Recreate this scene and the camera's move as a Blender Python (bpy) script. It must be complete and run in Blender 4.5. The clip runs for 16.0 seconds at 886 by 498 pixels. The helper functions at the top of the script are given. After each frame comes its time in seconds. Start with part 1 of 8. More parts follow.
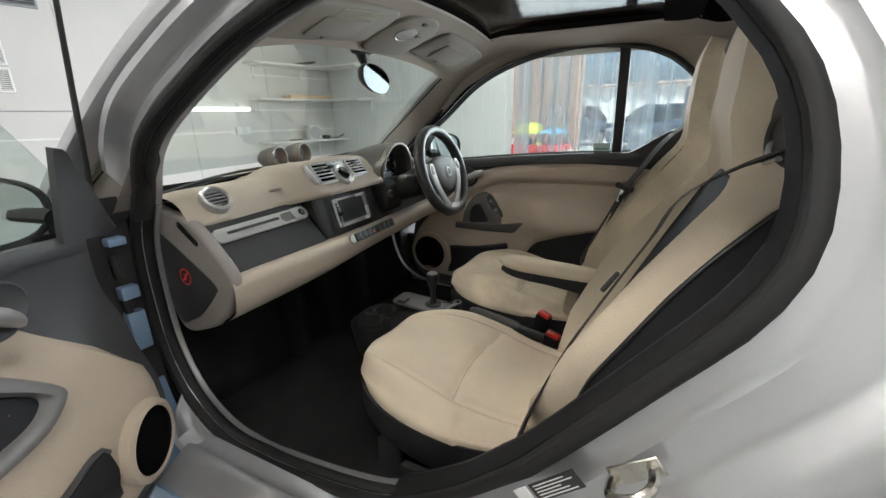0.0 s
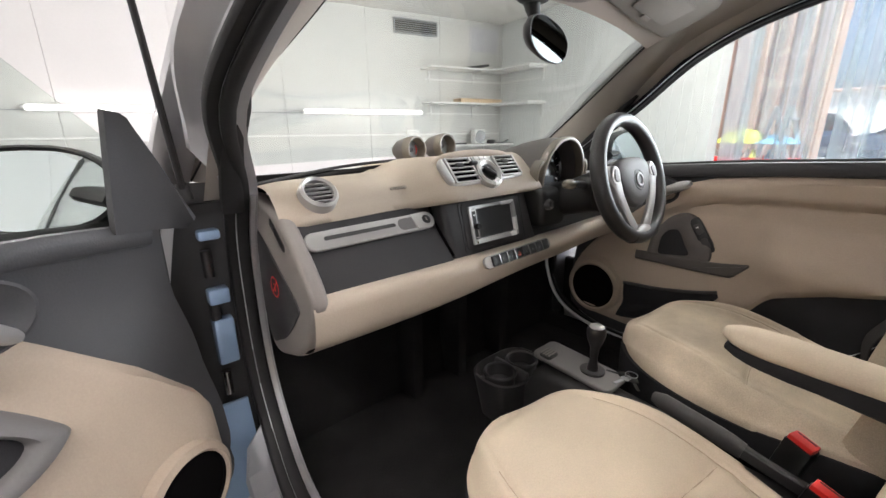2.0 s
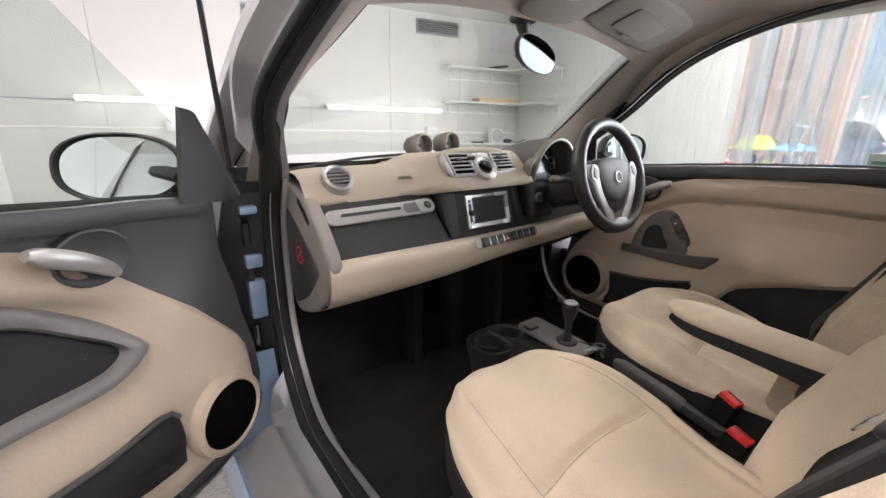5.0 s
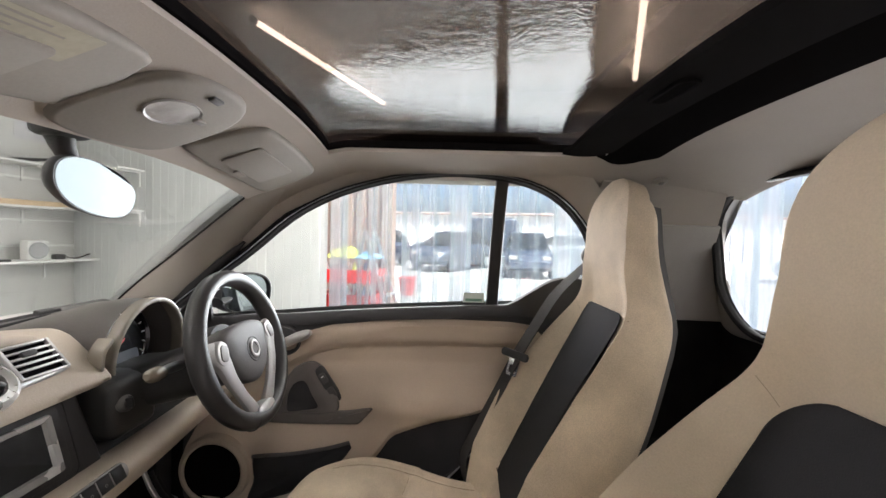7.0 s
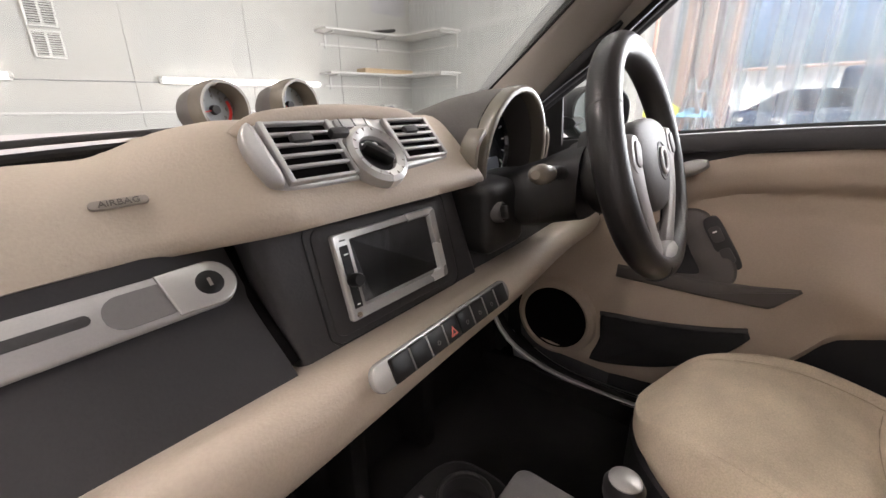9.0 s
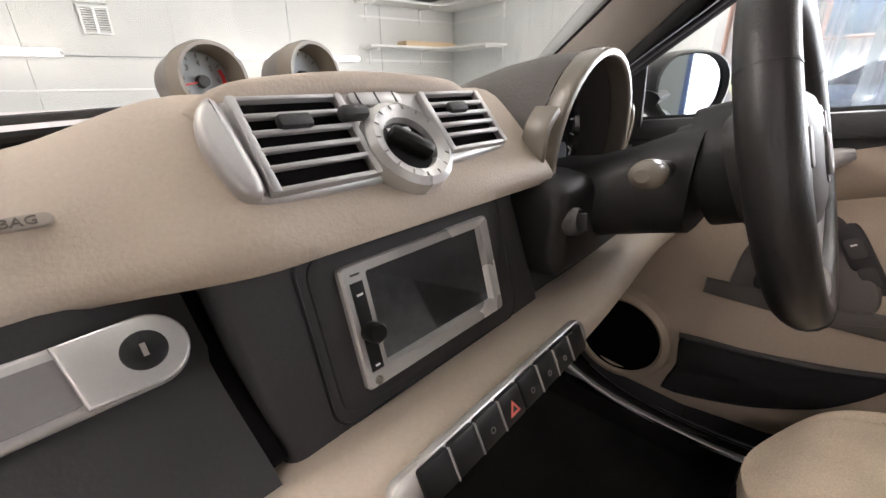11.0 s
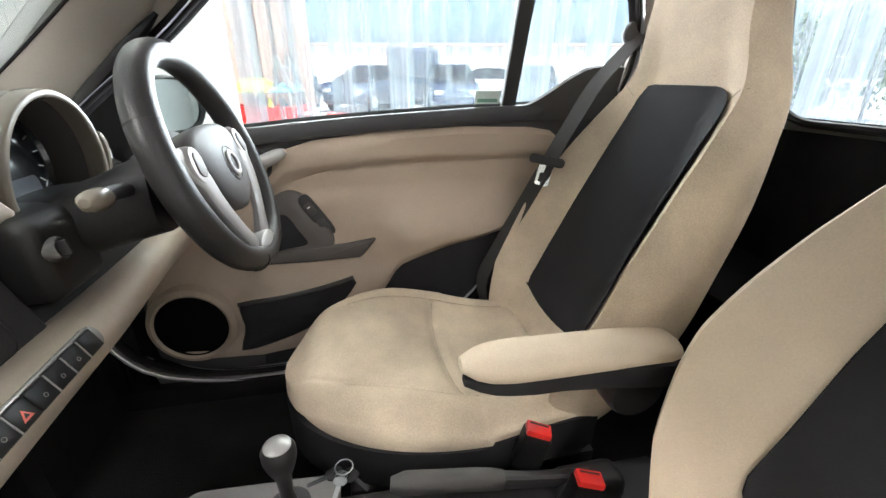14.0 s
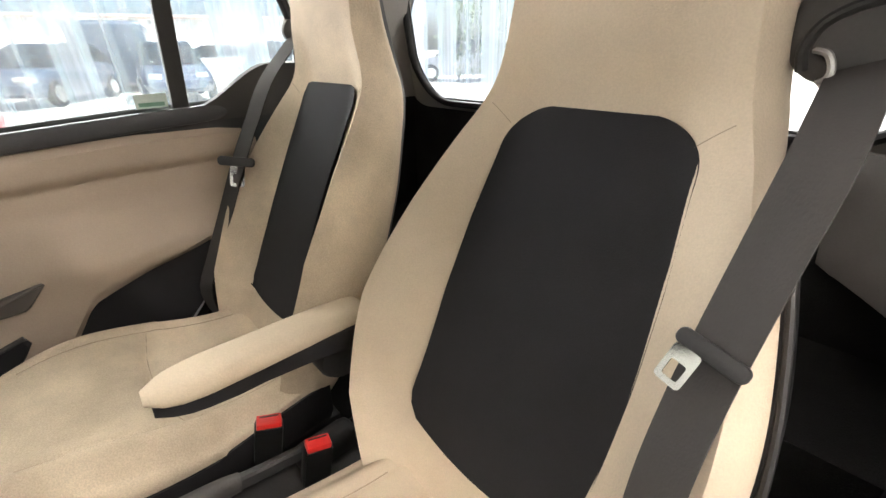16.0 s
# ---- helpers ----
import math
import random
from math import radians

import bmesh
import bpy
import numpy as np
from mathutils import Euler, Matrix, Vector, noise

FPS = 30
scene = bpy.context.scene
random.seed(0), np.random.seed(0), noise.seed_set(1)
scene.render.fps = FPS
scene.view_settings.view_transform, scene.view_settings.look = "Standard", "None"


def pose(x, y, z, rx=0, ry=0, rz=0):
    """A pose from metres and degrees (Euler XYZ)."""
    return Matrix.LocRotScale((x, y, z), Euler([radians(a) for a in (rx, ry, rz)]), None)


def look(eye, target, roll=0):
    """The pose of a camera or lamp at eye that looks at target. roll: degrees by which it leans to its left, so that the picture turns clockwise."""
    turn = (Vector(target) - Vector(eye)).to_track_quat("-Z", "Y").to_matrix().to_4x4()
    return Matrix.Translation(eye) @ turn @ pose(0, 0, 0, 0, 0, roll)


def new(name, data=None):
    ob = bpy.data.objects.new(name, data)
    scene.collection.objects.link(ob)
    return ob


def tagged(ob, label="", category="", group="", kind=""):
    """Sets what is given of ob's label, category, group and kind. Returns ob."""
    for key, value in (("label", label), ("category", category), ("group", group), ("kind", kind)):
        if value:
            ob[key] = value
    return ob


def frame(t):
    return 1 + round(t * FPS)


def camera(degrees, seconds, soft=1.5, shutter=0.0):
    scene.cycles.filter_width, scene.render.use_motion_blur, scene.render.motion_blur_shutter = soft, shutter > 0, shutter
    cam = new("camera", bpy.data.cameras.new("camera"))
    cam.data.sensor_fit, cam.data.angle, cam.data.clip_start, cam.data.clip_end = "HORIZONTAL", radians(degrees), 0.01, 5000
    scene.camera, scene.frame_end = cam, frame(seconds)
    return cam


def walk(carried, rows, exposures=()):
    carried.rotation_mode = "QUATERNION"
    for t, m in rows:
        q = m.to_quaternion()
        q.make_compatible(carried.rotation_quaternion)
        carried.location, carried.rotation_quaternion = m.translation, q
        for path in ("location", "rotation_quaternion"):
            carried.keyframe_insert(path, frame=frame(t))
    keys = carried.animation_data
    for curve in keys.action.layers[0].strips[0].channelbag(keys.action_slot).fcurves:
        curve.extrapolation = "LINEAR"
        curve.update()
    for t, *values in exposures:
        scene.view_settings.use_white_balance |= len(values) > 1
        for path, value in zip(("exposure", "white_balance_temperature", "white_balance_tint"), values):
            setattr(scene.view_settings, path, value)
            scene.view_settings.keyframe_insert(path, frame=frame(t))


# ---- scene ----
cam = camera(94.5, 16.0)
PATH = [
    (0, (-1.139, -0.080, 1.157), (0.556, 0.785, 0.541), -1.0),
    (0.5, (-1.056, -0.018, 1.136), (0.579, 0.924, 0.471), -0.4),
    (1, (-0.914, 0.055, 1.108), (0.637, 1.102, 0.401), -0.95),
    (1.5, (-0.78, 0.193, 1.089), (0.745, 1.359, 0.527), -2.6),
    (2, (-0.807, 0.141, 1.086), (0.447, 1.593, 0.52), -0.3),
    (2.5, (-0.945, 0.014, 1.105), (0.04, 1.645, 0.498), 0.3),
    (3, (-1.133, -0.157, 1.064), (-0.371, 1.576, 0.419), 0.3),
    (3.2, (-1.199, -0.155, 1.081), (-0.435, 1.561, 0.393), 1.0),
    (5.3, (-0.8, 0.044, 1.095), (0.603, 1.375, 0.584), 0.8),
    (5.5, (-0.747, 0.104, 1.106), (0.9, 1.163, 0.702), 1.4),
    (6, (-0.628, 0.169, 1.18), (1.342, 0.494, 1.055), 1.7),
    (6.5, (-0.605, 0.196, 1.218), (1.395, 0.226, 1.204), 1.9),
    (7, (-0.599, 0.207, 1.215), (1.4, 0.219, 1.156), 1.5),
    (7.5, (-0.615, 0.236, 1.175), (1.356, 0.447, 0.908), 0.5),
    (8, (-0.583, 0.329, 1.074), (1.286, 0.865, 0.604), -0.4),
    (8.5, (-0.459, 0.431, 1.032), (1.229, 1.313, 0.42), 0.4),
    (9, (-0.346, 0.52, 1.025), (1.146, 1.68, 0.373), -0.5),
    (9.2, (-0.315, 0.551, 1.033), (1.115, 1.753, 0.318), 0.1),
    (11.3, (-0.225, 0.633, 1.013), (1.113, 1.917, 0.263), -1.2),
    (11.5, (-0.221, 0.631, 1.009), (1.117, 1.916, 0.262), -1.8),
    (12, (-0.22, 0.618, 0.999), (1.194, 1.812, 0.242), -2.5),
    (12.5, (-0.231, 0.554, 0.967), (1.276, 1.598, 0.167), -3.0),
    (13, (-0.281, 0.515, 0.971), (1.363, 1.308, 0.154), -4.5),
    (13.5, (-0.351, 0.486, 1.046), (1.463, 0.733, 0.241), -2.7),
    (14, (-0.376, 0.438, 1.077), (1.431, 0.077, 0.299), 0.2),
    (14.5, (-0.377, 0.403, 1.088), (1.3, -0.364, 0.314), 0.4),
    (15, (-0.384, 0.365, 1.104), (1.171, -0.579, 0.273), -1.7),
    (15.5, (-0.436, 0.333, 1.108), (0.997, -0.76, 0.241), -1.8),
    (16, (-0.505, 0.299, 1.124), (0.82, -0.913, 0.246), -1.1),
]
EXPOSURES = [(0.0, 0.95, 6250, 9), (1.5, 1.45, 6400, 16), (2.2, 1.45, 6450, 18), (3.0, 1.25, 6500, 20), (5.5, 1.45, 6500, 20), (6.0, 1.45, 6550, 20), (7.0, 1.5, 6600, 19), (7.5, 1.6, 6650, 20), (8.0, 1.5, 6700, 22), (9.0, 1.4, 6750, 24), (11.5, 1.6, 6650, 22), (13.0, 1.85, 6450, 17), (14.0, 2.0, 6250, 13), (14.5, 2.0, 6500, 14), (16.0, 2.0, 6750, 15)]
walk(cam, [(t, look(eye, target, roll)) for t, eye, target, roll in PATH], EXPOSURES)

# ---- world, sun, exposure ----
world = bpy.data.worlds.new("world")
scene.world = world
world.use_nodes = True
wn = world.node_tree
sky = wn.nodes.new("ShaderNodeTexSky")
sky.sky_type, sky.sun_disc = "NISHITA", False
sky.dust_density, sky.air_density = 5.0, 0.6
sky.sun_elevation, sky.sun_rotation = radians(57), radians(230)
wn.links.new(sky.outputs[0], wn.nodes["Background"].inputs[0])
wn.nodes["Background"].inputs[1].default_value = 0.15
sun = new("sun", bpy.data.lights.new("sun", "SUN"))
sun.data.energy, sun.data.angle, sun.data.color = 5.0, radians(0.5), (1.0, 0.95, 0.88)
sun.matrix_world = look((-6, -5, 12), (0, 0, 0))
# daylight of the yard coming in through the curtained opening
day = new("opening_light", bpy.data.lights.new("opening_light", "AREA"))
day.data.shape, day.data.size, day.data.size_y, day.data.energy, day.data.color = "RECTANGLE", 5.5, 2.2, 210.0, (0.93, 0.97, 1.0)
day.matrix_world = Matrix.Rotation(radians(-12.4), 4, "Z") @ look((3.0, -0.7, 1.2), (0.0, -0.7, 1.1))

# ---- materials ----
def mat(name, color, rough=0.6, metal=0.0, var=0.12, scale=8.0, fine=120.0, bump=0.15, depth=0.002,
        spec=0.5, coat=0.0, transmission=0.0, random_tint=0.0, coarse_bump=0.0, stretch=(1, 1, 1)):
    """A surface with variation at two scales and a fine relief."""
    m = bpy.data.materials.new(name)
    m.use_nodes = True
    nt = m.node_tree
    b = nt.nodes["Principled BSDF"]
    L = nt.links.new
    tc = nt.nodes.new("ShaderNodeTexCoord")
    mp = nt.nodes.new("ShaderNodeMapping")
    mp.inputs["Scale"].default_value = stretch
    L(tc.outputs["Object"], mp.inputs[0])
    big, small = nt.nodes.new("ShaderNodeTexNoise"), nt.nodes.new("ShaderNodeTexNoise")
    big.inputs["Scale"].default_value, big.inputs["Detail"].default_value = scale, 4
    small.inputs["Scale"].default_value, small.inputs["Detail"].default_value = fine, 3
    L(mp.outputs[0], big.inputs[0]), L(mp.outputs[0], small.inputs[0])
    ramp = nt.nodes.new("ShaderNodeMapRange")
    ramp.inputs["From Min"].default_value, ramp.inputs["From Max"].default_value = 0.3, 0.7
    ramp.inputs["To Min"].default_value, ramp.inputs["To Max"].default_value = 1 - var, 1 + var
    L(big.outputs[0], ramp.inputs[0])
    r2 = nt.nodes.new("ShaderNodeMapRange")
    r2.inputs["From Min"].default_value, r2.inputs["From Max"].default_value = 0.3, 0.7
    r2.inputs["To Min"].default_value, r2.inputs["To Max"].default_value = 1 - var * 0.5, 1 + var * 0.5
    L(small.outputs[0], r2.inputs[0])
    mul = nt.nodes.new("ShaderNodeMath")
    mul.operation = "MULTIPLY"
    L(ramp.outputs[0], mul.inputs[0]), L(r2.outputs[0], mul.inputs[1])
    last = mul.outputs[0]
    if random_tint:
        oi = nt.nodes.new("ShaderNodeObjectInfo")
        r3 = nt.nodes.new("ShaderNodeMapRange")
        r3.inputs["To Min"].default_value, r3.inputs["To Max"].default_value = 1 - random_tint, 1 + random_tint
        L(oi.outputs["Random"], r3.inputs[0])
        m3 = nt.nodes.new("ShaderNodeMath")
        m3.operation = "MULTIPLY"
        L(last, m3.inputs[0]), L(r3.outputs[0], m3.inputs[1])
        last = m3.outputs[0]
    vm = nt.nodes.new("ShaderNodeVectorMath")
    vm.operation = "SCALE"
    vm.inputs[0].default_value = color
    L(last, vm.inputs["Scale"])
    L(vm.outputs[0], b.inputs["Base Color"])
    rr = nt.nodes.new("ShaderNodeMapRange")
    rr.inputs["To Min"].default_value, rr.inputs["To Max"].default_value = max(0.02, rough * 0.8), min(1, rough * 1.2)
    L(big.outputs[0], rr.inputs[0]), L(rr.outputs[0], b.inputs["Roughness"])
    b.inputs["Metallic"].default_value = metal
    b.inputs["Specular IOR Level"].default_value = spec
    b.inputs["Coat Weight"].default_value = coat
    b.inputs["Coat Roughness"].default_value = 0.06
    b.inputs["Transmission Weight"].default_value = transmission
    if bump:
        bp = nt.nodes.new("ShaderNodeBump")
        bp.inputs["Strength"].default_value, bp.inputs["Distance"].default_value = bump, depth
        if coarse_bump:
            ad = nt.nodes.new("ShaderNodeMath")
            ad.operation = "MULTIPLY_ADD"
            ad.inputs[1].default_value = coarse_bump
            L(big.outputs[0], ad.inputs[0]), L(small.outputs[0], ad.inputs[2]), L(ad.outputs[0], bp.inputs["Height"])
        else:
            L(small.outputs[0], bp.inputs["Height"])
        L(bp.outputs[0], b.inputs["Normal"])
    return m


def glass(name, tint, clear, rough=0.0, ripple=0.0, ripple_scale=20.0, gloss=0.04, most=0.9):
    """A thin pane: mostly clear, with a Fresnel gloss."""
    m = bpy.data.materials.new(name)
    m.use_nodes = True
    nt = m.node_tree
    nt.nodes.remove(nt.nodes["Principled BSDF"])
    L = nt.links.new
    tr, gl, mx, lw, pw, fr = (nt.nodes.new(k) for k in ("ShaderNodeBsdfTransparent", "ShaderNodeBsdfGlossy", "ShaderNodeMixShader", "ShaderNodeLayerWeight", "ShaderNodeMath", "ShaderNodeMapRange"))
    lw.inputs["Blend"].default_value, pw.operation, pw.inputs[1].default_value = 0.5, "POWER", 4.0
    fr.inputs["To Min"].default_value, fr.inputs["To Max"].default_value = gloss, most
    L(lw.outputs["Facing"], pw.inputs[0]), L(pw.outputs[0], fr.inputs[0])
    tr.inputs[0].default_value = (*[c * clear for c in tint], 1)
    gl.inputs["Roughness"].default_value = rough
    if ripple:
        tc, nz, bp = (nt.nodes.new(k) for k in ("ShaderNodeTexCoord", "ShaderNodeTexNoise", "ShaderNodeBump"))
        nz.inputs["Scale"].default_value, nz.inputs["Detail"].default_value = ripple_scale, 3
        nz.inputs["Distortion"].default_value = 1.5
        bp.inputs["Strength"].default_value, bp.inputs["Distance"].default_value = ripple, 0.01
        L(tc.outputs["Object"], nz.inputs[0]), L(nz.outputs[0], bp.inputs["Height"])
        L(bp.outputs[0], gl.inputs["Normal"]), L(bp.outputs[0], lw.inputs["Normal"])
    L(fr.outputs[0], mx.inputs[0]), L(tr.outputs[0], mx.inputs[1]), L(gl.outputs[0], mx.inputs[2])
    L(mx.outputs[0], nt.nodes["Material Output"].inputs[0])
    return m


def glow(name, color, strength):
    m = bpy.data.materials.new(name)
    m.use_nodes = True
    b = m.node_tree.nodes["Principled BSDF"]
    b.inputs["Emission Color"].default_value = (*color, 1)
    b.inputs["Emission Strength"].default_value = strength
    b.inputs["Base Color"].default_value = (0.8, 0.8, 0.8, 1)
    return m


BEIGE_CLOTH = mat("beige_cloth", (0.62, 0.52, 0.395), 0.9, var=0.10, scale=5, fine=420, bump=0.35, depth=0.0015, spec=0.2)
WORN_CLOTH = mat("worn_beige_cloth", (0.60, 0.50, 0.375), 0.9, var=0.22, scale=7, fine=420, bump=0.35, depth=0.0015, spec=0.2, coarse_bump=1.5)
BEIGE_PAD = mat("beige_soft_plastic", (0.43, 0.362, 0.290), 0.60, var=0.07, scale=4, fine=330, bump=0.55, depth=0.0008, spec=0.35)
BEIGE_SHELL = mat("beige_gloss_plastic", (0.18, 0.158, 0.126), 0.26, var=0.05, scale=4, bump=0.03, spec=0.5)
DOOR_BEIGE = mat("beige_door_vinyl", (0.45, 0.365, 0.285), 0.65, var=0.07, scale=3, fine=300, bump=0.25, depth=0.001, spec=0.3)
HEADLINER = mat("headliner_felt", (0.365, 0.325, 0.285), 0.95, var=0.05, scale=4, fine=350, bump=0.3, depth=0.001, spec=0.1)
VISOR_MAT = mat("grey_beige_plastic", (0.225, 0.203, 0.175), 0.7, var=0.05, fine=200, bump=0.2, depth=0.001, spec=0.3)
BLACK_PLASTIC = mat("black_plastic", (0.032, 0.031, 0.031), 0.5, var=0.15, fine=300, bump=0.3, depth=0.001, spec=0.4)
DARK_PANEL = mat("anthracite_soft_plastic", (0.030, 0.0284, 0.0292), 0.55, var=0.10, fine=320, bump=0.35, depth=0.001, spec=0.35)
DARK_GREY = mat("dark_grey_plastic", (0.065, 0.062, 0.060), 0.55, var=0.08, fine=300, bump=0.3, depth=0.001, spec=0.35)
MID_GREY = mat("warm_grey_plastic", (0.20, 0.18, 0.165), 0.5, var=0.06, fine=280, bump=0.25, depth=0.001, spec=0.4)
BLACK_MESH = mat("black_mesh_fabric", (0.021, 0.0205, 0.0222), 0.85, var=0.2, scale=9, fine=700, bump=0.6, depth=0.0012, spec=0.25)
CARPET = mat("black_carpet", (0.018, 0.0172, 0.0172), 1.0, var=0.3, fine=400, bump=0.8, depth=0.003, spec=0.05)
BLIND = mat("black_blind_fabric", (0.006, 0.0056, 0.0056), 0.9, var=0.1, fine=900, bump=0.1, depth=0.0005, spec=0.0)
BLIND_BAR = mat("dark_blind_bar_plastic", (0.011, 0.0105, 0.0105), 0.8, var=0.1, fine=500, bump=0.2, depth=0.0005, spec=0.0)
RUBBER = mat("black_rubber", (0.011, 0.0102, 0.0102), 0.6, var=0.2, fine=150, bump=0.15, depth=0.001, spec=0.4)
LEATHER = mat("black_leather", (0.02, 0.019, 0.019), 0.38, var=0.15, fine=380, bump=0.35, depth=0.0008, spec=0.5)
WHEEL_SILVER = mat("silver_wheel_plastic", (0.33, 0.32, 0.31), 0.42, metal=0.3, var=0.05, fine=500, bump=0.05, spec=0.5)
BRIGHT_SILVER = mat("bright_silver_plastic", (0.58, 0.57, 0.555), 0.26, metal=0.55, var=0.04, fine=500, bump=0.03, spec=0.5)
KEY_BLACK = mat("black_key_plastic", (0.009, 0.009, 0.009), 0.38, var=0.1, fine=400, bump=0.1, depth=0.0005, spec=0.3)
COLUMN_BLACK = mat("black_column_plastic", (0.0125, 0.012, 0.012), 0.5, var=0.12, fine=300, bump=0.3, depth=0.001, spec=0.35)
# grey base colour stands in for the bright reflection on the radio screen
RADIO_SHEEN_GLASS = mat("painted_sheen_radio_glass", (0.15, 0.16, 0.162), 0.24, var=0.25, scale=6, bump=0, spec=0.9)
ROLL_BEIGE = mat("beige_roll_vinyl", (0.43, 0.362, 0.290), 0.46, var=0.07, scale=4, fine=330, bump=0.45, depth=0.0008, spec=0.5)
SILVER = mat("silver_plastic", (0.42, 0.41, 0.40), 0.33, metal=0.5, var=0.05, fine=500, bump=0.05, spec=0.5)
CHROME = mat("chrome", (0.75, 0.74, 0.73), 0.10, metal=1.0, var=0.04, bump=0)
STEEL = mat("polished_steel", (0.6, 0.57, 0.52), 0.22, metal=1.0, var=0.15, scale=30, bump=0.1)
PAINT = mat("silver_car_paint", (0.50, 0.50, 0.51), 0.30, metal=0.65, var=0.04, scale=3, fine=900, bump=0.04, coat=0.35)
PAINT_BLUE = mat("pale_blue_car_paint", (0.32, 0.46, 0.66), 0.30, metal=0.3, var=0.06, fine=900, bump=0.04, coat=0.8)
SCREEN = mat("dark_screen", (0.006, 0.007, 0.008), 0.12, var=0.2, scale=4, bump=0, spec=0.6)
OUT_MIRROR = mat("outside_mirror_glass", (0.70, 0.72, 0.73), 0.02, metal=1.0, var=0.01, bump=0)
# these two mirrors are darkened in colour to hold down the opening lamp's reflection
MIRROR = mat("mirror_glass", (0.34, 0.385, 0.40), 0.02, metal=1.0, var=0.01, bump=0)
INSIDE_MIRROR = mat("darkened_mirror_glass", (0.055, 0.063, 0.065), 0.02, metal=1.0, var=0.01, bump=0)
RED = mat("red_plastic", (0.62, 0.025, 0.02), 0.35, var=0.06, bump=0.05, spec=0.5)
WHITE_MARK = mat("white_print", (0.75, 0.74, 0.72), 0.6, var=0.03, bump=0)
DARK_MARK = mat("dark_print", (0.10, 0.085, 0.07), 0.6, var=0.05, bump=0)
ORANGE_MARK = mat("red_print", (0.75, 0.16, 0.12), 0.5, var=0.03, bump=0)
STRAP = mat("dark_grey_belt_webbing", (0.05, 0.047, 0.045), 0.75, var=0.08, fine=600, bump=0.5, depth=0.001, spec=0.3, stretch=(1, 1, 0.25))
WALL = mat("white_wall_panel", (0.575, 0.565, 0.54), 0.58, var=0.025, scale=1.5, fine=40, bump=0.08, depth=0.003, spec=0.5)
WALL_RIB = mat("white_ribbed_panel", (0.66, 0.67, 0.66), 0.45, var=0.03, scale=2, fine=60, bump=0.05)
CEIL = mat("ceiling_panel", (0.74, 0.71, 0.67), 0.45, var=0.05, scale=1.2, fine=30, bump=0.05)
CONCRETE = mat("pale_brushed_concrete", (0.52, 0.51, 0.49), 0.85, var=0.22, scale=3, fine=70, bump=1.0, depth=0.03, stretch=(0.6, 2.0, 1))
WOOD = mat("pale_wood", (0.62, 0.45, 0.28), 0.6, var=0.12, scale=5, fine=90, bump=0.1, stretch=(1, 6, 6))
WHITE_PLASTIC = mat("white_plastic", (0.75, 0.74, 0.72), 0.45, var=0.03, bump=0.03)
GREY_METAL = mat("grey_vent_metal", (0.32, 0.33, 0.34), 0.5, metal=0.3, var=0.05, bump=0.05)
BROWN = mat("brown_fence_metal", (0.36, 0.265, 0.235), 0.6, var=0.12, scale=2, fine=40, bump=0.15)
ALU = mat("aluminium", (0.7, 0.7, 0.7), 0.3, metal=0.9, var=0.08, bump=0.05)
YELLOW_CLOTH = mat("yellow_green_cloth", (0.42, 0.45, 0.08), 0.9, var=0.2, scale=12, bump=0.3)
BLUE_CLOTH = mat("blue_cloth", (0.12, 0.30, 0.45), 0.9, var=0.25, scale=12, bump=0.3)
ASPHALT = mat("pale_yard_concrete", (0.34, 0.335, 0.33), 0.9, var=0.2, scale=1.5, fine=60, bump=0.4)
CLADDING = mat("pale_metal_cladding", (0.76, 0.76, 0.76), 0.5, metal=0.1, var=0.06, scale=1, bump=0.05)
LEAF = mat("hedge_leaf", (0.09, 0.15, 0.035), 0.6, var=0.4, scale=6, bump=0, random_tint=0.2)
BARK = mat("bark", (0.10, 0.075, 0.05), 0.9, var=0.3, bump=0.4)
NAVY = mat("navy_car_paint", (0.03, 0.05, 0.10), 0.25, metal=0.3, var=0.05, bump=0, coat=0.7)
BLUE_POST = mat("blue_steel", (0.12, 0.20, 0.45), 0.45, metal=0.2, var=0.08, bump=0.05)
TUBE = glow("led_tube", (1.0, 0.97, 0.92), 22.0)
# stronger glow for the added fill tubes on the left
FILL_TUBE = glow("fill_led_tube", (1.0, 0.96, 0.91), 41.0)
WALL_TUBE = glow("wall_led_tube", (1.0, 0.97, 0.92), 3.2)
DIAL = mat("grey_display_glass", (0.075, 0.085, 0.095), 0.15, var=0.1, bump=0, spec=0.6)
WINDOW_GLASS = glass("car_window_glass", (0.96, 1.0, 0.98), 0.93)
ROOF_GLASS = glass("tinted_roof_glass", (0.84, 0.75, 0.67), 0.18, 0.0, 0.028, 55, 0.035, 0.22)
DOME_GLASS = mat("frosted_lamp_lens", (0.42, 0.405, 0.38), 0.25, var=0.05, scale=60, bump=0.3, spec=0.6)


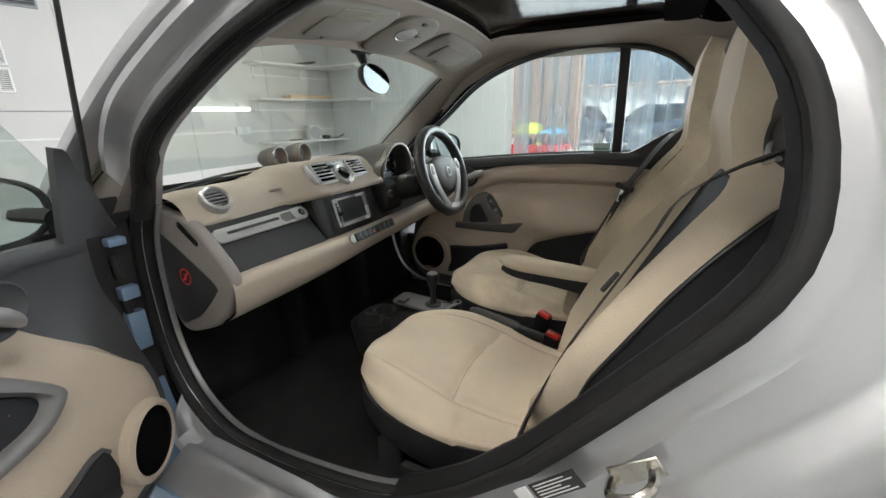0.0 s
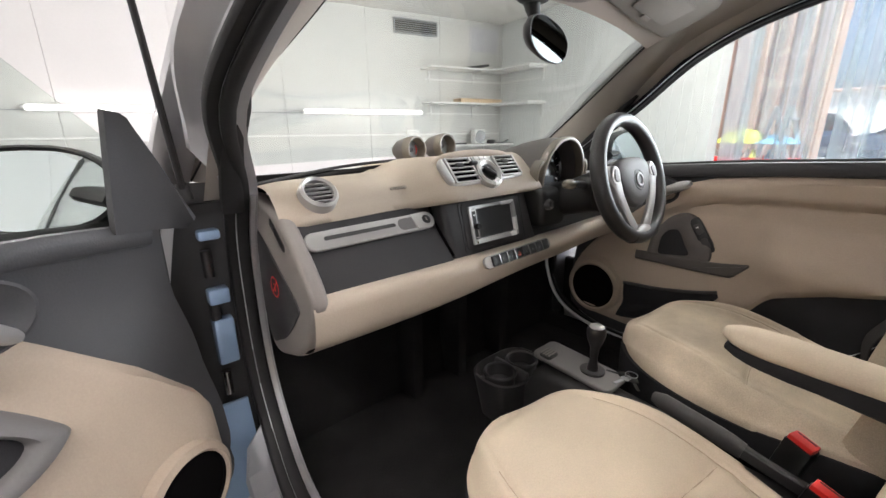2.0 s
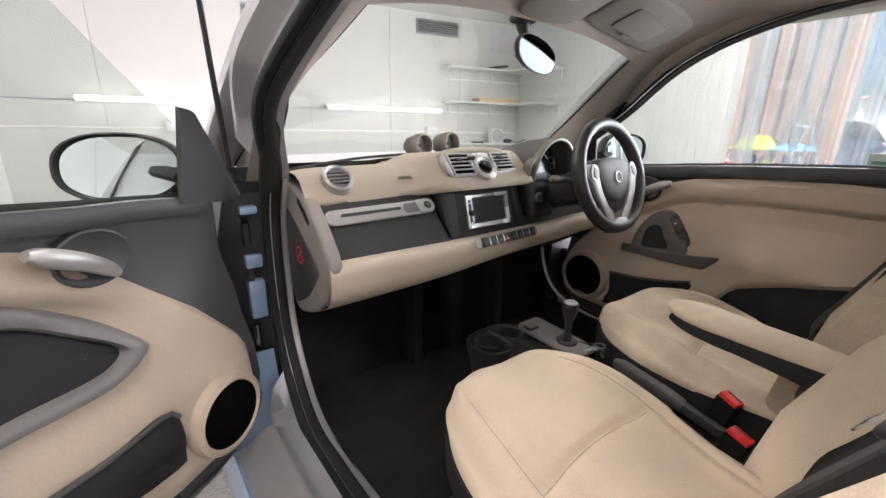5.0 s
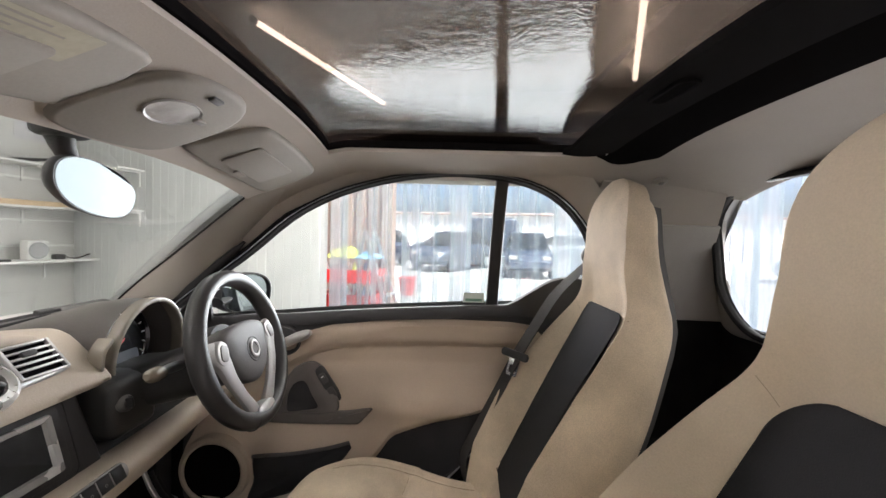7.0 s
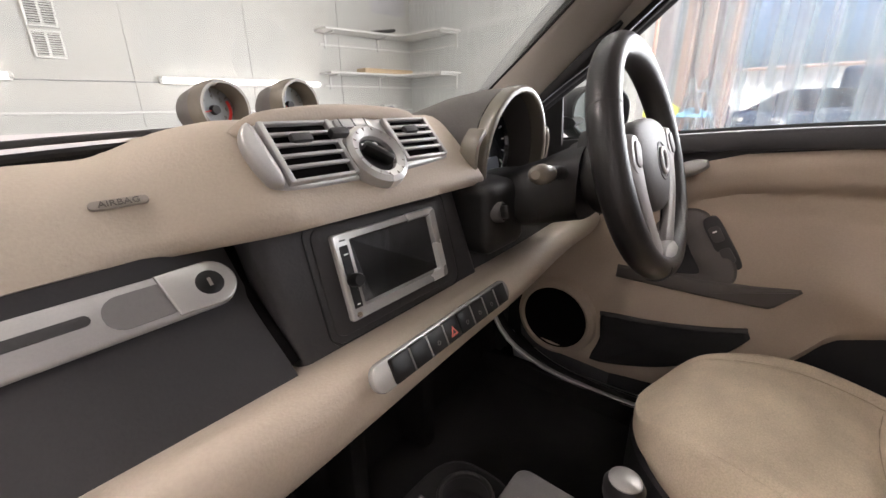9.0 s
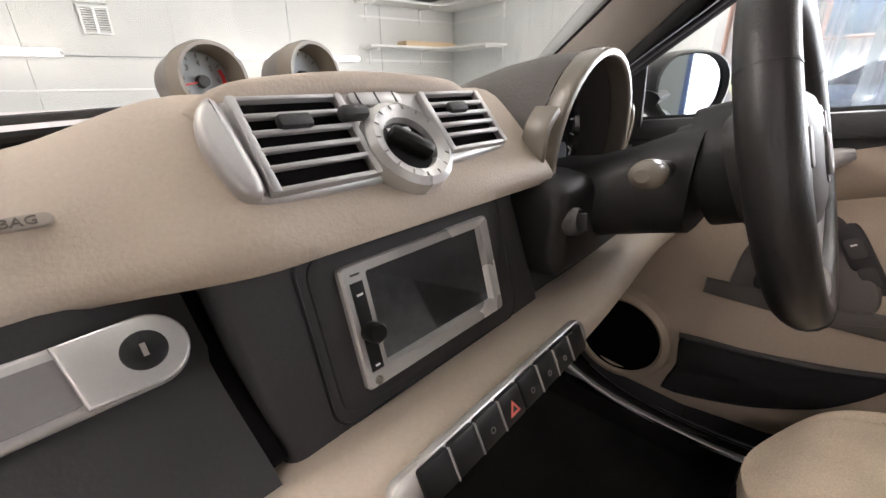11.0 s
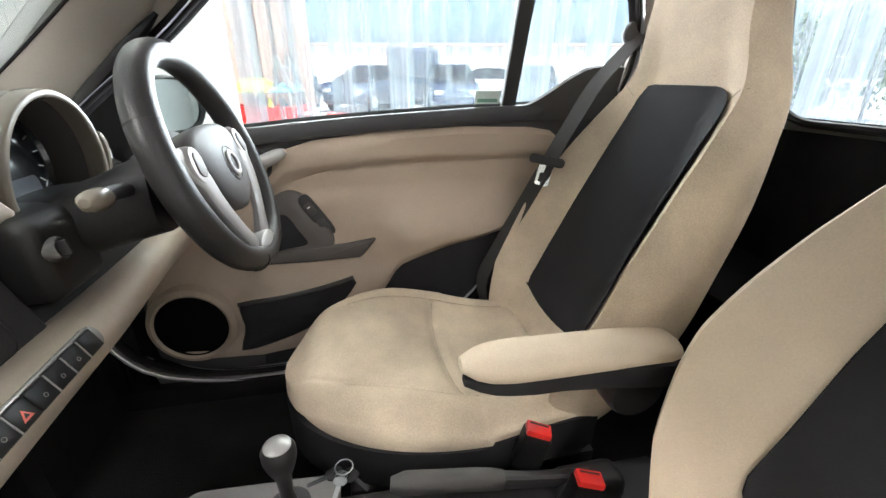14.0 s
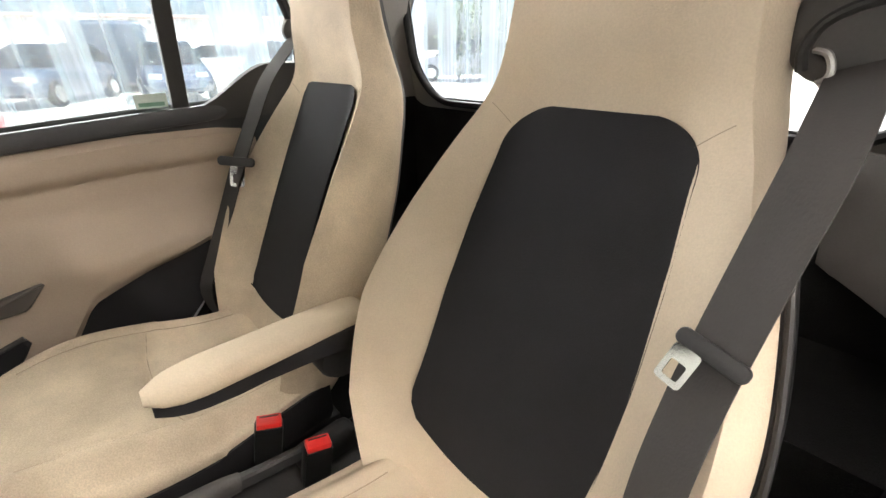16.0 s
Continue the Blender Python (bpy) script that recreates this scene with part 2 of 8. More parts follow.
def pvc_material():
    m = bpy.data.materials.new("clear_pvc_strip")
    m.use_nodes = True
    nt = m.node_tree
    nt.nodes.remove(nt.nodes["Principled BSDF"])
    L = nt.links.new
    tr, gl, df, mx, m2, lw, pw, fr = (nt.nodes.new(k) for k in ("ShaderNodeBsdfTransparent", "ShaderNodeBsdfGlossy", "ShaderNodeBsdfTranslucent", "ShaderNodeMixShader", "ShaderNodeMixShader", "ShaderNodeLayerWeight", "ShaderNodeMath", "ShaderNodeMapRange"))
    lw.inputs["Blend"].default_value, pw.operation, pw.inputs[1].default_value = 0.5, "POWER", 3.0
    fr.inputs["To Min"].default_value, fr.inputs["To Max"].default_value = 0.03, 0.3
    L(lw.outputs["Facing"], pw.inputs[0]), L(pw.outputs[0], fr.inputs[0])
    tc, nz, rp, mp = (nt.nodes.new(k) for k in ("ShaderNodeTexCoord", "ShaderNodeTexNoise", "ShaderNodeMapRange", "ShaderNodeMapping"))
    mp.inputs["Scale"].default_value = (1, 1, 0.12)
    nz.inputs["Scale"].default_value, nz.inputs["Detail"].default_value = 9, 4
    rp.inputs["From Min"].default_value, rp.inputs["From Max"].default_value = 0.35, 0.7
    rp.inputs["To Min"].default_value, rp.inputs["To Max"].default_value = 0.05, 0.15
    tr.inputs[0].default_value = (0.95, 0.985, 0.985, 1)
    df.inputs[0].default_value = (0.87, 0.94, 0.96, 1)
    gl.inputs["Roughness"].default_value = 0.12
    L(tc.outputs["Object"], mp.inputs[0]), L(mp.outputs[0], nz.inputs[0]), L(nz.outputs[0], rp.inputs[0])
    oi, orr, st, sp, sr, ad, ad2 = (nt.nodes.new(k) for k in ("ShaderNodeObjectInfo", "ShaderNodeMapRange", "ShaderNodeTexNoise", "ShaderNodeMapping", "ShaderNodeMapRange", "ShaderNodeMath", "ShaderNodeMath"))
    orr.inputs["From Min"].default_value, orr.inputs["To Min"].default_value, orr.inputs["To Max"].default_value = 0.45, 0.0, 0.34
    sp.inputs["Scale"].default_value = (1, 1, 0.015)
    st.inputs["Scale"].default_value, st.inputs["Detail"].default_value = 16, 1
    sr.inputs["From Min"].default_value, sr.inputs["From Max"].default_value = 0.5, 0.75
    sr.inputs["To Min"].default_value, sr.inputs["To Max"].default_value = 0.0, 0.30
    ad.operation = ad2.operation = "ADD"
    ad2.use_clamp = True
    L(oi.outputs["Random"], orr.inputs[0]), L(tc.outputs["Object"], sp.inputs[0]), L(sp.outputs[0], st.inputs[0]), L(st.outputs[0], sr.inputs[0])
    L(rp.outputs[0], ad.inputs[0]), L(orr.outputs[0], ad.inputs[1]), L(ad.outputs[0], ad2.inputs[0]), L(sr.outputs[0], ad2.inputs[1])
    L(ad2.outputs[0], mx.inputs[0]), L(tr.outputs[0], mx.inputs[1]), L(df.outputs[0], mx.inputs[2])
    L(fr.outputs[0], m2.inputs[0]), L(mx.outputs[0], m2.inputs[1]), L(gl.outputs[0], m2.inputs[2])
    L(m2.outputs[0], nt.nodes["Material Output"].inputs[0])
    return m


GRIP_TAUPE = mat("taupe_grip_plastic", (0.105, 0.094, 0.086), 0.5, var=0.07, fine=280, bump=0.25, depth=0.001, spec=0.4)
DOOR_DARK = mat("dark_grey_door_plastic", (0.050, 0.050, 0.052), 0.5, var=0.10, fine=320, bump=0.35, depth=0.001, spec=0.4)
CONSOLE_GREY = mat("console_grey_plastic", (0.15, 0.143, 0.138), 0.5, var=0.06, fine=280, bump=0.25, depth=0.001, spec=0.4)
HOOD_GREY = mat("taupe_grained_plastic", (0.105, 0.095, 0.088), 0.6, var=0.08, fine=300, bump=0.4, depth=0.001, spec=0.35)
PILLAR_TAUPE = mat("taupe_pillar_plastic", (0.36, 0.325, 0.285), 0.6, var=0.05, scale=4, fine=300, bump=0.3, depth=0.001, spec=0.35)
BADGE_TAUPE = mat("taupe_badge_plastic", (0.27, 0.235, 0.20), 0.45, var=0.05, bump=0.05)
QUARTER_GREY = mat("pale_grey_quarter_plastic", (0.36, 0.335, 0.31), 0.55, var=0.05, fine=280, bump=0.25, depth=0.001, spec=0.35)
DIAL_FACE = mat("pale_dial_face", (0.24, 0.26, 0.26), 0.4, var=0.08, scale=30, bump=0)
PVC = pvc_material()

# ---- building tools ----
def part(name, bm, material, parent=None, label="", m=None, angle=40, smooth=True):
    """Links a bmesh as one mesh object, under parent if one is given."""
    bmesh.ops.recalc_face_normals(bm, faces=bm.faces)
    for f in bm.faces:
        f.smooth = smooth
    if smooth:
        for e in bm.edges:
            if len(e.link_faces) == 2 and e.calc_face_angle(0) > radians(angle):
                e.smooth = False
    me = bpy.data.meshes.new(name)
    bm.to_mesh(me)
    bm.free()
    me.materials.append(material)
    ob = new(name, me)
    if m is not None:
        ob.matrix_basis = m
    if parent is not None:
        ob.parent = parent
    if label:
        ob["label"] = label
    return ob


def thing(name, label, category, m=None, group="", kind=""):
    ob = new(name)
    ob.empty_display_size = 0.05
    if m is not None:
        ob.matrix_basis = m
    return tagged(ob, label, category, group, kind)


def join(*bms):
    """All bmeshes in the first one."""
    out = bms[0]
    for b in bms[1:]:
        me = bpy.data.meshes.new("tmp")
        b.to_mesh(me)
        b.free()
        out.from_mesh(me)
        bpy.data.meshes.remove(me)
    return out


def moved(bm, m):
    bm.transform(m)
    return bm


def box(x0, x1, y0, y1, z0, z1, r=0.0, seg=2):
    bm = bmesh.new()
    bmesh.ops.create_cube(bm, size=1.0)
    bm.transform(Matrix.Translation(((x0 + x1) / 2, (y0 + y1) / 2, (z0 + z1) / 2)) @ Matrix.Diagonal((x1 - x0, y1 - y0, z1 - z0, 1)))
    if r:
        bmesh.ops.bevel(bm, geom=bm.edges[:], offset=min(r, 0.49 * min(abs(x1 - x0), abs(y1 - y0), abs(z1 - z0))), segments=seg, profile=0.5, affect="EDGES")
    return bm


def loft(rings, closed=True, cap=True, loop=False):
    """A skin over rings of as many points each. loop: the last ring meets the first."""
    bm = bmesh.new()
    vs = [[bm.verts.new(p) for p in ring] for ring in rings]
    n = len(rings[0])
    for a, b in zip(vs, vs[1:] + vs[:1] if loop else vs[1:]):
        for i in range(n if closed else n - 1):
            bm.faces.new((a[i], a[(i + 1) % n], b[(i + 1) % n], b[i]))
    if cap and closed and not loop:
        bm.faces.new(vs[0])
        bm.faces.new(vs[-1])
    return bm


def spline(pts, n, closed=False):
    """n points along a smooth curve through pts, evenly spaced."""
    P = [Vector(p) for p in pts]
    k = len(P)
    dense = []
    for i in range(k if closed else k - 1):
        a, b, c, d = (P[(i + j) % k] if closed else P[max(0, min(k - 1, i + j))] for j in (-1, 0, 1, 2))
        for s in range(16):
            t = s / 16
            dense.append(0.5 * ((2 * b) + (c - a) * t + (2 * a - 5 * b + 4 * c - d) * t * t + (3 * b - a - 3 * c + d) * t**3))
    dense.append(P[0].copy() if closed else P[-1].copy())
    run = [0.0]
    for a, b in zip(dense, dense[1:]):
        run.append(run[-1] + (b - a).length)
    out, j = [], 0
    for i in range(n):
        want = run[-1] * i / (n if closed else n - 1)
        while j < len(run) - 2 and run[j + 1] < want:
            j += 1
        t = (want - run[j]) / max(1e-9, run[j + 1] - run[j])
        out.append(dense[j].lerp(dense[j + 1], min(1, max(0, t))))
    return out


def sweep(path, section, closed=False, up=(0, 0, 1), scale=None):
    """A closed section (pairs: across, up) carried along a path."""
    P = [Vector(p) for p in path]
    rings, n = [], len(P)
    for i, p in enumerate(P):
        t = (P[(i + 1) % n] - P[i - 1]) if closed else (P[min(n - 1, i + 1)] - P[max(0, i - 1)])
        t.normalize()
        side = t.cross(Vector(up)).normalized()
        top = side.cross(t)
        k = scale[i] if scale else 1
        rings.append([p + side * (a * k) + top * (b * k) for a, b in section])
    return loft(rings, True, not closed, closed)


def ring2(rx, ry, n=12, power=2.0):
    """A round to square-ish section."""
    out = []
    for i in range(n):
        a = 2 * math.pi * i / n
        c, s = math.cos(a), math.sin(a)
        out.append((rx * math.copysign(abs(c) ** (2 / power), c), ry * math.copysign(abs(s) ** (2 / power), s)))
    return out


def lathe(profile, n=32, m=None):
    """Pairs (radius, height) turned round z."""
    rings = [[(r * math.cos(2 * math.pi * i / n), r * math.sin(2 * math.pi * i / n), h) for i in range(n)] for r, h in profile]
    bm = loft(rings, True, False, profile[0][0] > 1e-4 and profile[-1][0] > 1e-4)
    bmesh.ops.remove_doubles(bm, verts=bm.verts, dist=1e-5)
    return moved(bm, m) if m is not None else bm


def sheet(f, nu, nv, thick=0.0):
    """A surface f(u, v), u and v from 0 to 1, with thickness."""
    bm = bmesh.new()
    vs = [[bm.verts.new(f(i / nu, j / nv)) for j in range(nv + 1)] for i in range(nu + 1)]
    for i in range(nu):
        for j in range(nv):
            bm.faces.new((vs[i][j], vs[i + 1][j], vs[i + 1][j + 1], vs[i][j + 1]))
    if thick:
        bmesh.ops.recalc_face_normals(bm, faces=bm.faces)
        bmesh.ops.solidify(bm, geom=bm.faces[:], thickness=thick)
    return bm


def slab(outline, thick, r=0.0, seg=2):
    """A flat plate with the given outline in x and y, thick upwards from 0, with rounded rims."""
    bm = bmesh.new()
    f = bm.faces.new([bm.verts.new((p[0], p[1], 0)) for p in outline])
    got = bmesh.ops.extrude_face_region(bm, geom=[f])
    bmesh.ops.translate(bm, verts=[v for v in got["geom"] if isinstance(v, bmesh.types.BMVert)], vec=(0, 0, thick))
    bmesh.ops.recalc_face_normals(bm, faces=bm.faces)
    if r:
        rim = [e for e in bm.edges if len(e.link_faces) == 2 and e.calc_face_angle(0) > 1.2 and abs(e.verts[0].co.z - e.verts[1].co.z) < 1e-6]
        bmesh.ops.bevel(bm, geom=rim, offset=r, segments=seg, profile=0.5, affect="EDGES")
    return bm


def rrect(w, h, r, n=5):
    """Outline of a rectangle with round corners, about the origin."""
    out = []
    for cx, cy, a0 in ((w / 2 - r, h / 2 - r, 0), (-w / 2 + r, h / 2 - r, 90), (-w / 2 + r, -h / 2 + r, 180), (w / 2 - r, -h / 2 + r, 270)):
        for i in range(n + 1):
            a = radians(a0 + 90 * i / n)
            out.append((cx + r * math.cos(a), cy + r * math.sin(a)))
    return out


def plate(origin, x_axis, y_axis):
    """The pose of a flat part: its x and y axes lie along the given ways."""
    x = Vector(x_axis).normalized()
    z = x.cross(Vector(y_axis)).normalized()
    y = z.cross(x)
    m = Matrix((x, y, z)).transposed().to_4x4()
    m.translation = Vector(origin)
    return m


def mix(a, b, t):
    return a + (b - a) * t


def smooth(t, a=0.0, b=1.0):
    t = min(1, max(0, (t - a) / (b - a)))
    return t * t * (3 - 2 * t)


def line(x, table):
    """Straight interpolation in a table of (x, value)."""
    if x <= table[0][0]:
        return table[0][1]
    for (a, p), (b, q) in zip(table, table[1:]):
        if x <= b:
            return p + (q - p) * (x - a) / (b - a)
    return table[-1][1]


def text_bm(words, size):
    """Letters of the built-in font as a thin mesh."""
    cu = bpy.data.curves.new("words", "FONT")
    cu.body, cu.size, cu.extrude, cu.align_x, cu.align_y, cu.resolution_u = words, size, 0.0003, "CENTER", "CENTER", 2
    ob = bpy.data.objects.new("words", cu)
    me = bpy.data.meshes.new_from_object(ob)
    bm = bmesh.new()
    bm.from_mesh(me)
    bpy.data.objects.remove(ob), bpy.data.curves.remove(cu), bpy.data.meshes.remove(me)
    xs, ys = [v.co.x for v in bm.verts], [v.co.y for v in bm.verts]
    return moved(bm, Matrix.Translation((-(min(xs) + max(xs)) / 2, -(min(ys) + max(ys)) / 2, 0)))

# ---- the workshop room: turned against the car ----
RM = Matrix.Rotation(radians(-12.4), 4, "Z")
S0, S1, D0, D1, H = -3.1, 3.06, -4.6, 5.3, 2.5
C0, C1, LINTEL = -3.55, 2.16, 2.34      # the curtained opening in the right wall


def setting(name, bm, material, label, parent=None):
    return tagged(part(name, bm, material, parent, m=RM if parent is None else None), label, name.split("_")[0], kind="structure")


setting("floor", box(S0 - 0.2, S1 + 0.2, D0 - 0.2, D1 + 0.2, -0.15, 0.0), CONCRETE, "pale brushed concrete floor of the workshop")
setting("ceiling", box(S0 - 0.2, S1 + 0.2, D0 - 0.2, D1 + 0.2, H, H + 0.12), CEIL, "pale panelled workshop ceiling")
wall_front = setting("wall_front", box(S0 - 0.2, S1 + 0.2, D1 + 0.012, D1 + 0.2, 0, H), WALL, "white panelled front wall of the workshop")
wall_left = setting("wall_left", box(S0 - 0.2, S0 - 0.012, D0 - 0.2, D1 + 0.012, 0, H), WALL, "white panelled side wall of the workshop")
setting("wall_back", box(S0 - 0.012, S1 + 0.2, D0 - 0.2, D0, 0, H), WALL, "white back wall of the workshop")
wall_right = setting("wall_right", join(box(S1 + 0.012, S1 + 0.15, C1, D1 + 0.012, 0, H), box(S1 + 0.012, S1 + 0.15, C0, C1, LINTEL, H), box(S1 + 0.012, S1 + 0.15, D0, C0 - 0.1, 0, H)), WALL, "white wall with a wide curtained opening")
# wall panels, each with its own joint
for i in range(6):
    w = (S1 - S0) / 6
    part("panel", box(S0 + i * w + 0.002, S0 + (i + 1) * w - 0.002, D1, D1 + 0.012, 0.0, 1.0, 0.002, 1), WALL, wall_front)
    part("panel", box(S0 + i * w + 0.002, S0 + (i + 1) * w - 0.002, D1, D1 + 0.012, 1.012, H, 0.002, 1), WALL, wall_front)
for i in range(9):
    w = (D1 - D0) / 9
    part("panel", box(S0 - 0.012, S0, D0 + i * w + 0.002, D0 + (i + 1) * w - 0.002, 0.0, 1.0, 0.002, 1), WALL, wall_left)
    part("panel", box(S0 - 0.012, S0, D0 + i * w + 0.002, D0 + (i + 1) * w - 0.002, 1.012, H, 0.002, 1), WALL, wall_left)
for i in range(31):
    w = (D1 - C1) / 31
    part("panel", box(S1, S1 + 0.012, C1 + i * w + 0.0003, C1 + (i + 1) * w - 0.0003, 0, H, 0.003, 1), WALL_RIB, wall_right)
tagged(part("trim", box(S0 - 0.01, S1, D1 - 0.012, D1 - 0.0005, 0.996, 1.016, 0.003, 1), WHITE_PLASTIC, m=RM), "white horizontal joint strip along the wall", "trim", kind="structure")
tagged(part("trim", box(S0, S0 + 0.012, D0, D1 - 0.013, 0.996, 1.016, 0.003, 1), WHITE_PLASTIC, m=RM), "white horizontal joint strip along the wall", "trim", kind="structure")
tagged(part("trim", box(S0 + 0.02, S0 + 0.14, D1 - 0.05, D1 - 0.0005, 0, H, 0.01, 2), WHITE_PLASTIC, m=RM), "white vertical pipe casing in the wall corner", "trim", kind="structure")


def led_tube(a, b, label, lit=None):
    """A long lamp from a to b (room axes) with end caps and a back rail."""
    a, b = Vector(a), Vector(b)
    t = thing("tube_lamp", label, "lamp", RM, "long tube lamps")
    way = (b - a).normalized()
    part("tube", sweep([a, b], ring2(0.019, 0.019, 12), up=(0.13, 0.2, 1)), lit or TUBE, t, "glowing white tube")
    for p, s in ((a, -1), (b, 1)):
        part("end_cap", sweep([p, p + way * 0.03 * s], ring2(0.022, 0.022, 12), up=(0.13, 0.2, 1)), WHITE_PLASTIC, t)
    return t


zl = 1.29
for s0, s1 in ((0.19, 1.72), (-2.28, -0.83)):
    t = led_tube((s0, D1 - 0.05, zl), (s1, D1 - 0.05, zl), "long white glowing tube lamp on the panelled wall", WALL_TUBE)
    part("back_rail", box(s0 - 0.02, s1 + 0.02, D1 - 0.030, D1, zl - 0.034, zl + 0.034, 0.004, 1), WHITE_PLASTIC, t)
t = led_tube((S0 + 0.05, 2.85, zl - 0.07), (S0 + 0.05, 4.45, zl - 0.05), "long white glowing tube lamp on the side wall", WALL_TUBE)
part("back_rail", box(S0, S0 + 0.030, 2.83, 4.47, zl - 0.094, zl - 0.026, 0.004, 1), WHITE_PLASTIC, t)
# right pair: ceiling lamps; left pair: unseen fill added to brighten the cabin
for a, b in (((1.45, 1.68, 2.42), (2.93, 1.47, 2.42)), ((1.42, -0.38, 2.42), (2.66, -0.6, 2.42)), ((-2.2, 1.6, 2.42), (-0.8, 1.6, 2.42)), ((-2.2, -0.5, 2.42), (-0.8, -0.5, 2.42))):
    t = led_tube(a, b, "long white glowing tube lamp under the ceiling", FILL_TUBE if a[0] < 0 else TUBE)
    for k in (0.15, 0.85):
        p = Vector(a).lerp(Vector(b), k)
        part("hanger", box(p.x - 0.008, p.x + 0.008, p.y - 0.008, p.y + 0.008, p.z + 0.015, H), WHITE_PLASTIC, t)
# thin cable run between the lamps
cable = thing("cable", "thin grey cable along the wall between lamps", "cable", RM)
part("run", sweep([(-3.0, D1 - 0.006, 1.27), (-1.5, D1 - 0.006, 1.265), (0.2, D1 - 0.006, 1.27)], ring2(0.005, 0.005, 6)), GREY_METAL, cable)


def grille(s, z, w, h, bars, name="air_vent", body=GREY_METAL, label="grey slatted air vent on the white wall", vertical=False):
    t = thing(name, label, "vent", RM)
    part("backing", box(s - w / 2, s + w / 2, D1 - 0.006, D1, z - h / 2, z + h / 2), DARK_GREY, t)
    fr = 0.018
    part("frame", join(box(s - w / 2, s + w / 2, D1 - 0.03, D1 - 0.006, z + h / 2 - fr, z + h / 2, 0.003, 1), box(s - w / 2, s + w / 2, D1 - 0.03, D1 - 0.006, z - h / 2, z - h / 2 + fr, 0.003, 1),
         box(s - w / 2, s - w / 2 + fr, D1 - 0.03, D1 - 0.006, z - h / 2 + fr, z + h / 2 - fr, 0.003, 1), box(s + w / 2 - fr, s + w / 2, D1 - 0.03, D1 - 0.006, z - h / 2 + fr, z + h / 2 - fr, 0.003, 1)), body, t)
    for i in range(bars):
        zz = z - h / 2 + fr + (h - 2 * fr) * (i + 0.5) / bars
        part("slat", moved(box(-w / 2 + fr, w / 2 - fr, -0.009, 0.009, -0.002, 0.002), Matrix.Translation((s, D1 - 0.018, zz)) @ Matrix.Rotation(radians(38), 4, "X")), body, t)
    if name == "wall_grille":
        part("middle_bar", box(s - 0.01, s + 0.01, D1 - 0.032, D1 - 0.006, z - h / 2 + fr, z + h / 2 - fr), body, t)
    return t


grille(1.68, 2.335, 0.62, 0.18, 6)
grille(-0.40, 2.25, 0.56, 0.17, 6)
grille(-0.54, 1.765, 0.2, 0.21, 10, "wall_grille", WHITE_PLASTIC, "cream plastic wall grille with fine slats")
grille(-0.54, 1.535, 0.2, 0.21, 10, "wall_grille", WHITE_PLASTIC, "cream plastic wall grille with fine slats")
for s in (-1.48, 1.6):
    t = thing("wall_socket", "white plastic double socket on the joint strip", "socket", RM)
    part("box", box(s - 0.09, s + 0.09, D1 - 0.045, D1, 0.97, 1.07, 0.006), WHITE_PLASTIC, t)
    for k in (-0.045, 0.045):
        part("cover", box(s + k - 0.036, s + k + 0.036, D1 - 0.052, D1 - 0.045, 0.985, 1.055, 0.003), WHITE_PLASTIC, t)
t = thing("wall_sheet", "pale grey paper sheet pinned high on the wall", "poster", RM)
part("sheet", box(2.5, 2.98, D1 - 0.004, D1, 2.12, 2.42), mat("grey_paper", (0.55, 0.54, 0.56), 0.8, bump=0.02), t)


def corner_shelf(z, arm, long_arm, label):
    """A white board in the corner: one leg along the front wall, one along the right wall, on brackets."""
    t = thing("corner_shelf", label, "shelf", RM, "white wall shelves")
    a, b = S1 - long_arm, D1 - arm
    part("board", slab([(a, D1), (a, D1 - 0.3), (S1 - 0.42, D1 - 0.3), (S1 - 0.35, D1 - 0.36), (S1 - 0.3, b), (S1, b), (S1, D1)], 0.022, 0.003, 1), WHITE_PLASTIC, t, m=Matrix.Translation((0, 0, z)))
    part("rear_batten", box(a + 0.05, S1 - 0.01, D1 - 0.02, D1, z - 0.13, z - 0.11), WHITE_PLASTIC, t)
    part("side_batten", box(S1 - 0.02, S1, b + 0.05, D1 - 0.02, z - 0.13, z - 0.11), WHITE_PLASTIC, t)
    for s in (a + 0.12, S1 - 0.5):
        part("bracket", join(box(s - 0.01, s + 0.01, D1 - 0.02, D1, z - 0.16, z), box(s - 0.01, s + 0.01, D1 - 0.24, D1 - 0.02, z - 0.018, z)), WHITE_PLASTIC, t)
    part("bracket", join(box(S1 - 0.02, S1, b + 0.05, b + 0.07, z - 0.16, z), box(S1 - 0.26, S1 - 0.02, b + 0.05, b + 0.07, z - 0.018, z)), WHITE_PLASTIC, t)
    return t


corner_shelf(1.40, 1.0, 1.30, "white corner shelf board with a wooden offcut on it")
corner_shelf(1.84, 1.0, 1.32, "white corner shelf board high on the wall")
low = thing("corner_shelf", "long white shelf carrying a small fan heater", "shelf", RM, "white wall shelves")
part("board", box(S1 - 1.25, S1, D1 - 0.38, D1, 0.845, 0.868, 0.003, 1), WHITE_PLASTIC, low)
for s in (S1 - 1.1, S1 - 0.3):
    part("bracket", join(box(s - 0.01, s + 0.01, D1 - 0.02, D1, 0.66, 0.845), box(s - 0.01, s + 0.01, D1 - 0.3, D1 - 0.02, 0.827, 0.845)), WHITE_PLASTIC, low)
t = thing("wood_offcut", "pale wooden board offcut lying on the shelf", "board", RM)
part("board", box(S1 - 0.85, S1 - 0.16, D1 - 0.27, D1 - 0.06, 1.422, 1.475, 0.004, 1), WOOD, t)
t = thing("black_tray", "dark plastic tray tilted on the upper shelf", "tray", RM)
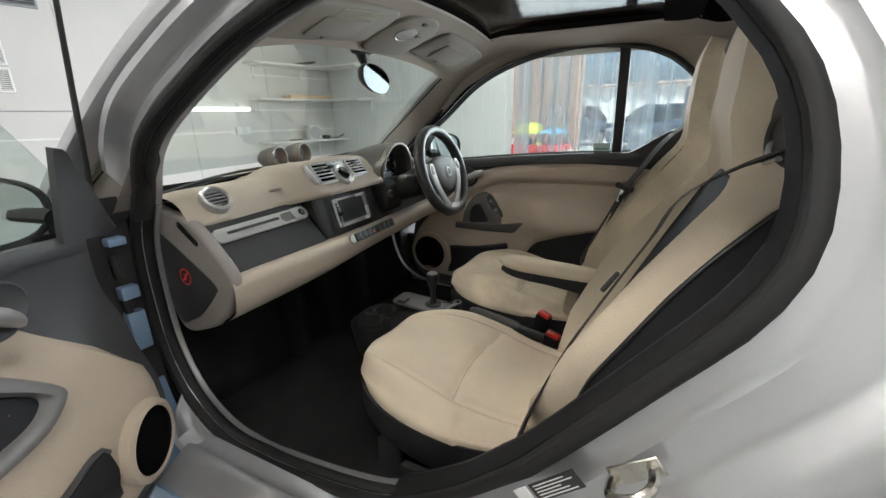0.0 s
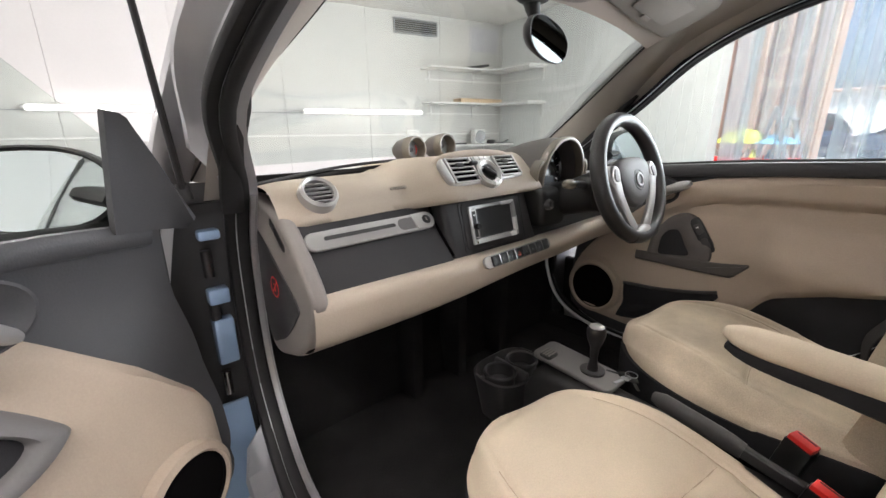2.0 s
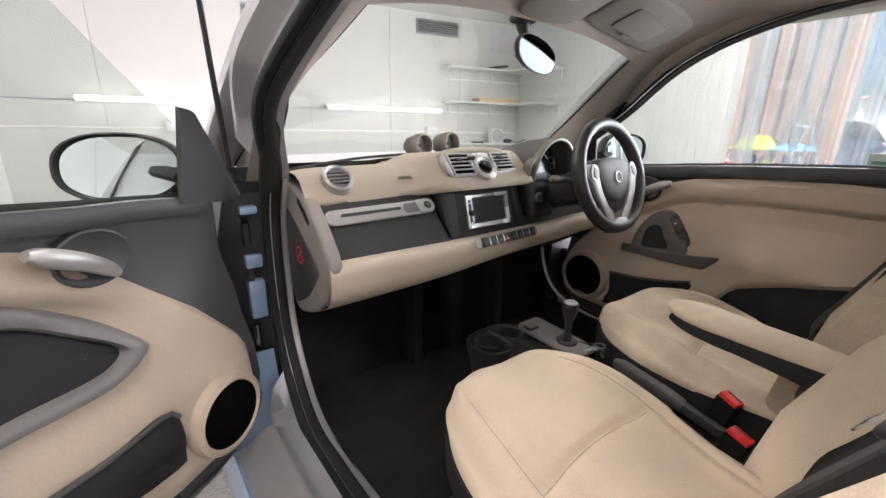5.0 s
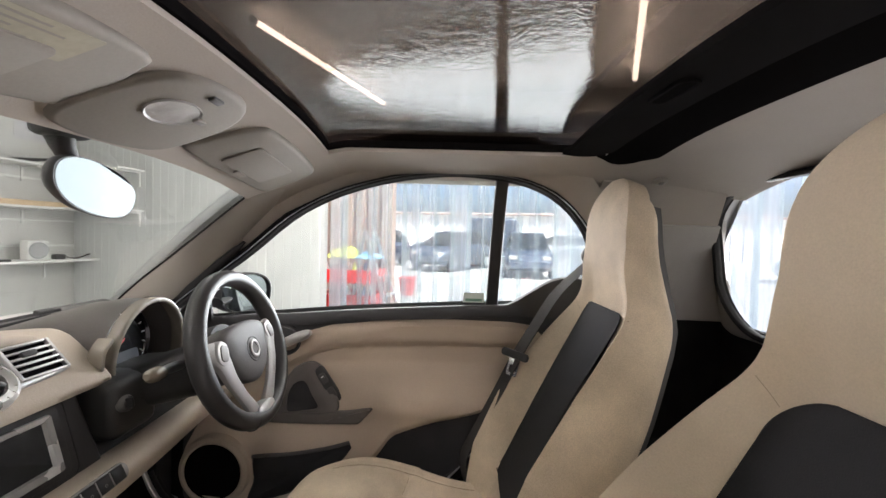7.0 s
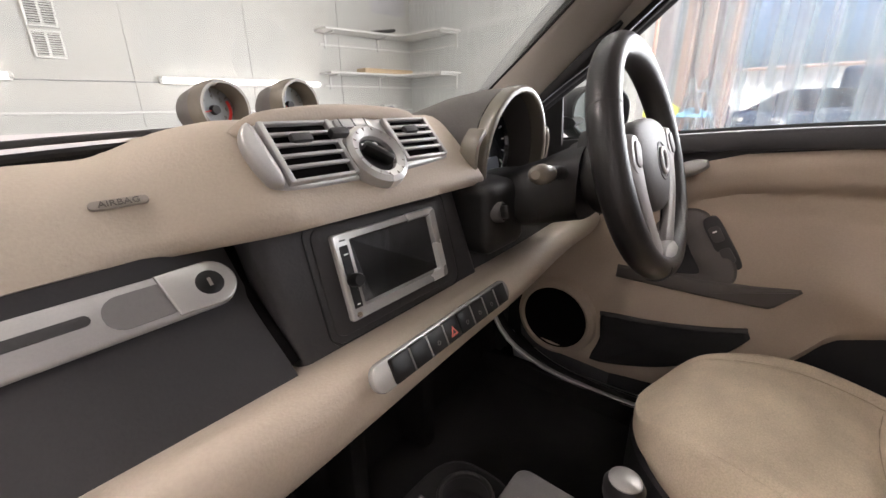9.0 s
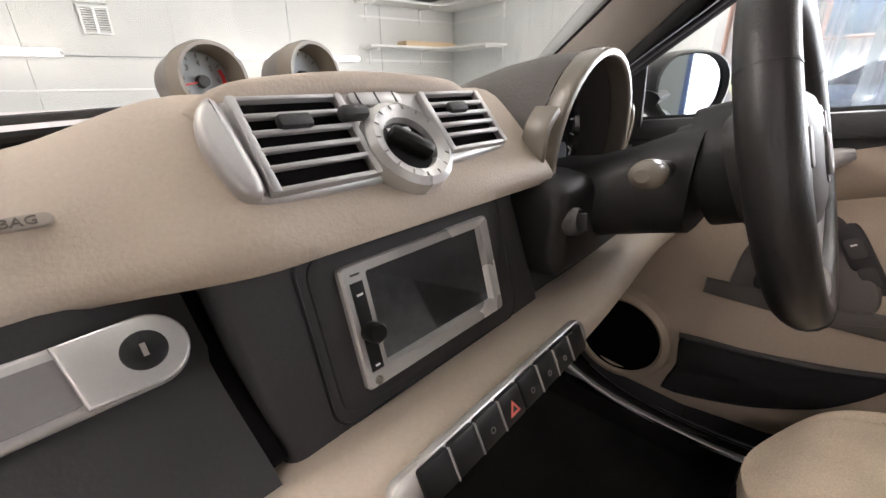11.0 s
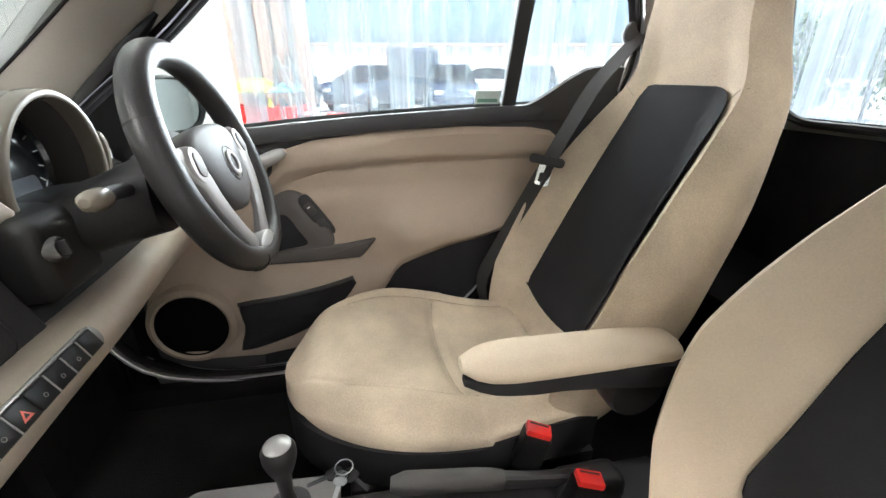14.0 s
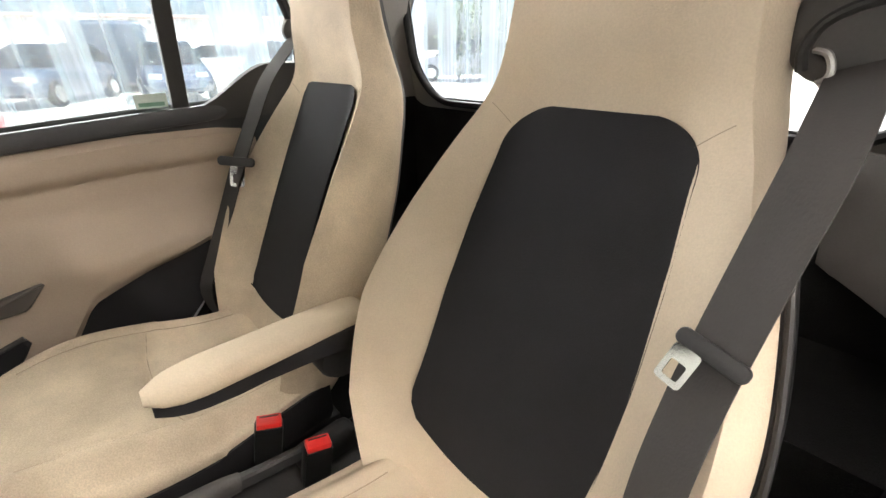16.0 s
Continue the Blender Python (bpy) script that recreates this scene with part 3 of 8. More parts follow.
part("tray", moved(box(-0.16, 0.16, -0.1, 0.1, 0, 0.03, 0.012), Matrix.Translation((S1 - 0.55, D1 - 0.17, 1.862)) @ Matrix.Rotation(radians(-9), 4, "Y") @ Matrix.Translation((0, 0, 0.012))), BLACK_PLASTIC, t)
# small white fan heater
fan = thing("fan_heater", "small square white fan heater with a round grille", "heater", RM)
fx, fy, fz = S1 - 0.52, D1 - 0.22, 0.868
part("case", box(fx - 0.095, fx + 0.095, fy - 0.05, fy + 0.06, fz, fz + 0.20, 0.014, 3), WHITE_PLASTIC, fan)
g = part("grille", lathe([(0.0, 0.001), (0.07, 0.001), (0.078, 0.006), (0.084, 0.006), (0.086, 0.0)], 28, Matrix.Translation((fx, fy - 0.051, fz + 0.1)) @ Matrix.Rotation(radians(90), 4, "X")), GREY_METAL, fan)
for i in range(9):
    k = (i - 4) * 0.015
    w = math.sqrt(max(0.0004, 0.072**2 - k * k))
    part("grille_bar", box(fx - w, fx + w, fy - 0.058, fy - 0.054, fz + 0.1 + k - 0.002, fz + 0.1 + k + 0.002), WHITE_PLASTIC, g)
t = thing("power_lead", "black plug and coiled power lead on the shelf", "cable", RM)
part("plug", box(fx + 0.15, fx + 0.25, fy - 0.06, fy + 0.02, fz, fz + 0.055, 0.015, 3), BLACK_PLASTIC, t)
part("lead", sweep(spline([(fx + 0.24, fy - 0.02, fz + 0.03), (fx + 0.32, fy - 0.05, fz + 0.01), (fx + 0.40, fy - 0.02, fz + 0.012), (fx + 0.48, fy - 0.06, fz + 0.045), (fx + 0.44, fy - 0.09, fz + 0.05), (fx + 0.36, fy - 0.08, fz + 0.01), (fx + 0.28, fy - 0.11, fz + 0.01)], 40), ring2(0.006, 0.006, 6)), BLACK_PLASTIC, t)
t = thing("remote_control", "flat black remote control on the shelf", "remote", RM)
part("case", box(fx - 0.42, fx - 0.24, fy - 0.08, fy - 0.03, fz, fz + 0.02, 0.005), BLACK_PLASTIC, t)

# ---- the strip curtain and what lies beyond it ----
curtain = thing("strip_curtain", "clear bluish hanging plastic strip curtain in the wide opening", "curtain", RM)
part("rail", box(S1 + 0.02, S1 + 0.09, C0, C1, LINTEL - 0.03, LINTEL, 0.003, 1), ALU, curtain)
ws = 0.2
strip_mesh = None
count = int((C1 - C0) / 0.155)
for i in range(count):
    d = C0 + 0.02 + i * 0.155
    if strip_mesh is None:
        def strip_shape(u, v):
            return (0.006 * math.sin(u * math.pi) - 0.003, u * ws, 0.03 + v * (LINTEL - 0.06))
        ob = part("strip", sheet(strip_shape, 6, 1, 0.002), PVC, curtain)
        strip_mesh = ob.data
    else:
        ob = new("strip", strip_mesh)
        ob.parent = curtain
    ob.matrix_basis = Matrix.Translation((S1 + 0.04 + (i % 2) * 0.03, d, 0)) @ Matrix.Rotation(radians(random.uniform(-5, 5)), 4, "Z")
    ob.visible_shadow = False
post = thing("door_post", "blue painted steel post beside the opening", "post", RM)
part("post", box(S1 - 0.02, S1 + 0.16, C0 - 0.1, C0, 0, LINTEL, 0.004, 1), BLUE_POST, post)

tagged(part("ground", box(S1 + 0.2, 400, -400, 400, -0.16, -0.02), ASPHALT, m=RM), "grey yard ground outside the workshop", "ground", kind="structure")
# brown ribbed side wall that runs out from the opening
side = tagged(part("wall_brown", box(S1 + 2.2, S1 + 2.35, 2.2, 4.6, -0.02, 4.2), BROWN, m=RM), "brown ribbed metal wall outside", "wall", kind="structure")
for i in range(11):
    part("panel", box(S1 + 2.15, S1 + 2.2, 2.22 + i * 0.21, 2.37 + i * 0.21, -0.02, 4.2, 0.015, 1), BROWN, side)


def crate(s, d, z, w, l, h):
    t = thing("plastic_crate", "red plastic storage crate in a stack", "crate", RM @ Matrix.Translation((s, d, z)), "stacked crates")
    part("floor", box(-w / 2, w / 2, -l / 2, l / 2, 0, 0.012), RED, t)
    for sx in (-1, 1):
        part("side", box(sx * w / 2 - 0.008, sx * w / 2 + 0.008, -l / 2, l / 2, 0.012, h * 0.55, 0.003, 1), RED, t)
        part("end", box(-w / 2 + 0.01, w / 2 - 0.01, sx * l / 2 - 0.008, sx * l / 2 + 0.008, 0.012, h * 0.55, 0.003, 1), RED, t)
        for sy in (-1, 1):
            part("corner_post", box(sx * (w / 2 - 0.02) - 0.015, sx * (w / 2 - 0.02) + 0.015, sy * (l / 2 - 0.02) - 0.015, sy * (l / 2 - 0.02) + 0.015, 0.012, h, 0.004, 1), GREY_METAL, t)
    return t


for k in range(3):
    crate(4.35, 2.42, -0.02 + 0.31 * k, 0.5, 0.75, 0.31)
    t = thing("bottle_group", "white and blue bottles standing in a crate", "bottles", RM @ Matrix.Translation((4.35, 2.42, -0.008 + 0.31 * k)))
    for j in range(7):
        part("bottle", lathe([(0.0, 0.002), (0.04, 0.002), (0.042, 0.16), (0.02, 0.2), (0.018, 0.24), (0.0, 0.24)], 12, Matrix.Translation((random.uniform(-0.15, 0.15), -0.3 + 0.1 * j, 0))), (WHITE_PLASTIC, BLUE_CLOTH, YELLOW_CLOTH)[j % 3], t)


def cloth_heap(name, m, sx, sy, sz, material, label):
    t = thing(name, label, "cloth", m)
    def f(u, v):
        a, r = u * 2 * math.pi, v
        k = 1 + 0.25 * noise.noise(Vector((math.cos(a) * 2, math.sin(a) * 2, r * 3)))
        return (sx * r * k * math.cos(a), sy * r * k * math.sin(a), sz * (1 - r * r) * (0.8 + 0.4 * noise.noise(Vector((r * 6, a * 2, 1)))))
    part("folds", sheet(f, 24, 6, 0.004), material, t)


cloth_heap("cloth_heap", RM @ Matrix.Translation((4.35, 2.5, 0.915)), 0.22, 0.3, 0.16, YELLOW_CLOTH, "crumpled yellow green cloth on the crates")
cloth_heap("cloth_heap", RM @ Matrix.Translation((4.35, 2.2, 0.915)), 0.2, 0.2, 0.1, BLUE_CLOTH, "crumpled blue cloth on the crates")

ladder = thing("step_ladder", "folding aluminium step ladder standing open", "ladder", RM @ Matrix.Translation((4.4, 1.9, -0.02)))
for off in (0.42, -0.20):
    for w in (-0.2, 0.2):
        part("rail", sweep([(w, 0.30 - off, 0.0), (w * 0.8, 0.30, 1.30)], ring2(0.022, 0.012, 8, 4), up=(1, 0, 0)), ALU, ladder)
for i in range(5):
    z = 0.22 + 0.24 * i
    y = 0.30 - 0.42 * (1 - z / 1.3)
    part("tread", box(-0.19, 0.19, y - 0.04, y + 0.04, z - 0.012, z + 0.012, 0.004, 1), ALU, ladder)
rb = thing("waste_bin", "red plastic bin on a thin metal stand", "bin", RM @ Matrix.Translation((4.25, 1.62, -0.02)))
part("bucket", lathe([(0.0, 0.50), (0.085, 0.50), (0.105, 0.71), (0.115, 0.715), (0.11, 0.72), (0.096, 0.70), (0.08, 0.52), (0.0, 0.52)], 20), RED, rb)
for a in (0.5, 2.6, 4.7):
    part("leg", sweep([(0.16 * math.cos(a), 0.16 * math.sin(a), 0), (0.09 * math.cos(a), 0.09 * math.sin(a), 0.52)], ring2(0.008, 0.008, 6)), ALU, rb)


def parked_car(m, paint, label):
    """A parked hatchback seen from afar: lofted body, cabin, glass, wheels."""
    t = thing("parked_car", label, "car", m, "cars in the yard")
    sec = []
    for x, z1, w, z0 in ((-2.0, 0.55, 0.62, 0.4), (-1.96, 0.85, 0.74, 0.3), (-1.5, 0.95, 0.8, 0.22), (-0.8, 0.98, 0.82, 0.22), (0.6, 0.96, 0.82, 0.22), (1.2, 0.88, 0.8, 0.22), (1.8, 0.74, 0.74, 0.26), (2.0, 0.55, 0.6, 0.36)):
        sec.append([(x, w * c, mix(z0, z1, k)) for c, k in ((-0.9, 0), (-1, 0.3), (-1, 0.75), (-0.88, 1), (0.88, 1), (1, 0.75), (1, 0.3), (0.9, 0))])
    body = part("body", loft(sec), paint, t)
    cab = []
    for x, z1, w in ((-1.85, 0.96, 0.66), (-1.55, 1.30, 0.6), (-0.9, 1.46, 0.58), (0.1, 1.45, 0.58), (0.45, 1.32, 0.6), (1.1, 0.92, 0.68)):
        cab.append([(x, w * 1.15, 0.9), (x, w, z1), (x, -w, z1), (x, -w * 1.15, 0.9)])
    part("cabin", loft(cab), SCREEN, t, "dark glazed cabin")
    part("roof", sheet(lambda u, v: (mix(-1.5, 0.15, u), mix(-0.58, 0.58, v), 1.475 - 0.08 * (2 * u - 1) ** 2), 8, 6, 0.03), paint, t)
    for x in (-1.25, 1.25):
        for sgn in (-1, 1):
            w = part("wheel", lathe([(0.0, -0.09), (0.28, -0.09), (0.31, -0.06), (0.31, 0.06), (0.28, 0.09), (0.0, 0.09)], 24, Matrix.Translation((x, sgn * 0.74, 0.31)) @ Matrix.Rotation(radians(90), 4, "X")), RUBBER, t)
            part("rim", lathe([(0.0, -0.1), (0.19, -0.1), (0.2, 0.1), (0.0, 0.1)], 16, Matrix.Translation((x, sgn * 0.75, 0.31)) @ Matrix.Rotation(radians(90), 4, "X")), ALU, w)
    for sgn in (-1, 1):
        part("headlight", box(1.86, 1.97, sgn * 0.5 - 0.13, sgn * 0.5 + 0.13, 0.6, 0.72, 0.03), DOME_GLASS, t)
        part("tail_light", box(-1.99, -1.93, sgn * 0.58 - 0.1, sgn * 0.58 + 0.1, 0.66, 0.84, 0.02), RED, t)
    return t


DARKBLUE = mat("dark_blue_grey_paint", (0.05, 0.07, 0.11), 0.3, metal=0.3, var=0.05, bump=0, coat=0.6)
for s, d, a, p, lab in ((14.5, 6.4, 170, NAVY, "parked dark blue car in the yard"), (15.0, 3.2, 160, DARKBLUE, "parked grey blue car in the yard"), (14.0, 0.4, 185, NAVY, "parked dark blue car in the yard"),
                        (14.6, -2.4, 175, DARKBLUE, "parked grey blue car in the yard"), (20.0, 4.6, 90, NAVY, "parked dark car further back"), (21.0, -1.0, 85, PAINT, "parked silver car further back"), (14.5, -9.6, 60, PAINT, "parked pale car by the hedge")):
    parked_car(RM @ Matrix.Translation((s, d, -0.02)) @ Matrix.Rotation(radians(a), 4, "Z"), p, lab)
van = thing("parked_van", "tall dark blue van in the yard", "van", RM @ Matrix.Translation((19.0, 1.9, -0.02)) @ Matrix.Rotation(radians(90), 4, "Z"))
part("body", box(-1.0, 1.0, -2.2, 2.2, 0.25, 2.1, 0.15, 3), DARKBLUE, van)
for x in (-1.4, 1.4):
    part("wheel", lathe([(0.0, -1.0), (0.33, -1.0), (0.33, 1.0), (0.0, 1.0)], 20, Matrix.Translation((0, x, 0.33)) @ Matrix.Rotation(radians(90), 4, "Y")), RUBBER, van)
# pale metal hall across the yard, with its ribs
hall = thing("metal_hall", "pale corrugated metal hall across the yard", "building", RM)
part("wall", box(30.1, 36, -16, 32, -0.02, 3.0), CLADDING, hall)
for i in range(60):
    part("rib", box(30.0, 30.1, -16 + i * 0.8, -15.72 + i * 0.8, -0.02, 3.0), CLADDING, hall)
part("roof", sheet(lambda u, v: (mix(29.7, 36.2, u), mix(-16.3, 32.3, v), 3.0 + 0.5 * u), 2, 2, 0.12), BROWN, hall)


def hedge(m, length, height, depth, clumps, label):
    """A ragged row of shrubs: stems and several thousand small leaves."""
    t = thing("hedge", label, "hedge", m)
    for i in range(8):
        y = -length / 2 + length * (i + 0.5) / 8
        part("stem", sweep(spline([(0, y, 0), (0.1, y + 0.15, height * 0.4), (-0.05, y + 0.2, height * 0.75)], 8), ring2(0.05, 0.05, 6), scale=[1 - 0.09 * k for k in range(8)]), BARK, t)
    verts, faces = [], []
    for i in range(clumps):
        y, k = random.uniform(-length / 2, length / 2), random.random() ** 0.7
        top = height * (0.75 + 0.3 * noise.noise(Vector((y * 0.7, 3, 0))))
        c = Vector((random.gauss(0, depth * 0.35), y, 0.15 + k * top))
        q = Euler([random.uniform(0, 6.28) for _ in range(3)]).to_matrix()
        n = len(verts)
        s = random.uniform(0.05, 0.12)
        verts += [c + q @ Vector(p) * s for p in ((-1, 0, 0), (0, -0.5, 0.1), (1, 0, 0), (0, 0.5, 0.1))]
        faces.append((n, n + 1, n + 2, n + 3))
    me = bpy.data.meshes.new("leaves")
    me.from_pydata([tuple(v) for v in verts], [], faces)
    me.materials.append(LEAF)
    ob = new("leaves", me)
    ob.parent = t
    tagged(ob, kind="stuff")


hedge(RM @ Matrix.Translation((10.0, -12.5, -0.02)) @ Matrix.Rotation(radians(-50), 4, "Z"), 12, 3.6, 1.4, 9000, "ragged green hedge at the end of the yard")

# ---- the car's shell ----
def half_width(z):
    """Half the car's width at the door seals, by height."""
    return line(z, [(0.3, 0.60), (0.42, 0.62), (0.55, 0.66), (0.7, 0.705), (0.95, 0.70), (1.02, 0.683), (1.2, 0.625), (1.36, 0.56), (1.42, 0.50), (1.47, 0.42)])


DOOR_HOLE = [(0.94, 1.045), (0.80, 1.155), (0.62, 1.285), (0.42, 1.362), (0.18, 1.392), (-0.05, 1.362), (-0.19, 1.26), (-0.245, 1.13), (-0.225, 1.0), (-0.12, 0.85),
             (0.03, 0.66), (0.17, 0.50), (0.35, 0.40), (0.58, 0.348), (0.76, 0.338), (0.90, 0.357), (1.01, 0.42), (1.07, 0.54), (1.085, 0.70), (1.075, 0.85), (1.03, 0.95)]
HOLE = spline([(0, y, z) for y, z in DOOR_HOLE], 96, True)
HN = []
for i, p in enumerate(HOLE):
    t = (HOLE[(i + 1) % 96] - HOLE[i - 1]).normalized()
    n = Vector((0, t.z, -t.y))
    c = Vector((0, 0.35, 0.9))
    HN.append(n if n.dot(p - c) > 0 else -n)


def side_x(y, z):
    """Half the width at a place of the opening: the body narrows towards the windscreen."""
    return mix(half_width(z), 0.59, smooth(y, 0.78, 1.04))


def hole_ring(d, dx, sgn, reach=None):
    out = []
    for p, n in zip(HOLE, HN):
        k = d if reach is None else reach(n, p)
        if sgn < 0:
            k -= 0.034 * rear_weight(p)
        q = p + n * k
        if sgn > 0:
            q.y = max(q.y, -0.66)
            q.z = min(q.z, 1.445)
        else:
            q.z = min(q.z, 1.47)
        out.append((sgn * (side_x(q.y, q.z) + dx), q.y, q.z))
    return out


def rear_weight(p):
    """1 along the rear edge of the opening, 0 elsewhere."""
    return smooth(0.36 - p.y, 0.0, 0.22) * (1 + 0.22 * smooth(p.z, 1.0, 1.12) - 0.5 * smooth(p.z, 1.25, 1.38))


def outer_reach(n, p):
    if n.y < 0:                      # rear quarter
        return 0.17 + 0.75 * smooth(-n.y, 0.0, 0.8)
    if n.z < -0.3:
        return 0.15
    return mix(0.10, 0.14, smooth(1.0 - p.z, 0.0, 0.3))


car = thing("car", "small silver two-seat car with its passenger door open", "car")
for sgn in (-1, 1):
    rings = [hole_ring(-0.004, -0.045, sgn), hole_ring(0.0, -0.004, sgn), hole_ring(0.016, 0.0, sgn), hole_ring(0.040, 0.002, sgn), hole_ring(0.052, 0.005, sgn), hole_ring(0.058, 0.012, sgn),
             hole_ring(0.092, 0.016, sgn), hole_ring(0.104, 0.024, sgn), hole_ring(0.113, 0.048, sgn), hole_ring(0.124, 0.062, sgn), hole_ring(0.142, 0.066, sgn), hole_ring(0, 0.068, sgn, lambda n, p: max(0.15, 0.55 * outer_reach(n, p))), hole_ring(0, 0.06, sgn, lambda n, p: max(0.155, outer_reach(n, p)))]
    # the roof and windscreen sides stay slim
    slim = [min(1.0, (max(0.105, outer_reach(n, p)) if n.z > 0.15 and n.y > -0.5 else 0.155) / 0.155) for n, p in zip(HN, HOLE)]
    slim = [k * (1 - 0.96 * smooth(p.y, 0.93, 1.02) * smooth(p.z, 0.36, 0.42) * smooth(1.10 - p.z, 0.0, 0.1)) for k, n, p in zip(slim, HN, HOLE)]
    for ring in rings[2:]:
        for i, q in enumerate(ring):
            if slim[i] < 1:
                p = HOLE[i]
                y, z = p.y + (q[1] - p.y) * slim[i] * 0.8, p.z + (q[2] - p.z) * slim[i] * 0.8
                ring[i] = (sgn * (side_x(y, z) + (abs(q[0]) - side_x(q[1], q[2])) * min(1.0, slim[i] * 3)), y, z)
    part("side_panel", loft(rings, True, False), PAINT, car, "silver painted door surround and rear quarter")
    part("door_seal", sweep([(sgn * (side_x(p.y, p.z) + 0.004), p.y + n.y * (0.010 - (0.034 * rear_weight(p) if sgn < 0 else 0)), p.z + n.z * (0.010 - (0.034 * rear_weight(p) if sgn < 0 else 0))) for p, n in zip(HOLE, HN)], ring2(0.011, 0.013, 10, 2.6), True, up=(1, 0, 0)), RUBBER, car, "black rubber door seal")
    part("inner_seal", sweep([(sgn * (side_x(p.y, p.z) - 0.016), p.y - n.y * 0.002, p.z - n.z * 0.002) for p, n in zip(HOLE, HN)], ring2(0.008, 0.012, 10, 3), True, up=(1, 0, 0)), RUBBER, car, "dark inner door edging")
# black reveal round the driver window
ids = [i for i in range(96) if HOLE[i].z > 0.95]
ids = sorted(ids, key=lambda i: (i - ids[0]) % 96 if (ids[-1] - ids[0]) < 95 else (i + 48) % 96)
part("window_reveal", loft([[(side_x(HOLE[i].y, HOLE[i].z) + dx, HOLE[i].y + HN[i].y * k, HOLE[i].z + HN[i].z * k) for i in ids] for dx, k in ((-0.022, 0.014), (-0.027, 0.008), (-0.027, -0.004), (-0.012, -0.013), (0.004, -0.013))], False, False), CARPET, car, "black rubber window reveal")
# felt lining round the driver window
ids = [i for i in ids if HOLE[i].z > 1.01 and HOLE[i].y < 0.90]
part("pillar_lining", loft([[(side_x(HOLE[i].y + HN[i].y * k, HOLE[i].z + HN[i].z * k) - dx + 0.016 * smooth(HOLE[i].y, 0.60, 0.68), HOLE[i].y + HN[i].y * k, HOLE[i].z + HN[i].z * k) for i in ids] for dx, k in ((0.021, 0.002), (0.028, 0.008), (0.036, 0.03), (0.040, 0.06), (0.030, 0.085))], False, False), HEADLINER, car, "beige felt pillar lining")
# broad black trim along the rear edge of the near opening
def rear_ring(k, dx):
    out = []
    for p, n in zip(HOLE, HN):
        q = p - n * ((0.033 + 0.003 * k) * rear_weight(p))
        out.append((-(side_x(q.y, q.z) + dx), q.y, q.z))
    ids = [i for i in range(96) if HOLE[i].y < 0.34]
    return [out[i] for i in ids]


part("rear_trim", loft([rear_ring(-0.1, 0.002), rear_ring(0.3, 0.008), rear_ring(0.8, 0.004), rear_ring(1.0, -0.006), rear_ring(1.0, -0.065)], False, False), RUBBER, car, "broad black trim behind the door opening")
ids = [i for i in range(96) if HOLE[i].y < 0.34]
part("door_return", loft([[ring[i] for i in ids] for ring in (hole_ring(0.004, -0.075, -1), hole_ring(-0.007, -0.046, -1), hole_ring(-0.004, -0.004, -1), hole_ring(0.010, 0.003, -1))], False, False), CARPET, car, "black inner edge of the door opening")
# bright metal edge inside the seals, along the front and foot of the openings
for sgn in (-1, 1):
    ids = [i for i in range(96) if HOLE[i].y > 0.30 and HOLE[i].z < 0.985]
    ids = sorted(ids, key=lambda i: (i - ids[0]) % 96 if (ids[-1] - ids[0]) < 95 else (i + 48) % 96)
    part("metal_edge", sweep([(sgn * (side_x(HOLE[i].y, HOLE[i].z) - 0.034), HOLE[i].y - HN[i].y * 0.006, HOLE[i].z - HN[i].z * 0.006) for i in ids], ring2(0.003, 0.006, 8, 3), up=(1, 0, 0)), ALU, car, "bright metal door edge")
# striker on the near rear pillar with its plate and a printed notice
part("striker", join(box(-0.012, 0.012, -0.030, 0.030, 0, 0.004, 0.0015, 1), lathe([(0.0, 0.0), (0.007, 0.0), (0.007, 0.006), (0.0, 0.007)], 12, Matrix.Translation((0, -0.020, 0.004))),
     moved(sweep(spline([(0, 0.025, 0.0), (0, 0.028, 0.03), (0, 0.0, 0.042), (0, -0.02, 0.03), (0, -0.02, 0.0)], 20), ring2(0.006, 0.006, 8), up=(1, 0, 0)), Matrix.Identity(4))), STEEL, car, "worn steel latch striker",
     m=plate((-0.732, -0.105, 0.785), (0, 0.62, 0.78), (0, 0.78, -0.62)))
note = part("notice", box(-0.036, 0.036, -0.013, 0.013, 0, 0.001), BLACK_PLASTIC, car, "small black printed notice", m=plate((-0.729, -0.022, 0.720), (0, -0.72, 0.69), (0, -0.69, -0.72)) @ Matrix.Rotation(radians(180), 4, "X"))
for k in range(5):
    part("print_line", box(-0.030, 0.028 - 0.010 * (k % 3), -0.010 + k * 0.0045, -0.0085 + k * 0.0045, 0.0012, 0.0016), WHITE_MARK, note)
part("paper_label", box(-0.062, -0.041, -0.012, 0.012, 0, 0.001), WHITE_MARK, note, "white paper label")


def roof_z(x, y):
    z = 1.448 - 0.068 * (abs(x) / 0.56) ** 2.6
    if y > 0.44:
        z -= 0.082 * ((y - 0.44) / 0.27) ** 1.35
    if y < -0.28:
        z -= 0.024 * ((-0.28 - y) / 0.36) ** 1.4
    return z


def roof_sheet(x0, x1, y0, y1, dz=0.0, nu=24, nv=10, thick=0.012):
    return sheet(lambda u, v: (mix(x0, x1, u), mix(y0, y1, v), roof_z(mix(x0, x1, u), mix(y0, y1, v)) + dz), nu, nv, thick)


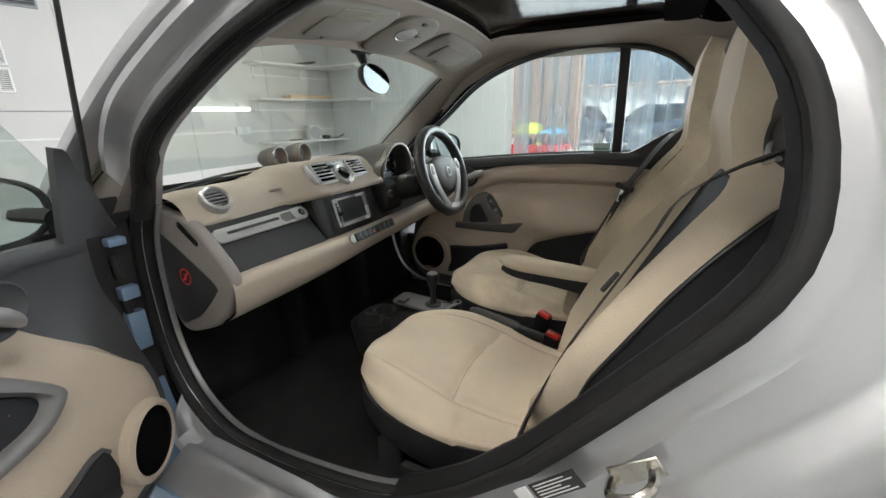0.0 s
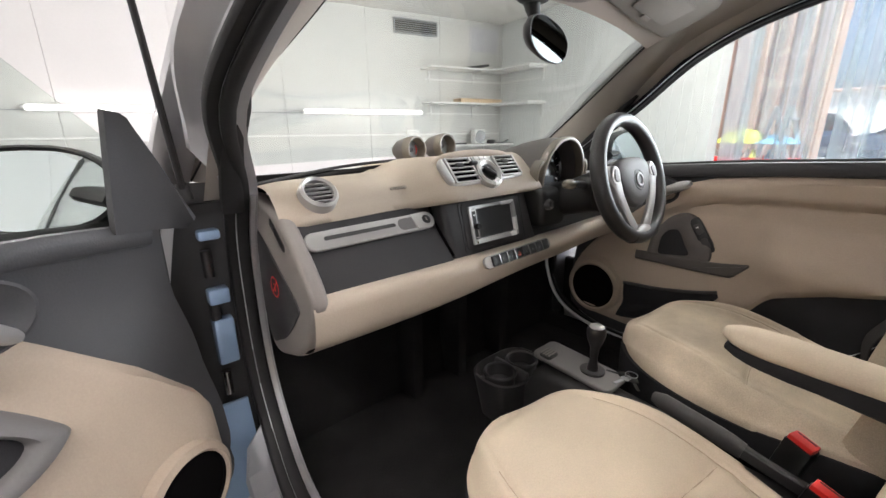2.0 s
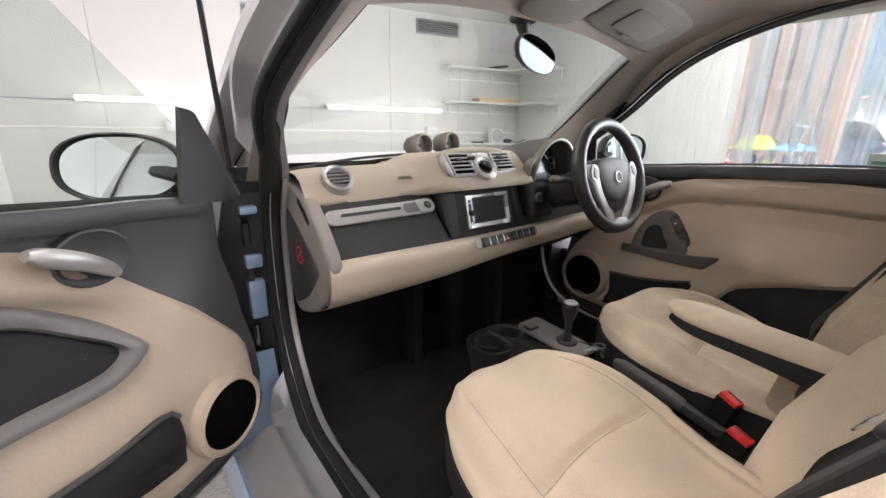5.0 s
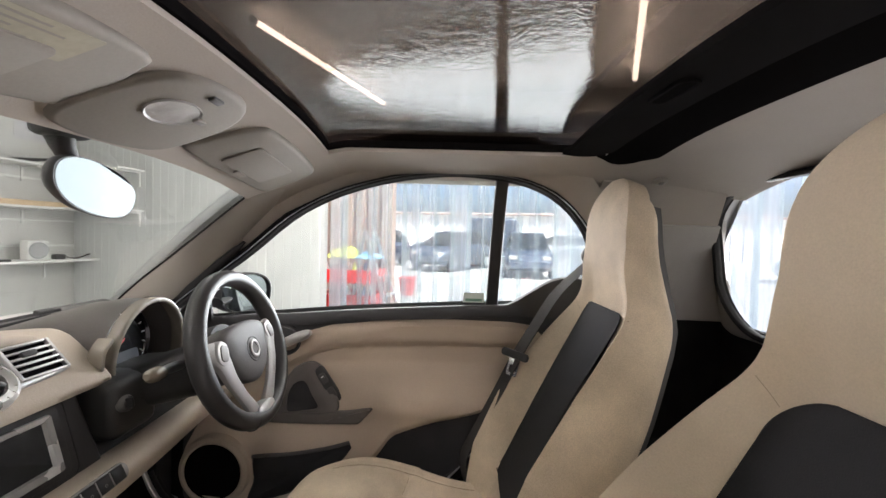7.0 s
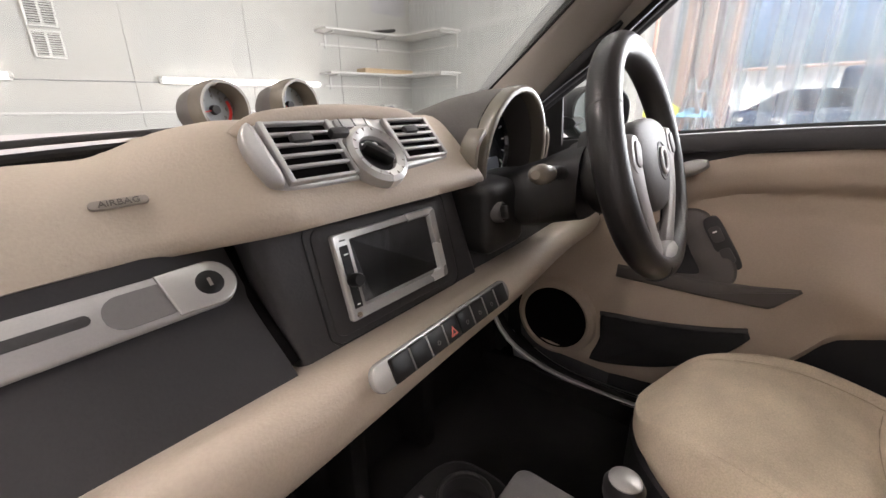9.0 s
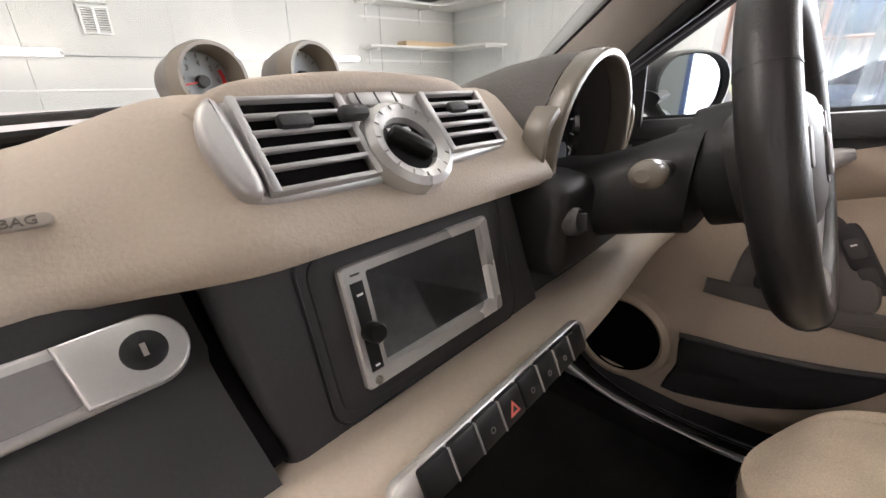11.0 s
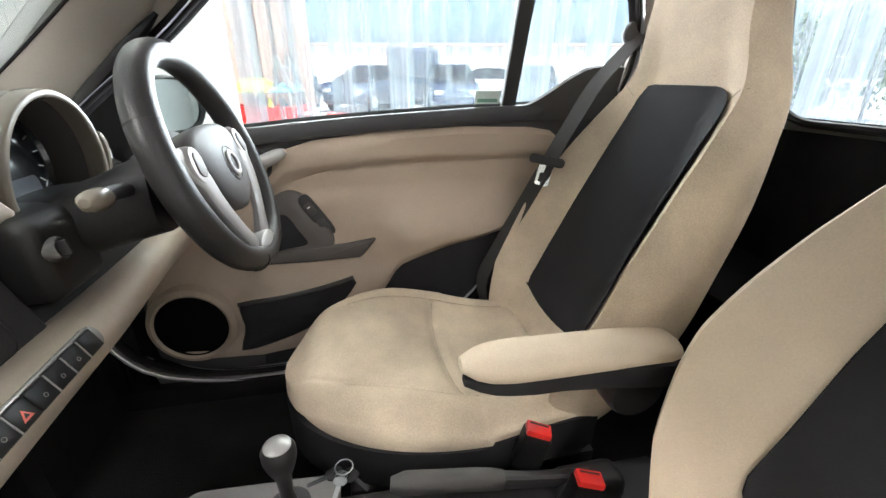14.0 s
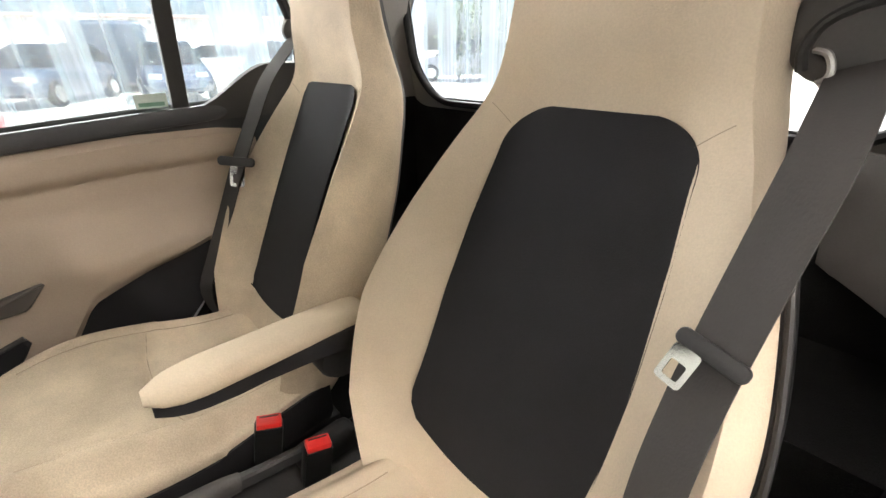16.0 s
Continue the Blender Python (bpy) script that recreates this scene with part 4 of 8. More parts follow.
GX, GY0, GY1 = 0.375, -0.115, 0.492
part("front_header", roof_sheet(-0.565, 0.565, GY1, 0.735), HEADLINER, car, "beige felt roof lining above the windscreen")
for sgn in (-1, 1):
    part("roof_rail", roof_sheet(sgn * GX, sgn * 0.575, -0.64, GY1, nu=10, nv=24), HEADLINER, car, "beige felt roof side rail")
part("rear_lining", roof_sheet(-GX, GX, -0.64, -0.274, nu=20, nv=10), HEADLINER, car, "beige felt rear roof lining")
part("roof_outer", roof_sheet(-0.52, 0.52, -0.66, GY0 - 0.2, 0.035), PAINT, car)
part("roof_outer", roof_sheet(-0.54, 0.54, GY1 + 0.03, 0.74, 0.03), PAINT, car)
pane = part("roof_glass", roof_sheet(-0.45, 0.45, GY0 - 0.25, GY1 + 0.04, 0.018, 24, 20, 0.004), ROOF_GLASS, car, "tinted glossy glass roof")
pane.visible_shadow = False
rim = []
for a, b in (((-GX, GY1), (GX, GY1)), ((GX, GY1), (GX, GY0)), ((GX, GY0), (-GX, GY0)), ((-GX, GY0), (-GX, GY1))):
    rim += [(mix(a[0], b[0], k / 14), mix(a[1], b[1], k / 14)) for k in range(14)]
part("roof_seal", sweep([(x, y, roof_z(x, y) + 0.006) for x, y in rim], ring2(0.007, 0.009, 8, 3), True), BLIND, car, "black rim round the glass roof")
# roller blind cassette behind the glass
def blind_sheet(half, y0, y1, dz, thick, belly=0.0):
    """A bar across the roof whose ends tuck up under the rails."""
    def at(u, v):
        x, y = mix(-half, half, u), mix(y0, y1, v)
        return (x, y, roof_z(x, y) + dz + 0.014 * smooth(abs(x), half - 0.07, half) - belly * math.sin(math.pi * v))
    return sheet(at, 30, 8, thick)


blind = part("roof_blind", blind_sheet(0.42, -0.282, -0.146, -0.006, 0.010, 0.010), BLIND, car, "black roller blind cassette across the roof")
part("blind_bar", blind_sheet(0.352, -0.148, -0.058, -0.018, 0.012, 0.004), BLIND_BAR, blind, "dark grey pull bar")
HB = plate((-0.05, -0.088, roof_z(0, -0.088) - 0.0340), (1, 0, 0), (0, -1, 0))
part("blind_handle", moved(sweep([(x, y, 0) for x, y in rrect(0.088, 0.026, 0.0125, 6)], ring2(0.0035, 0.004, 8), True), HB), BLIND_BAR, blind, "rim of the pull handle")
part("handle_recess", moved(slab(rrect(0.084, 0.022, 0.0105, 6), 0.002), HB @ Matrix.Translation((0, 0, 0.0))), BLIND, blind, "black handle recess")
part("blind_edge", sweep([(x, -0.149, roof_z(x, -0.149) - 0.022) for x in [mix(-0.33, 0.33, k / 14) for k in range(15)]], ring2(0.0011, 0.0011, 6)), MID_GREY, blind)


# windscreen
def screen(u, v):
    w = mix(0.535, 0.66, v)
    x = mix(-w, w, u)
    k = (x / w) ** 2
    return (x, mix(0.735, 1.30, v) + 0.03 * math.sin(v * math.pi) - 0.08 * k * (0.3 + v), mix(roof_z(x, 0.735) + 0.004, 1.0, v) + 0.0)


ws_ = part("windscreen", sheet(screen, 24, 14, 0.004), WINDOW_GLASS, car, "curved clear windscreen")
ws_.visible_shadow = False
# windscreen pillars: taupe trim inside, silver outside
for sgn in (-1, 1):
    at_glass = spline([(sgn * 0.450, 0.672, 1.345), (sgn * 0.492, 0.80, 1.262), (sgn * 0.53, 0.90, 1.198), (sgn * 0.568, 1.003, 1.132), (sgn * 0.598, 1.11, 1.06), (sgn * 0.628, 1.22, 0.975)], 22)
    at_door = spline([(sgn * 0.540, 0.60, 1.345), (sgn * 0.553, 0.66, 1.315), (sgn * 0.575, 0.735, 1.258), (sgn * 0.594, 0.81, 1.19), (sgn * 0.603, 0.88, 1.118), (sgn * 0.604, 0.96, 1.045), (sgn * 0.604, 1.06, 0.95)], 22)
    inward = Vector((-0.80 * sgn, -0.45, -0.35))
    bands = [[a + Vector((sgn * 0.03, 0.004, 0.012)) for a in at_glass]]
    bands += [[a.lerp(b, k) + inward * (0.016 * math.sin(math.pi * k) ** 0.7) for a, b in zip(at_glass, at_door)] for k in (0.0, 0.06, 0.16, 0.35, 0.6, 0.82, 0.94, 1.0)]
    bands += [[b + Vector((sgn * 0.035, 0, 0)) for b in at_door]]
    part("pillar_trim", loft(bands, False, False), PILLAR_TAUPE, car, "smooth taupe windscreen pillar trim")
    part("pillar_seal", sweep([a + inward * 0.001 for a in at_glass], ring2(0.0028, 0.0028, 8)), RUBBER, car, "thin black windscreen seal")
    part("pillar_rubber", sweep(spline([(sgn * 0.604, 0.80, 1.185), (sgn * 0.606, 0.885, 1.105), (sgn * 0.602, 0.955, 1.04), (sgn * 0.598, 1.005, 0.98), (sgn * 0.596, 1.03, 0.93)], 16), ring2(0.014, 0.022, 12, 2.5), up=(1, 0, 0), scale=[0.3, 0.5, 0.7, 0.85] + [1.0] * 12), RUBBER, car, "thick black rubber at the pillar foot")
    path = spline([(sgn * 0.555, 0.66, 1.41), (sgn * 0.59, 0.79, 1.335), (sgn * 0.622, 0.93, 1.235), (sgn * 0.65, 1.08, 1.11), (sgn * 0.672, 1.22, 0.98), (sgn * 0.68, 1.27, 0.90)], 20)
    part("pillar_skin", sweep(path, ring2(0.042, 0.022, 14, 3), up=(0, 0.6, 0.8)), PAINT, car, "silver windscreen pillar")
# bonnet and scuttle ahead of the glass
part("bonnet", sheet(lambda u, v: (mix(-0.72, 0.72, u), mix(1.27, 1.75, v) - 0.1 * (2 * u - 1) ** 2, mix(0.93, 0.74, v**1.4) - 0.05 * (2 * u - 1) ** 4), 16, 8, 0.02), PAINT, car, "silver bonnet")
part("scuttle", sheet(lambda u, v: (mix(-0.66, 0.66, u), mix(1.15, 1.33, v) - 0.05 * (2 * u - 1) ** 2, mix(0.94, 0.93, v)), 16, 4, 0.02), BLACK_PLASTIC, car, "black scuttle panel")
for sgn in (-1, 1):
    part("wing", sheet(lambda u, v: (sgn * (0.70 + 0.06 * math.sin(v * 2.4)), mix(1.10, 1.75, u), mix(0.95 - 0.2 * u, 0.35, v)), 8, 8, 0.02), PAINT, car, "silver front wing")
# wipers
for x0, x1, y0, y1 in ((-0.56, -0.10, 1.075, 1.12), (-0.02, 0.45, 1.17, 1.20)):
    wp = part("wiper", sweep(spline([(x0, y0, 0.968), (mix(x0, x1, 0.55), mix(y0, y1, 0.55) + 0.03, 0.991), (x1, y1, 1.001)], 14), ring2(0.003, 0.004, 8)), BLACK_PLASTIC, car, "black wiper")
    part("blade", sweep(spline([(x0, y0 + 0.01, 0.957), (mix(x0, x1, 0.55), mix(y0, y1, 0.55) + 0.035, 0.977), (x1, y1 + 0.01, 0.989)], 14), ring2(0.004, 0.005, 6)), RUBBER, wp)
# front hinge pillar of the near opening in pale blue, with hinges
jamb = part("hinge_pillar", sheet(lambda u, v: (mix(-0.592, -0.74, u), 1.118 + 0.02 * u, mix(0.98, 0.30, v)), 4, 12, 0.008), BLACK_PLASTIC, car, "dark hinge pillar with pale blue brackets")
part("lower_wing", sheet(lambda u, v: (mix(-0.612 + 0.004 * v, -0.76, u), mix(1.092, 1.04, v) + 0.01 * u, mix(0.470, 0.255 - 0.05 * u, v)), 4, 8, 0.012), PAINT_BLUE, car)
part("hinge_pillar", sheet(lambda u, v: (mix(0.588, 0.79, u), 1.055 + 0.02 * u, mix(0.98, 0.30, v)), 4, 12, 0.008), BLACK_PLASTIC, car, "dark hinge pillar")
for z, h in ((0.873, 0.011), (0.735, 0.018), (0.626, 0.055)):
    part("hinge", box(-0.656, -0.613, 1.085, 1.118, z - h, z + h, 0.006), PAINT_BLUE, jamb, "pale blue hinge bracket")
for z in (0.81, 0.69, 0.52):
    part("hinge_pin", lathe([(0.0, -0.03), (0.010, -0.03), (0.010, 0.03), (0.0, 0.03)], 10, Matrix.Translation((-0.645, 1.10, z))), STEEL if z == 0.52 else BLACK_PLASTIC, jamb)
part("sill_cover", sheet(lambda u, v: (-mix(0.625, 0.765, u) - 0.008 * math.sin(u * 9.4), mix(0.90, -0.15, v), 0.352 + 0.02 * math.sin(u * 3.1) - 0.03 * u - 0.010 * math.sin(u * 9.4) + 0.35 * smooth(v, 0.62, 1.0) ** 1.5), 14, 12, 0.012), PAINT, car, "ribbed silver door sill")
part("sill_skirt", sheet(lambda u, v: (-0.772 - 0.02 * math.sin(3.14 * u), mix(1.0, -0.5, v), mix(0.318, 0.16, u)), 6, 8, 0.012), PAINT_BLUE, car, "pale blue lower sill skirt")
antenna = part("aerial", sweep([(-0.668, 1.075, 0.965), (-0.765, 0.72, 1.60)], ring2(0.0045, 0.0045, 8), scale=[1.5, 0.7]), BLACK_PLASTIC, car, "thin black rod aerial")
part("aerial_foot", lathe([(0.0, 0.0), (0.016, 0.0), (0.012, 0.03), (0.0, 0.035)], 14, Matrix.Translation((-0.668, 1.075, 0.955))), BLACK_PLASTIC, antenna)
# tub: floor, bulkheads, inner sides
part("floor_pan", box(-0.62, 0.62, -0.62, 1.2, 0.25, 0.29), CARPET, car, "black carpeted floor")
part("bulkhead", sheet(lambda u, v: (mix(-0.59, 0.59, u), mix(1.09, 1.18, smooth(v, 0.0, 0.5)), mix(0.28, 0.98, v)), 8, 10, 0.02), CARPET, car, "black carpeted front bulkhead")
for sgn in (-1, 1):
    part("kick_panel", box(sgn * 0.575 - 0.012, sgn * 0.575 + 0.012, 1.10 if sgn < 0 else 1.05, 1.2, 0.28, 0.93, 0.005, 1), CARPET, car)
    part("wheel_arch", box(min(sgn * 0.59, sgn * 0.74), max(sgn * 0.59, sgn * 0.74), 1.145, 1.70, 0.20, 0.66, 0.03, 2), CARPET, car, "black wheel arch liner")
    part("inner_sill", box(sgn * 0.575 - 0.016, sgn * 0.575 + 0.016, -0.3, 0.92 if sgn < 0 else 1.10, 0.28, 0.345, 0.01), CARPET, car)
# two black boxes added to keep bright side panel paint out of sight
part("sill_blocker", box(0.594, 0.652, 0.88, 1.12, 0.26, 0.318, 0.004, 1), CARPET, car)
part("sill_blocker", box(0.668, 0.70, 0.80, 1.14, 0.14, 0.56, 0.006, 1), CARPET, car, "black box added to cover bright paint at the sill")
part("rear_wall", box(-0.66, 0.66, -0.645, -0.625, 0.34, 0.985), CARPET, car, "black carpeted rear wall")
part("load_floor", box(-0.64, 0.64, -0.62, -0.32, 0.345, 0.62), CARPET, car, "black carpeted engine cover")
for sgn in (-1, 1):
    # quarter trim behind the doors: beige above, grey beside the rear window, black below
    part("quarter_upper", sheet(lambda u, v: (sgn * min(half_width(mix(1.262, roof_z(0.56, -0.3) + 0.005, v)) - 0.004, mix(half_width(mix(1.10, 1.38, v)) - 0.02, 0.60 - 0.04 * v, smooth(u))), mix(-0.215, -0.572, u), mix(1.262, roof_z(0.56, -0.3) + 0.005, v)), 12, 8, 0.01), HEADLINER, car, "beige felt quarter trim")
    part("quarter_lower", sheet(lambda u, v: (sgn * min(half_width(mix(0.985, 1.268, v)) - 0.012, mix(0.66, 0.625, u)), mix(-0.23, mix(-0.643, -0.577, smooth(v, 0.3, 0.8)), u), mix(0.985, 1.268, v)), 8, 8, 0.01), QUARTER_GREY, car, "grey plastic quarter trim")
    part("side_lining", sheet(lambda u, v: (sgn * 0.655, mix(-0.64, line(mix(0.34, 0.985, v), [(0.34, 0.40), (0.5, 0.17), (0.66, 0.03), (0.85, -0.12), (1.0, -0.225)]) - 0.035, u), mix(0.34, 0.985, v)), 8, 12, 0.02), CARPET, car, "black carpeted side lining")
# moulded grey panel in the rear corner on the passenger side
corner = part("corner_panel", sheet(lambda u, v: (mix(-0.470 - 0.02 * v, -0.655, u), -0.612 + 0.012 * smooth(u, 0.0, 0.12) + 0.11 * u**1.4 - 0.015 * smooth(v, 0.8, 1.0), mix(0.972, 0.775 - 0.05 * u, v)), 16, 14, 0.014), QUARTER_GREY, car, "moulded grey rear corner panel")
part("panel_step", sweep(spline([(-0.476, -0.602, 0.905), (-0.52, -0.588, 0.915), (-0.58, -0.545, 0.905)], 14), ring2(0.006, 0.012, 10, 3)), QUARTER_GREY, corner)
for x, z in ((-0.497, 0.878), (-0.505, 0.835)):
    part("panel_slot", box(x - 0.010, x + 0.010, -0.603, -0.588, z - 0.006, z + 0.006, 0.003), BLACK_PLASTIC, corner)
# rear window in its black frame
RW = [(x, z) for x, z in rrect(1.22, 0.41, 0.13, 8)]
inner = [(x * (1 - 0.10 * smooth(-z, -0.05, 0.2)), -0.633 + 0.05 * (abs(x) / 0.6) ** 3, z + 1.180) for x, z in RW]
outer = [(math.copysign(0.66, x) if abs(x) > 0.45 else x * 1.1, -0.648, 1.175 + math.copysign(0.235, z) if abs(z) > 0.07 else 1.175 + z) for x, z in RW]
part("window_frame", loft([outer, [(x * 1.02, y, (z - 1.175) * 1.04 + 1.175) for x, y, z in inner], inner], True, False), QUARTER_GREY, car, "grey plastic rear window surround")
part("window_reveal", loft([inner, [(x, y - 0.022, z) for x, y, z in inner]], True, False), CARPET, car, "black rear window reveal")
part("window_seal", sweep(inner, ring2(0.010, 0.012, 8), True, up=(0, 1, 0)), RUBBER, car, "black rear window seal")
rg = part("rear_window", loft([[(x * k, -0.653 + 0.05 * (abs(x * k) / 0.6) ** 3, 1.18 + (z - 1.18) * k) for x, y, z in inner] for k in (1.0, 0.8, 0.6, 0.4, 0.2, 0.02)], True, False), WINDOW_GLASS, car, "clear rear window")
rg.visible_shadow = False
part("tail", join(box(-0.72, 0.72, -0.80, -0.655, 0.3, 0.95, 0.06, 3)), PAINT, car, "silver tailgate panel")
# wheels carry the car
for x in (-0.62, 0.62):
    for y in (-0.58, 1.43):
        w = part("wheel", lathe([(0.20, -0.08), (0.27, -0.085), (0.29, -0.05), (0.29, 0.05), (0.27, 0.085), (0.20, 0.08)], 32, Matrix.Translation((x, y, 0.29)) @ Matrix.Rotation(radians(90), 4, "Y")), RUBBER, car, "black tyre")
        part("rim", lathe([(0.0, -0.05), (0.19, -0.07), (0.2, 0.0), (0.19, 0.07), (0.0, 0.05)], 24, Matrix.Translation((x, y, 0.29)) @ Matrix.Rotation(radians(90), 4, "Y")), ALU, w)

# ---- doors ----
HINGE_Y = 1.03


def cross_z(a, b, L):
    """The height at which the rim from a to b passes L behind the hinge."""
    return a.z if abs(b.y - a.y) < 1e-6 else mix(a.z, b.z, (HINGE_Y - L - a.y) / (b.y - a.y))


def hole_low(L):
    """The lower rim of the door opening at L behind the hinge."""
    zs = [cross_z(a, b, L) for a, b in zip(HOLE, HOLE[1:] + HOLE[:1]) if min(a.y, b.y) <= HINGE_Y - L <= max(a.y, b.y)]
    return min(zs) if zs else 0.95


def hole_top(L):
    zs = [cross_z(a, b, L) for a, b in zip(HOLE, HOLE[1:] + HOLE[:1]) if min(a.y, b.y) <= HINGE_Y - L <= max(a.y, b.y)]
    return max(zs) if zs else 1.02


CREASE = {1: [(0.30, 0.78), (0.36, 0.81), (0.41, 0.838), (0.48, 0.858), (0.63, 0.872), (0.82, 0.878), (1.1, 0.873)],
          -1: [(0.30, 0.78), (0.36, 0.81), (0.45, 0.842), (0.54, 0.864), (0.63, 0.886), (0.80, 0.905), (0.92, 0.900), (1.2, 0.895)]}


def lining_depth(sgn, L, z):
    """How far the lining stands in from the seal line."""
    t = line(z, [(0.36, 0.035), (0.42, 0.07), (0.50, 0.088), (0.58, 0.080), (0.66, 0.055), (0.72, 0.045), (0.80, 0.016), (0.86, 0.008), (0.90, 0.011), (0.95, 0.016), (1.0, 0.020)])
    crease = line(L, CREASE[sgn])
    soft = 1.0 if sgn > 0 else 1.2
    fade = smooth(L, 0.20, 0.40)
    t += fade * 0.028 * smooth(z, crease - 0.010 * soft, crease + 0.022 * soft) - fade * 0.010 * math.exp(-((z - crease + 0.03) / 0.03) ** 2)
    arm = math.exp(-((z - 0.70) / 0.055) ** 2) * smooth(L, 0.48, 0.78) * 0.042 if sgn > 0 else math.exp(-((z - 0.712) / (0.075 if z < 0.712 else 0.05)) ** 2) * smooth(L, 0.50, 0.78) * 0.058
    return max(t, 0.712 - half_width(z)) + arm - 0.03 * smooth(L, 0.85, 1.2) + 0.012 * (1 - smooth(L, 0.1, 0.35))


BELT_LINE = [(0.0, 0.936), (0.1, 0.947), (0.2, 0.957), (0.32, 0.966), (0.45, 0.979), (0.6, 0.991), (0.8, 1.003), (0.9, 1.009), (1.25, 1.016)]
BEIGE_TOP = [(0.05, 0.53), (0.09, 0.63), (0.16, 0.715), (0.25, 0.80), (0.32, 0.862), (0.38, 0.902), (0.48, 0.932), (0.65, 0.950), (0.85, 0.957), (1.03, 0.950), (1.10, 0.938), (1.13, 0.91)]
BEIGE_LOW = [(0.05, 0.48), (0.09, 0.425), (0.16, 0.398), (0.30, 0.385), (0.44, 0.40), (0.55, 0.455), (0.62, 0.535), (0.67, 0.605), (0.80, 0.655), (0.97, 0.70), (1.13, 0.755)]


def car_door(sgn, m, name, label):
    d = thing(name, label, "door", m)
    at = lambda t, L, z: (-sgn * t, -L, z)
    door_t = lambda L, z: lining_depth(sgn, L, z)
    flat = lambda L, z, t=0.0: plate(at(door_t(L, z) + t, L, z), (0, -sgn, 0), (0, 0, 1))     # faces the cabin
    # dark liner that covers the whole inside
    def liner(u, v):
        L = mix(0.045, 1.255, u)
        lo, hi = hole_low(L), line(L, BELT_LINE) - 0.012
        z = mix(min(lo, hi - 0.01), hi, v)
        return at(door_t(L, z) - 0.010 - 0.02 * (1 - smooth(v, 0, 0.08)), L, z)
    part("liner", sheet(liner, 40, 24, 0.008), DOOR_DARK, d, "dark plastic door lining")
    # beige lining
    def beige(u, v):
        L = mix(0.05 if sgn > 0 else 0.075, 1.13, u)
        lo, hi = line(L, BEIGE_LOW), line(L, BEIGE_TOP) + (0.008 * smooth(L, 0.42, 0.6) if sgn < 0 else 0)
        z = mix(lo, hi, v)
        edge = min(smooth(v, 0, 0.06), smooth(1 - v, 0, 0.05), smooth(u, 0, 0.02), smooth(1 - u, 0, 0.02))
        return at(door_t(L, z) - 0.012 + 0.014 * edge, L, z)
    part("lining", sheet(beige, 60, 40, 0.006), DOOR_BEIGE, d, "beige vinyl door lining")
    # dark cloth below the beige lining
    def lower(u, v):
        L = mix(0.30, 1.245, u)
        lo, hi = hole_low(L) + 0.012 - 0.075 * smooth(L, 0.45, 1.0), line(L, BEIGE_LOW) + 0.012
        z = mix(min(lo, hi - 0.004), hi, v)
        return at(door_t(L, z) - 0.006 - 0.02 * (1 - smooth(v, 0, 0.12)) - 0.006 * smooth(v, 0.9, 1), L, z)
    part("lower_liner", sheet(lower, 40, 12, 0.008), BLACK_MESH, d, "black cloth lower door lining")
    # outer skin and rims
    def skin(u, v):
        L = mix(0.05, 1.28, u)
        lo = hole_low(min(1.24, max(0.1, L))) - 0.03 - 0.075 * smooth(L, 0.45, 1.0)
        return at(-0.085 - 0.02 * math.sin(v * math.pi), L, mix(lo, line(L, BELT_LINE) - 0.012, v))
    part("skin", sheet(skin, 30, 12, 0.01), PAINT, d, "silver outer door skin")
    low_rim = [(L, hole_low(L) - 0.075 * smooth(L, 0.45, 1.0)) for L in [0.09 + 0.0232 * k for k in range(51)]]
    part("rim", loft([[at(0.70 - half_width(z), L, z + 0.004) for L, z in low_rim], [at(0.67 - half_width(z), L, z - 0.012) for L, z in low_rim], [at(-0.085, L, z - 0.03) for L, z in low_rim]], False, False), PAINT, d, "silver door edge")
    part("front_rim", sheet(lambda u, v: at(mix(0.01, -0.09, u), 0.046 - 0.01 * u, mix(0.46, 0.936, v)), 3, 8, 0.006), DARK_PANEL, d)
    # window rail
    part("belt_rail", sweep([at(door_t(L, 0.985) - 0.004 - 0.012 * (1 - smooth(L, 0.1, 0.4)), L, line(L, BELT_LINE) - 0.021 + 0.05 * smooth(L, 1.02, 1.18)) for L in [0.07 + 0.051 * k for k in range(24)]], ring2(0.012, 0.020, 12, 3)), DOOR_DARK, d, "dark window rail")
    part("belt_seal", sweep([at(-0.006 - 0.02 * smooth(L, 0.9, 1.2), L, line(L, BELT_LINE) - 0.008) for L in [0.05 + 0.052 * k for k in range(24)]], ring2(0.006, 0.012, 8)), RUBBER, d)
    # panes and the upright between them
    bar_L = HINGE_Y - 0.058
    gx = lambda z: half_width(z) - 0.70 + 0.003
    def pane_a(u, v):
        L = mix(0.10, bar_L, u)
        z = mix(line(L, BELT_LINE) - 0.01, max(1.02, hole_top(L)) + 0.012, v)
        return at(-gx(z), L, z)
    def pane_b(u, v):
        L = mix(bar_L, 1.262, u)
        z = mix(1.0, max(1.02, hole_top(min(L, 1.24)) if L < 1.25 else 1.15) + 0.012, v)
        return at(-gx(z), L, z)
    for f, nm in ((pane_a, "window_pane"), (pane_b, "quarter_pane")):
        p = part(nm, sheet(f, 24, 6, 0.003), WINDOW_GLASS, d, "clear side glass")
        p.visible_shadow = False
    part("pane_bar", sweep([at(0.006 - gx(z), bar_L + 0.0 + 0.012 * (z - 1.0), z) for z in [0.985 + 0.041 * k for k in range(11)]], ring2(0.019, 0.010, 10, 4), up=(1, 0, 0)), BLACK_PLASTIC, d, "black upright window bar")
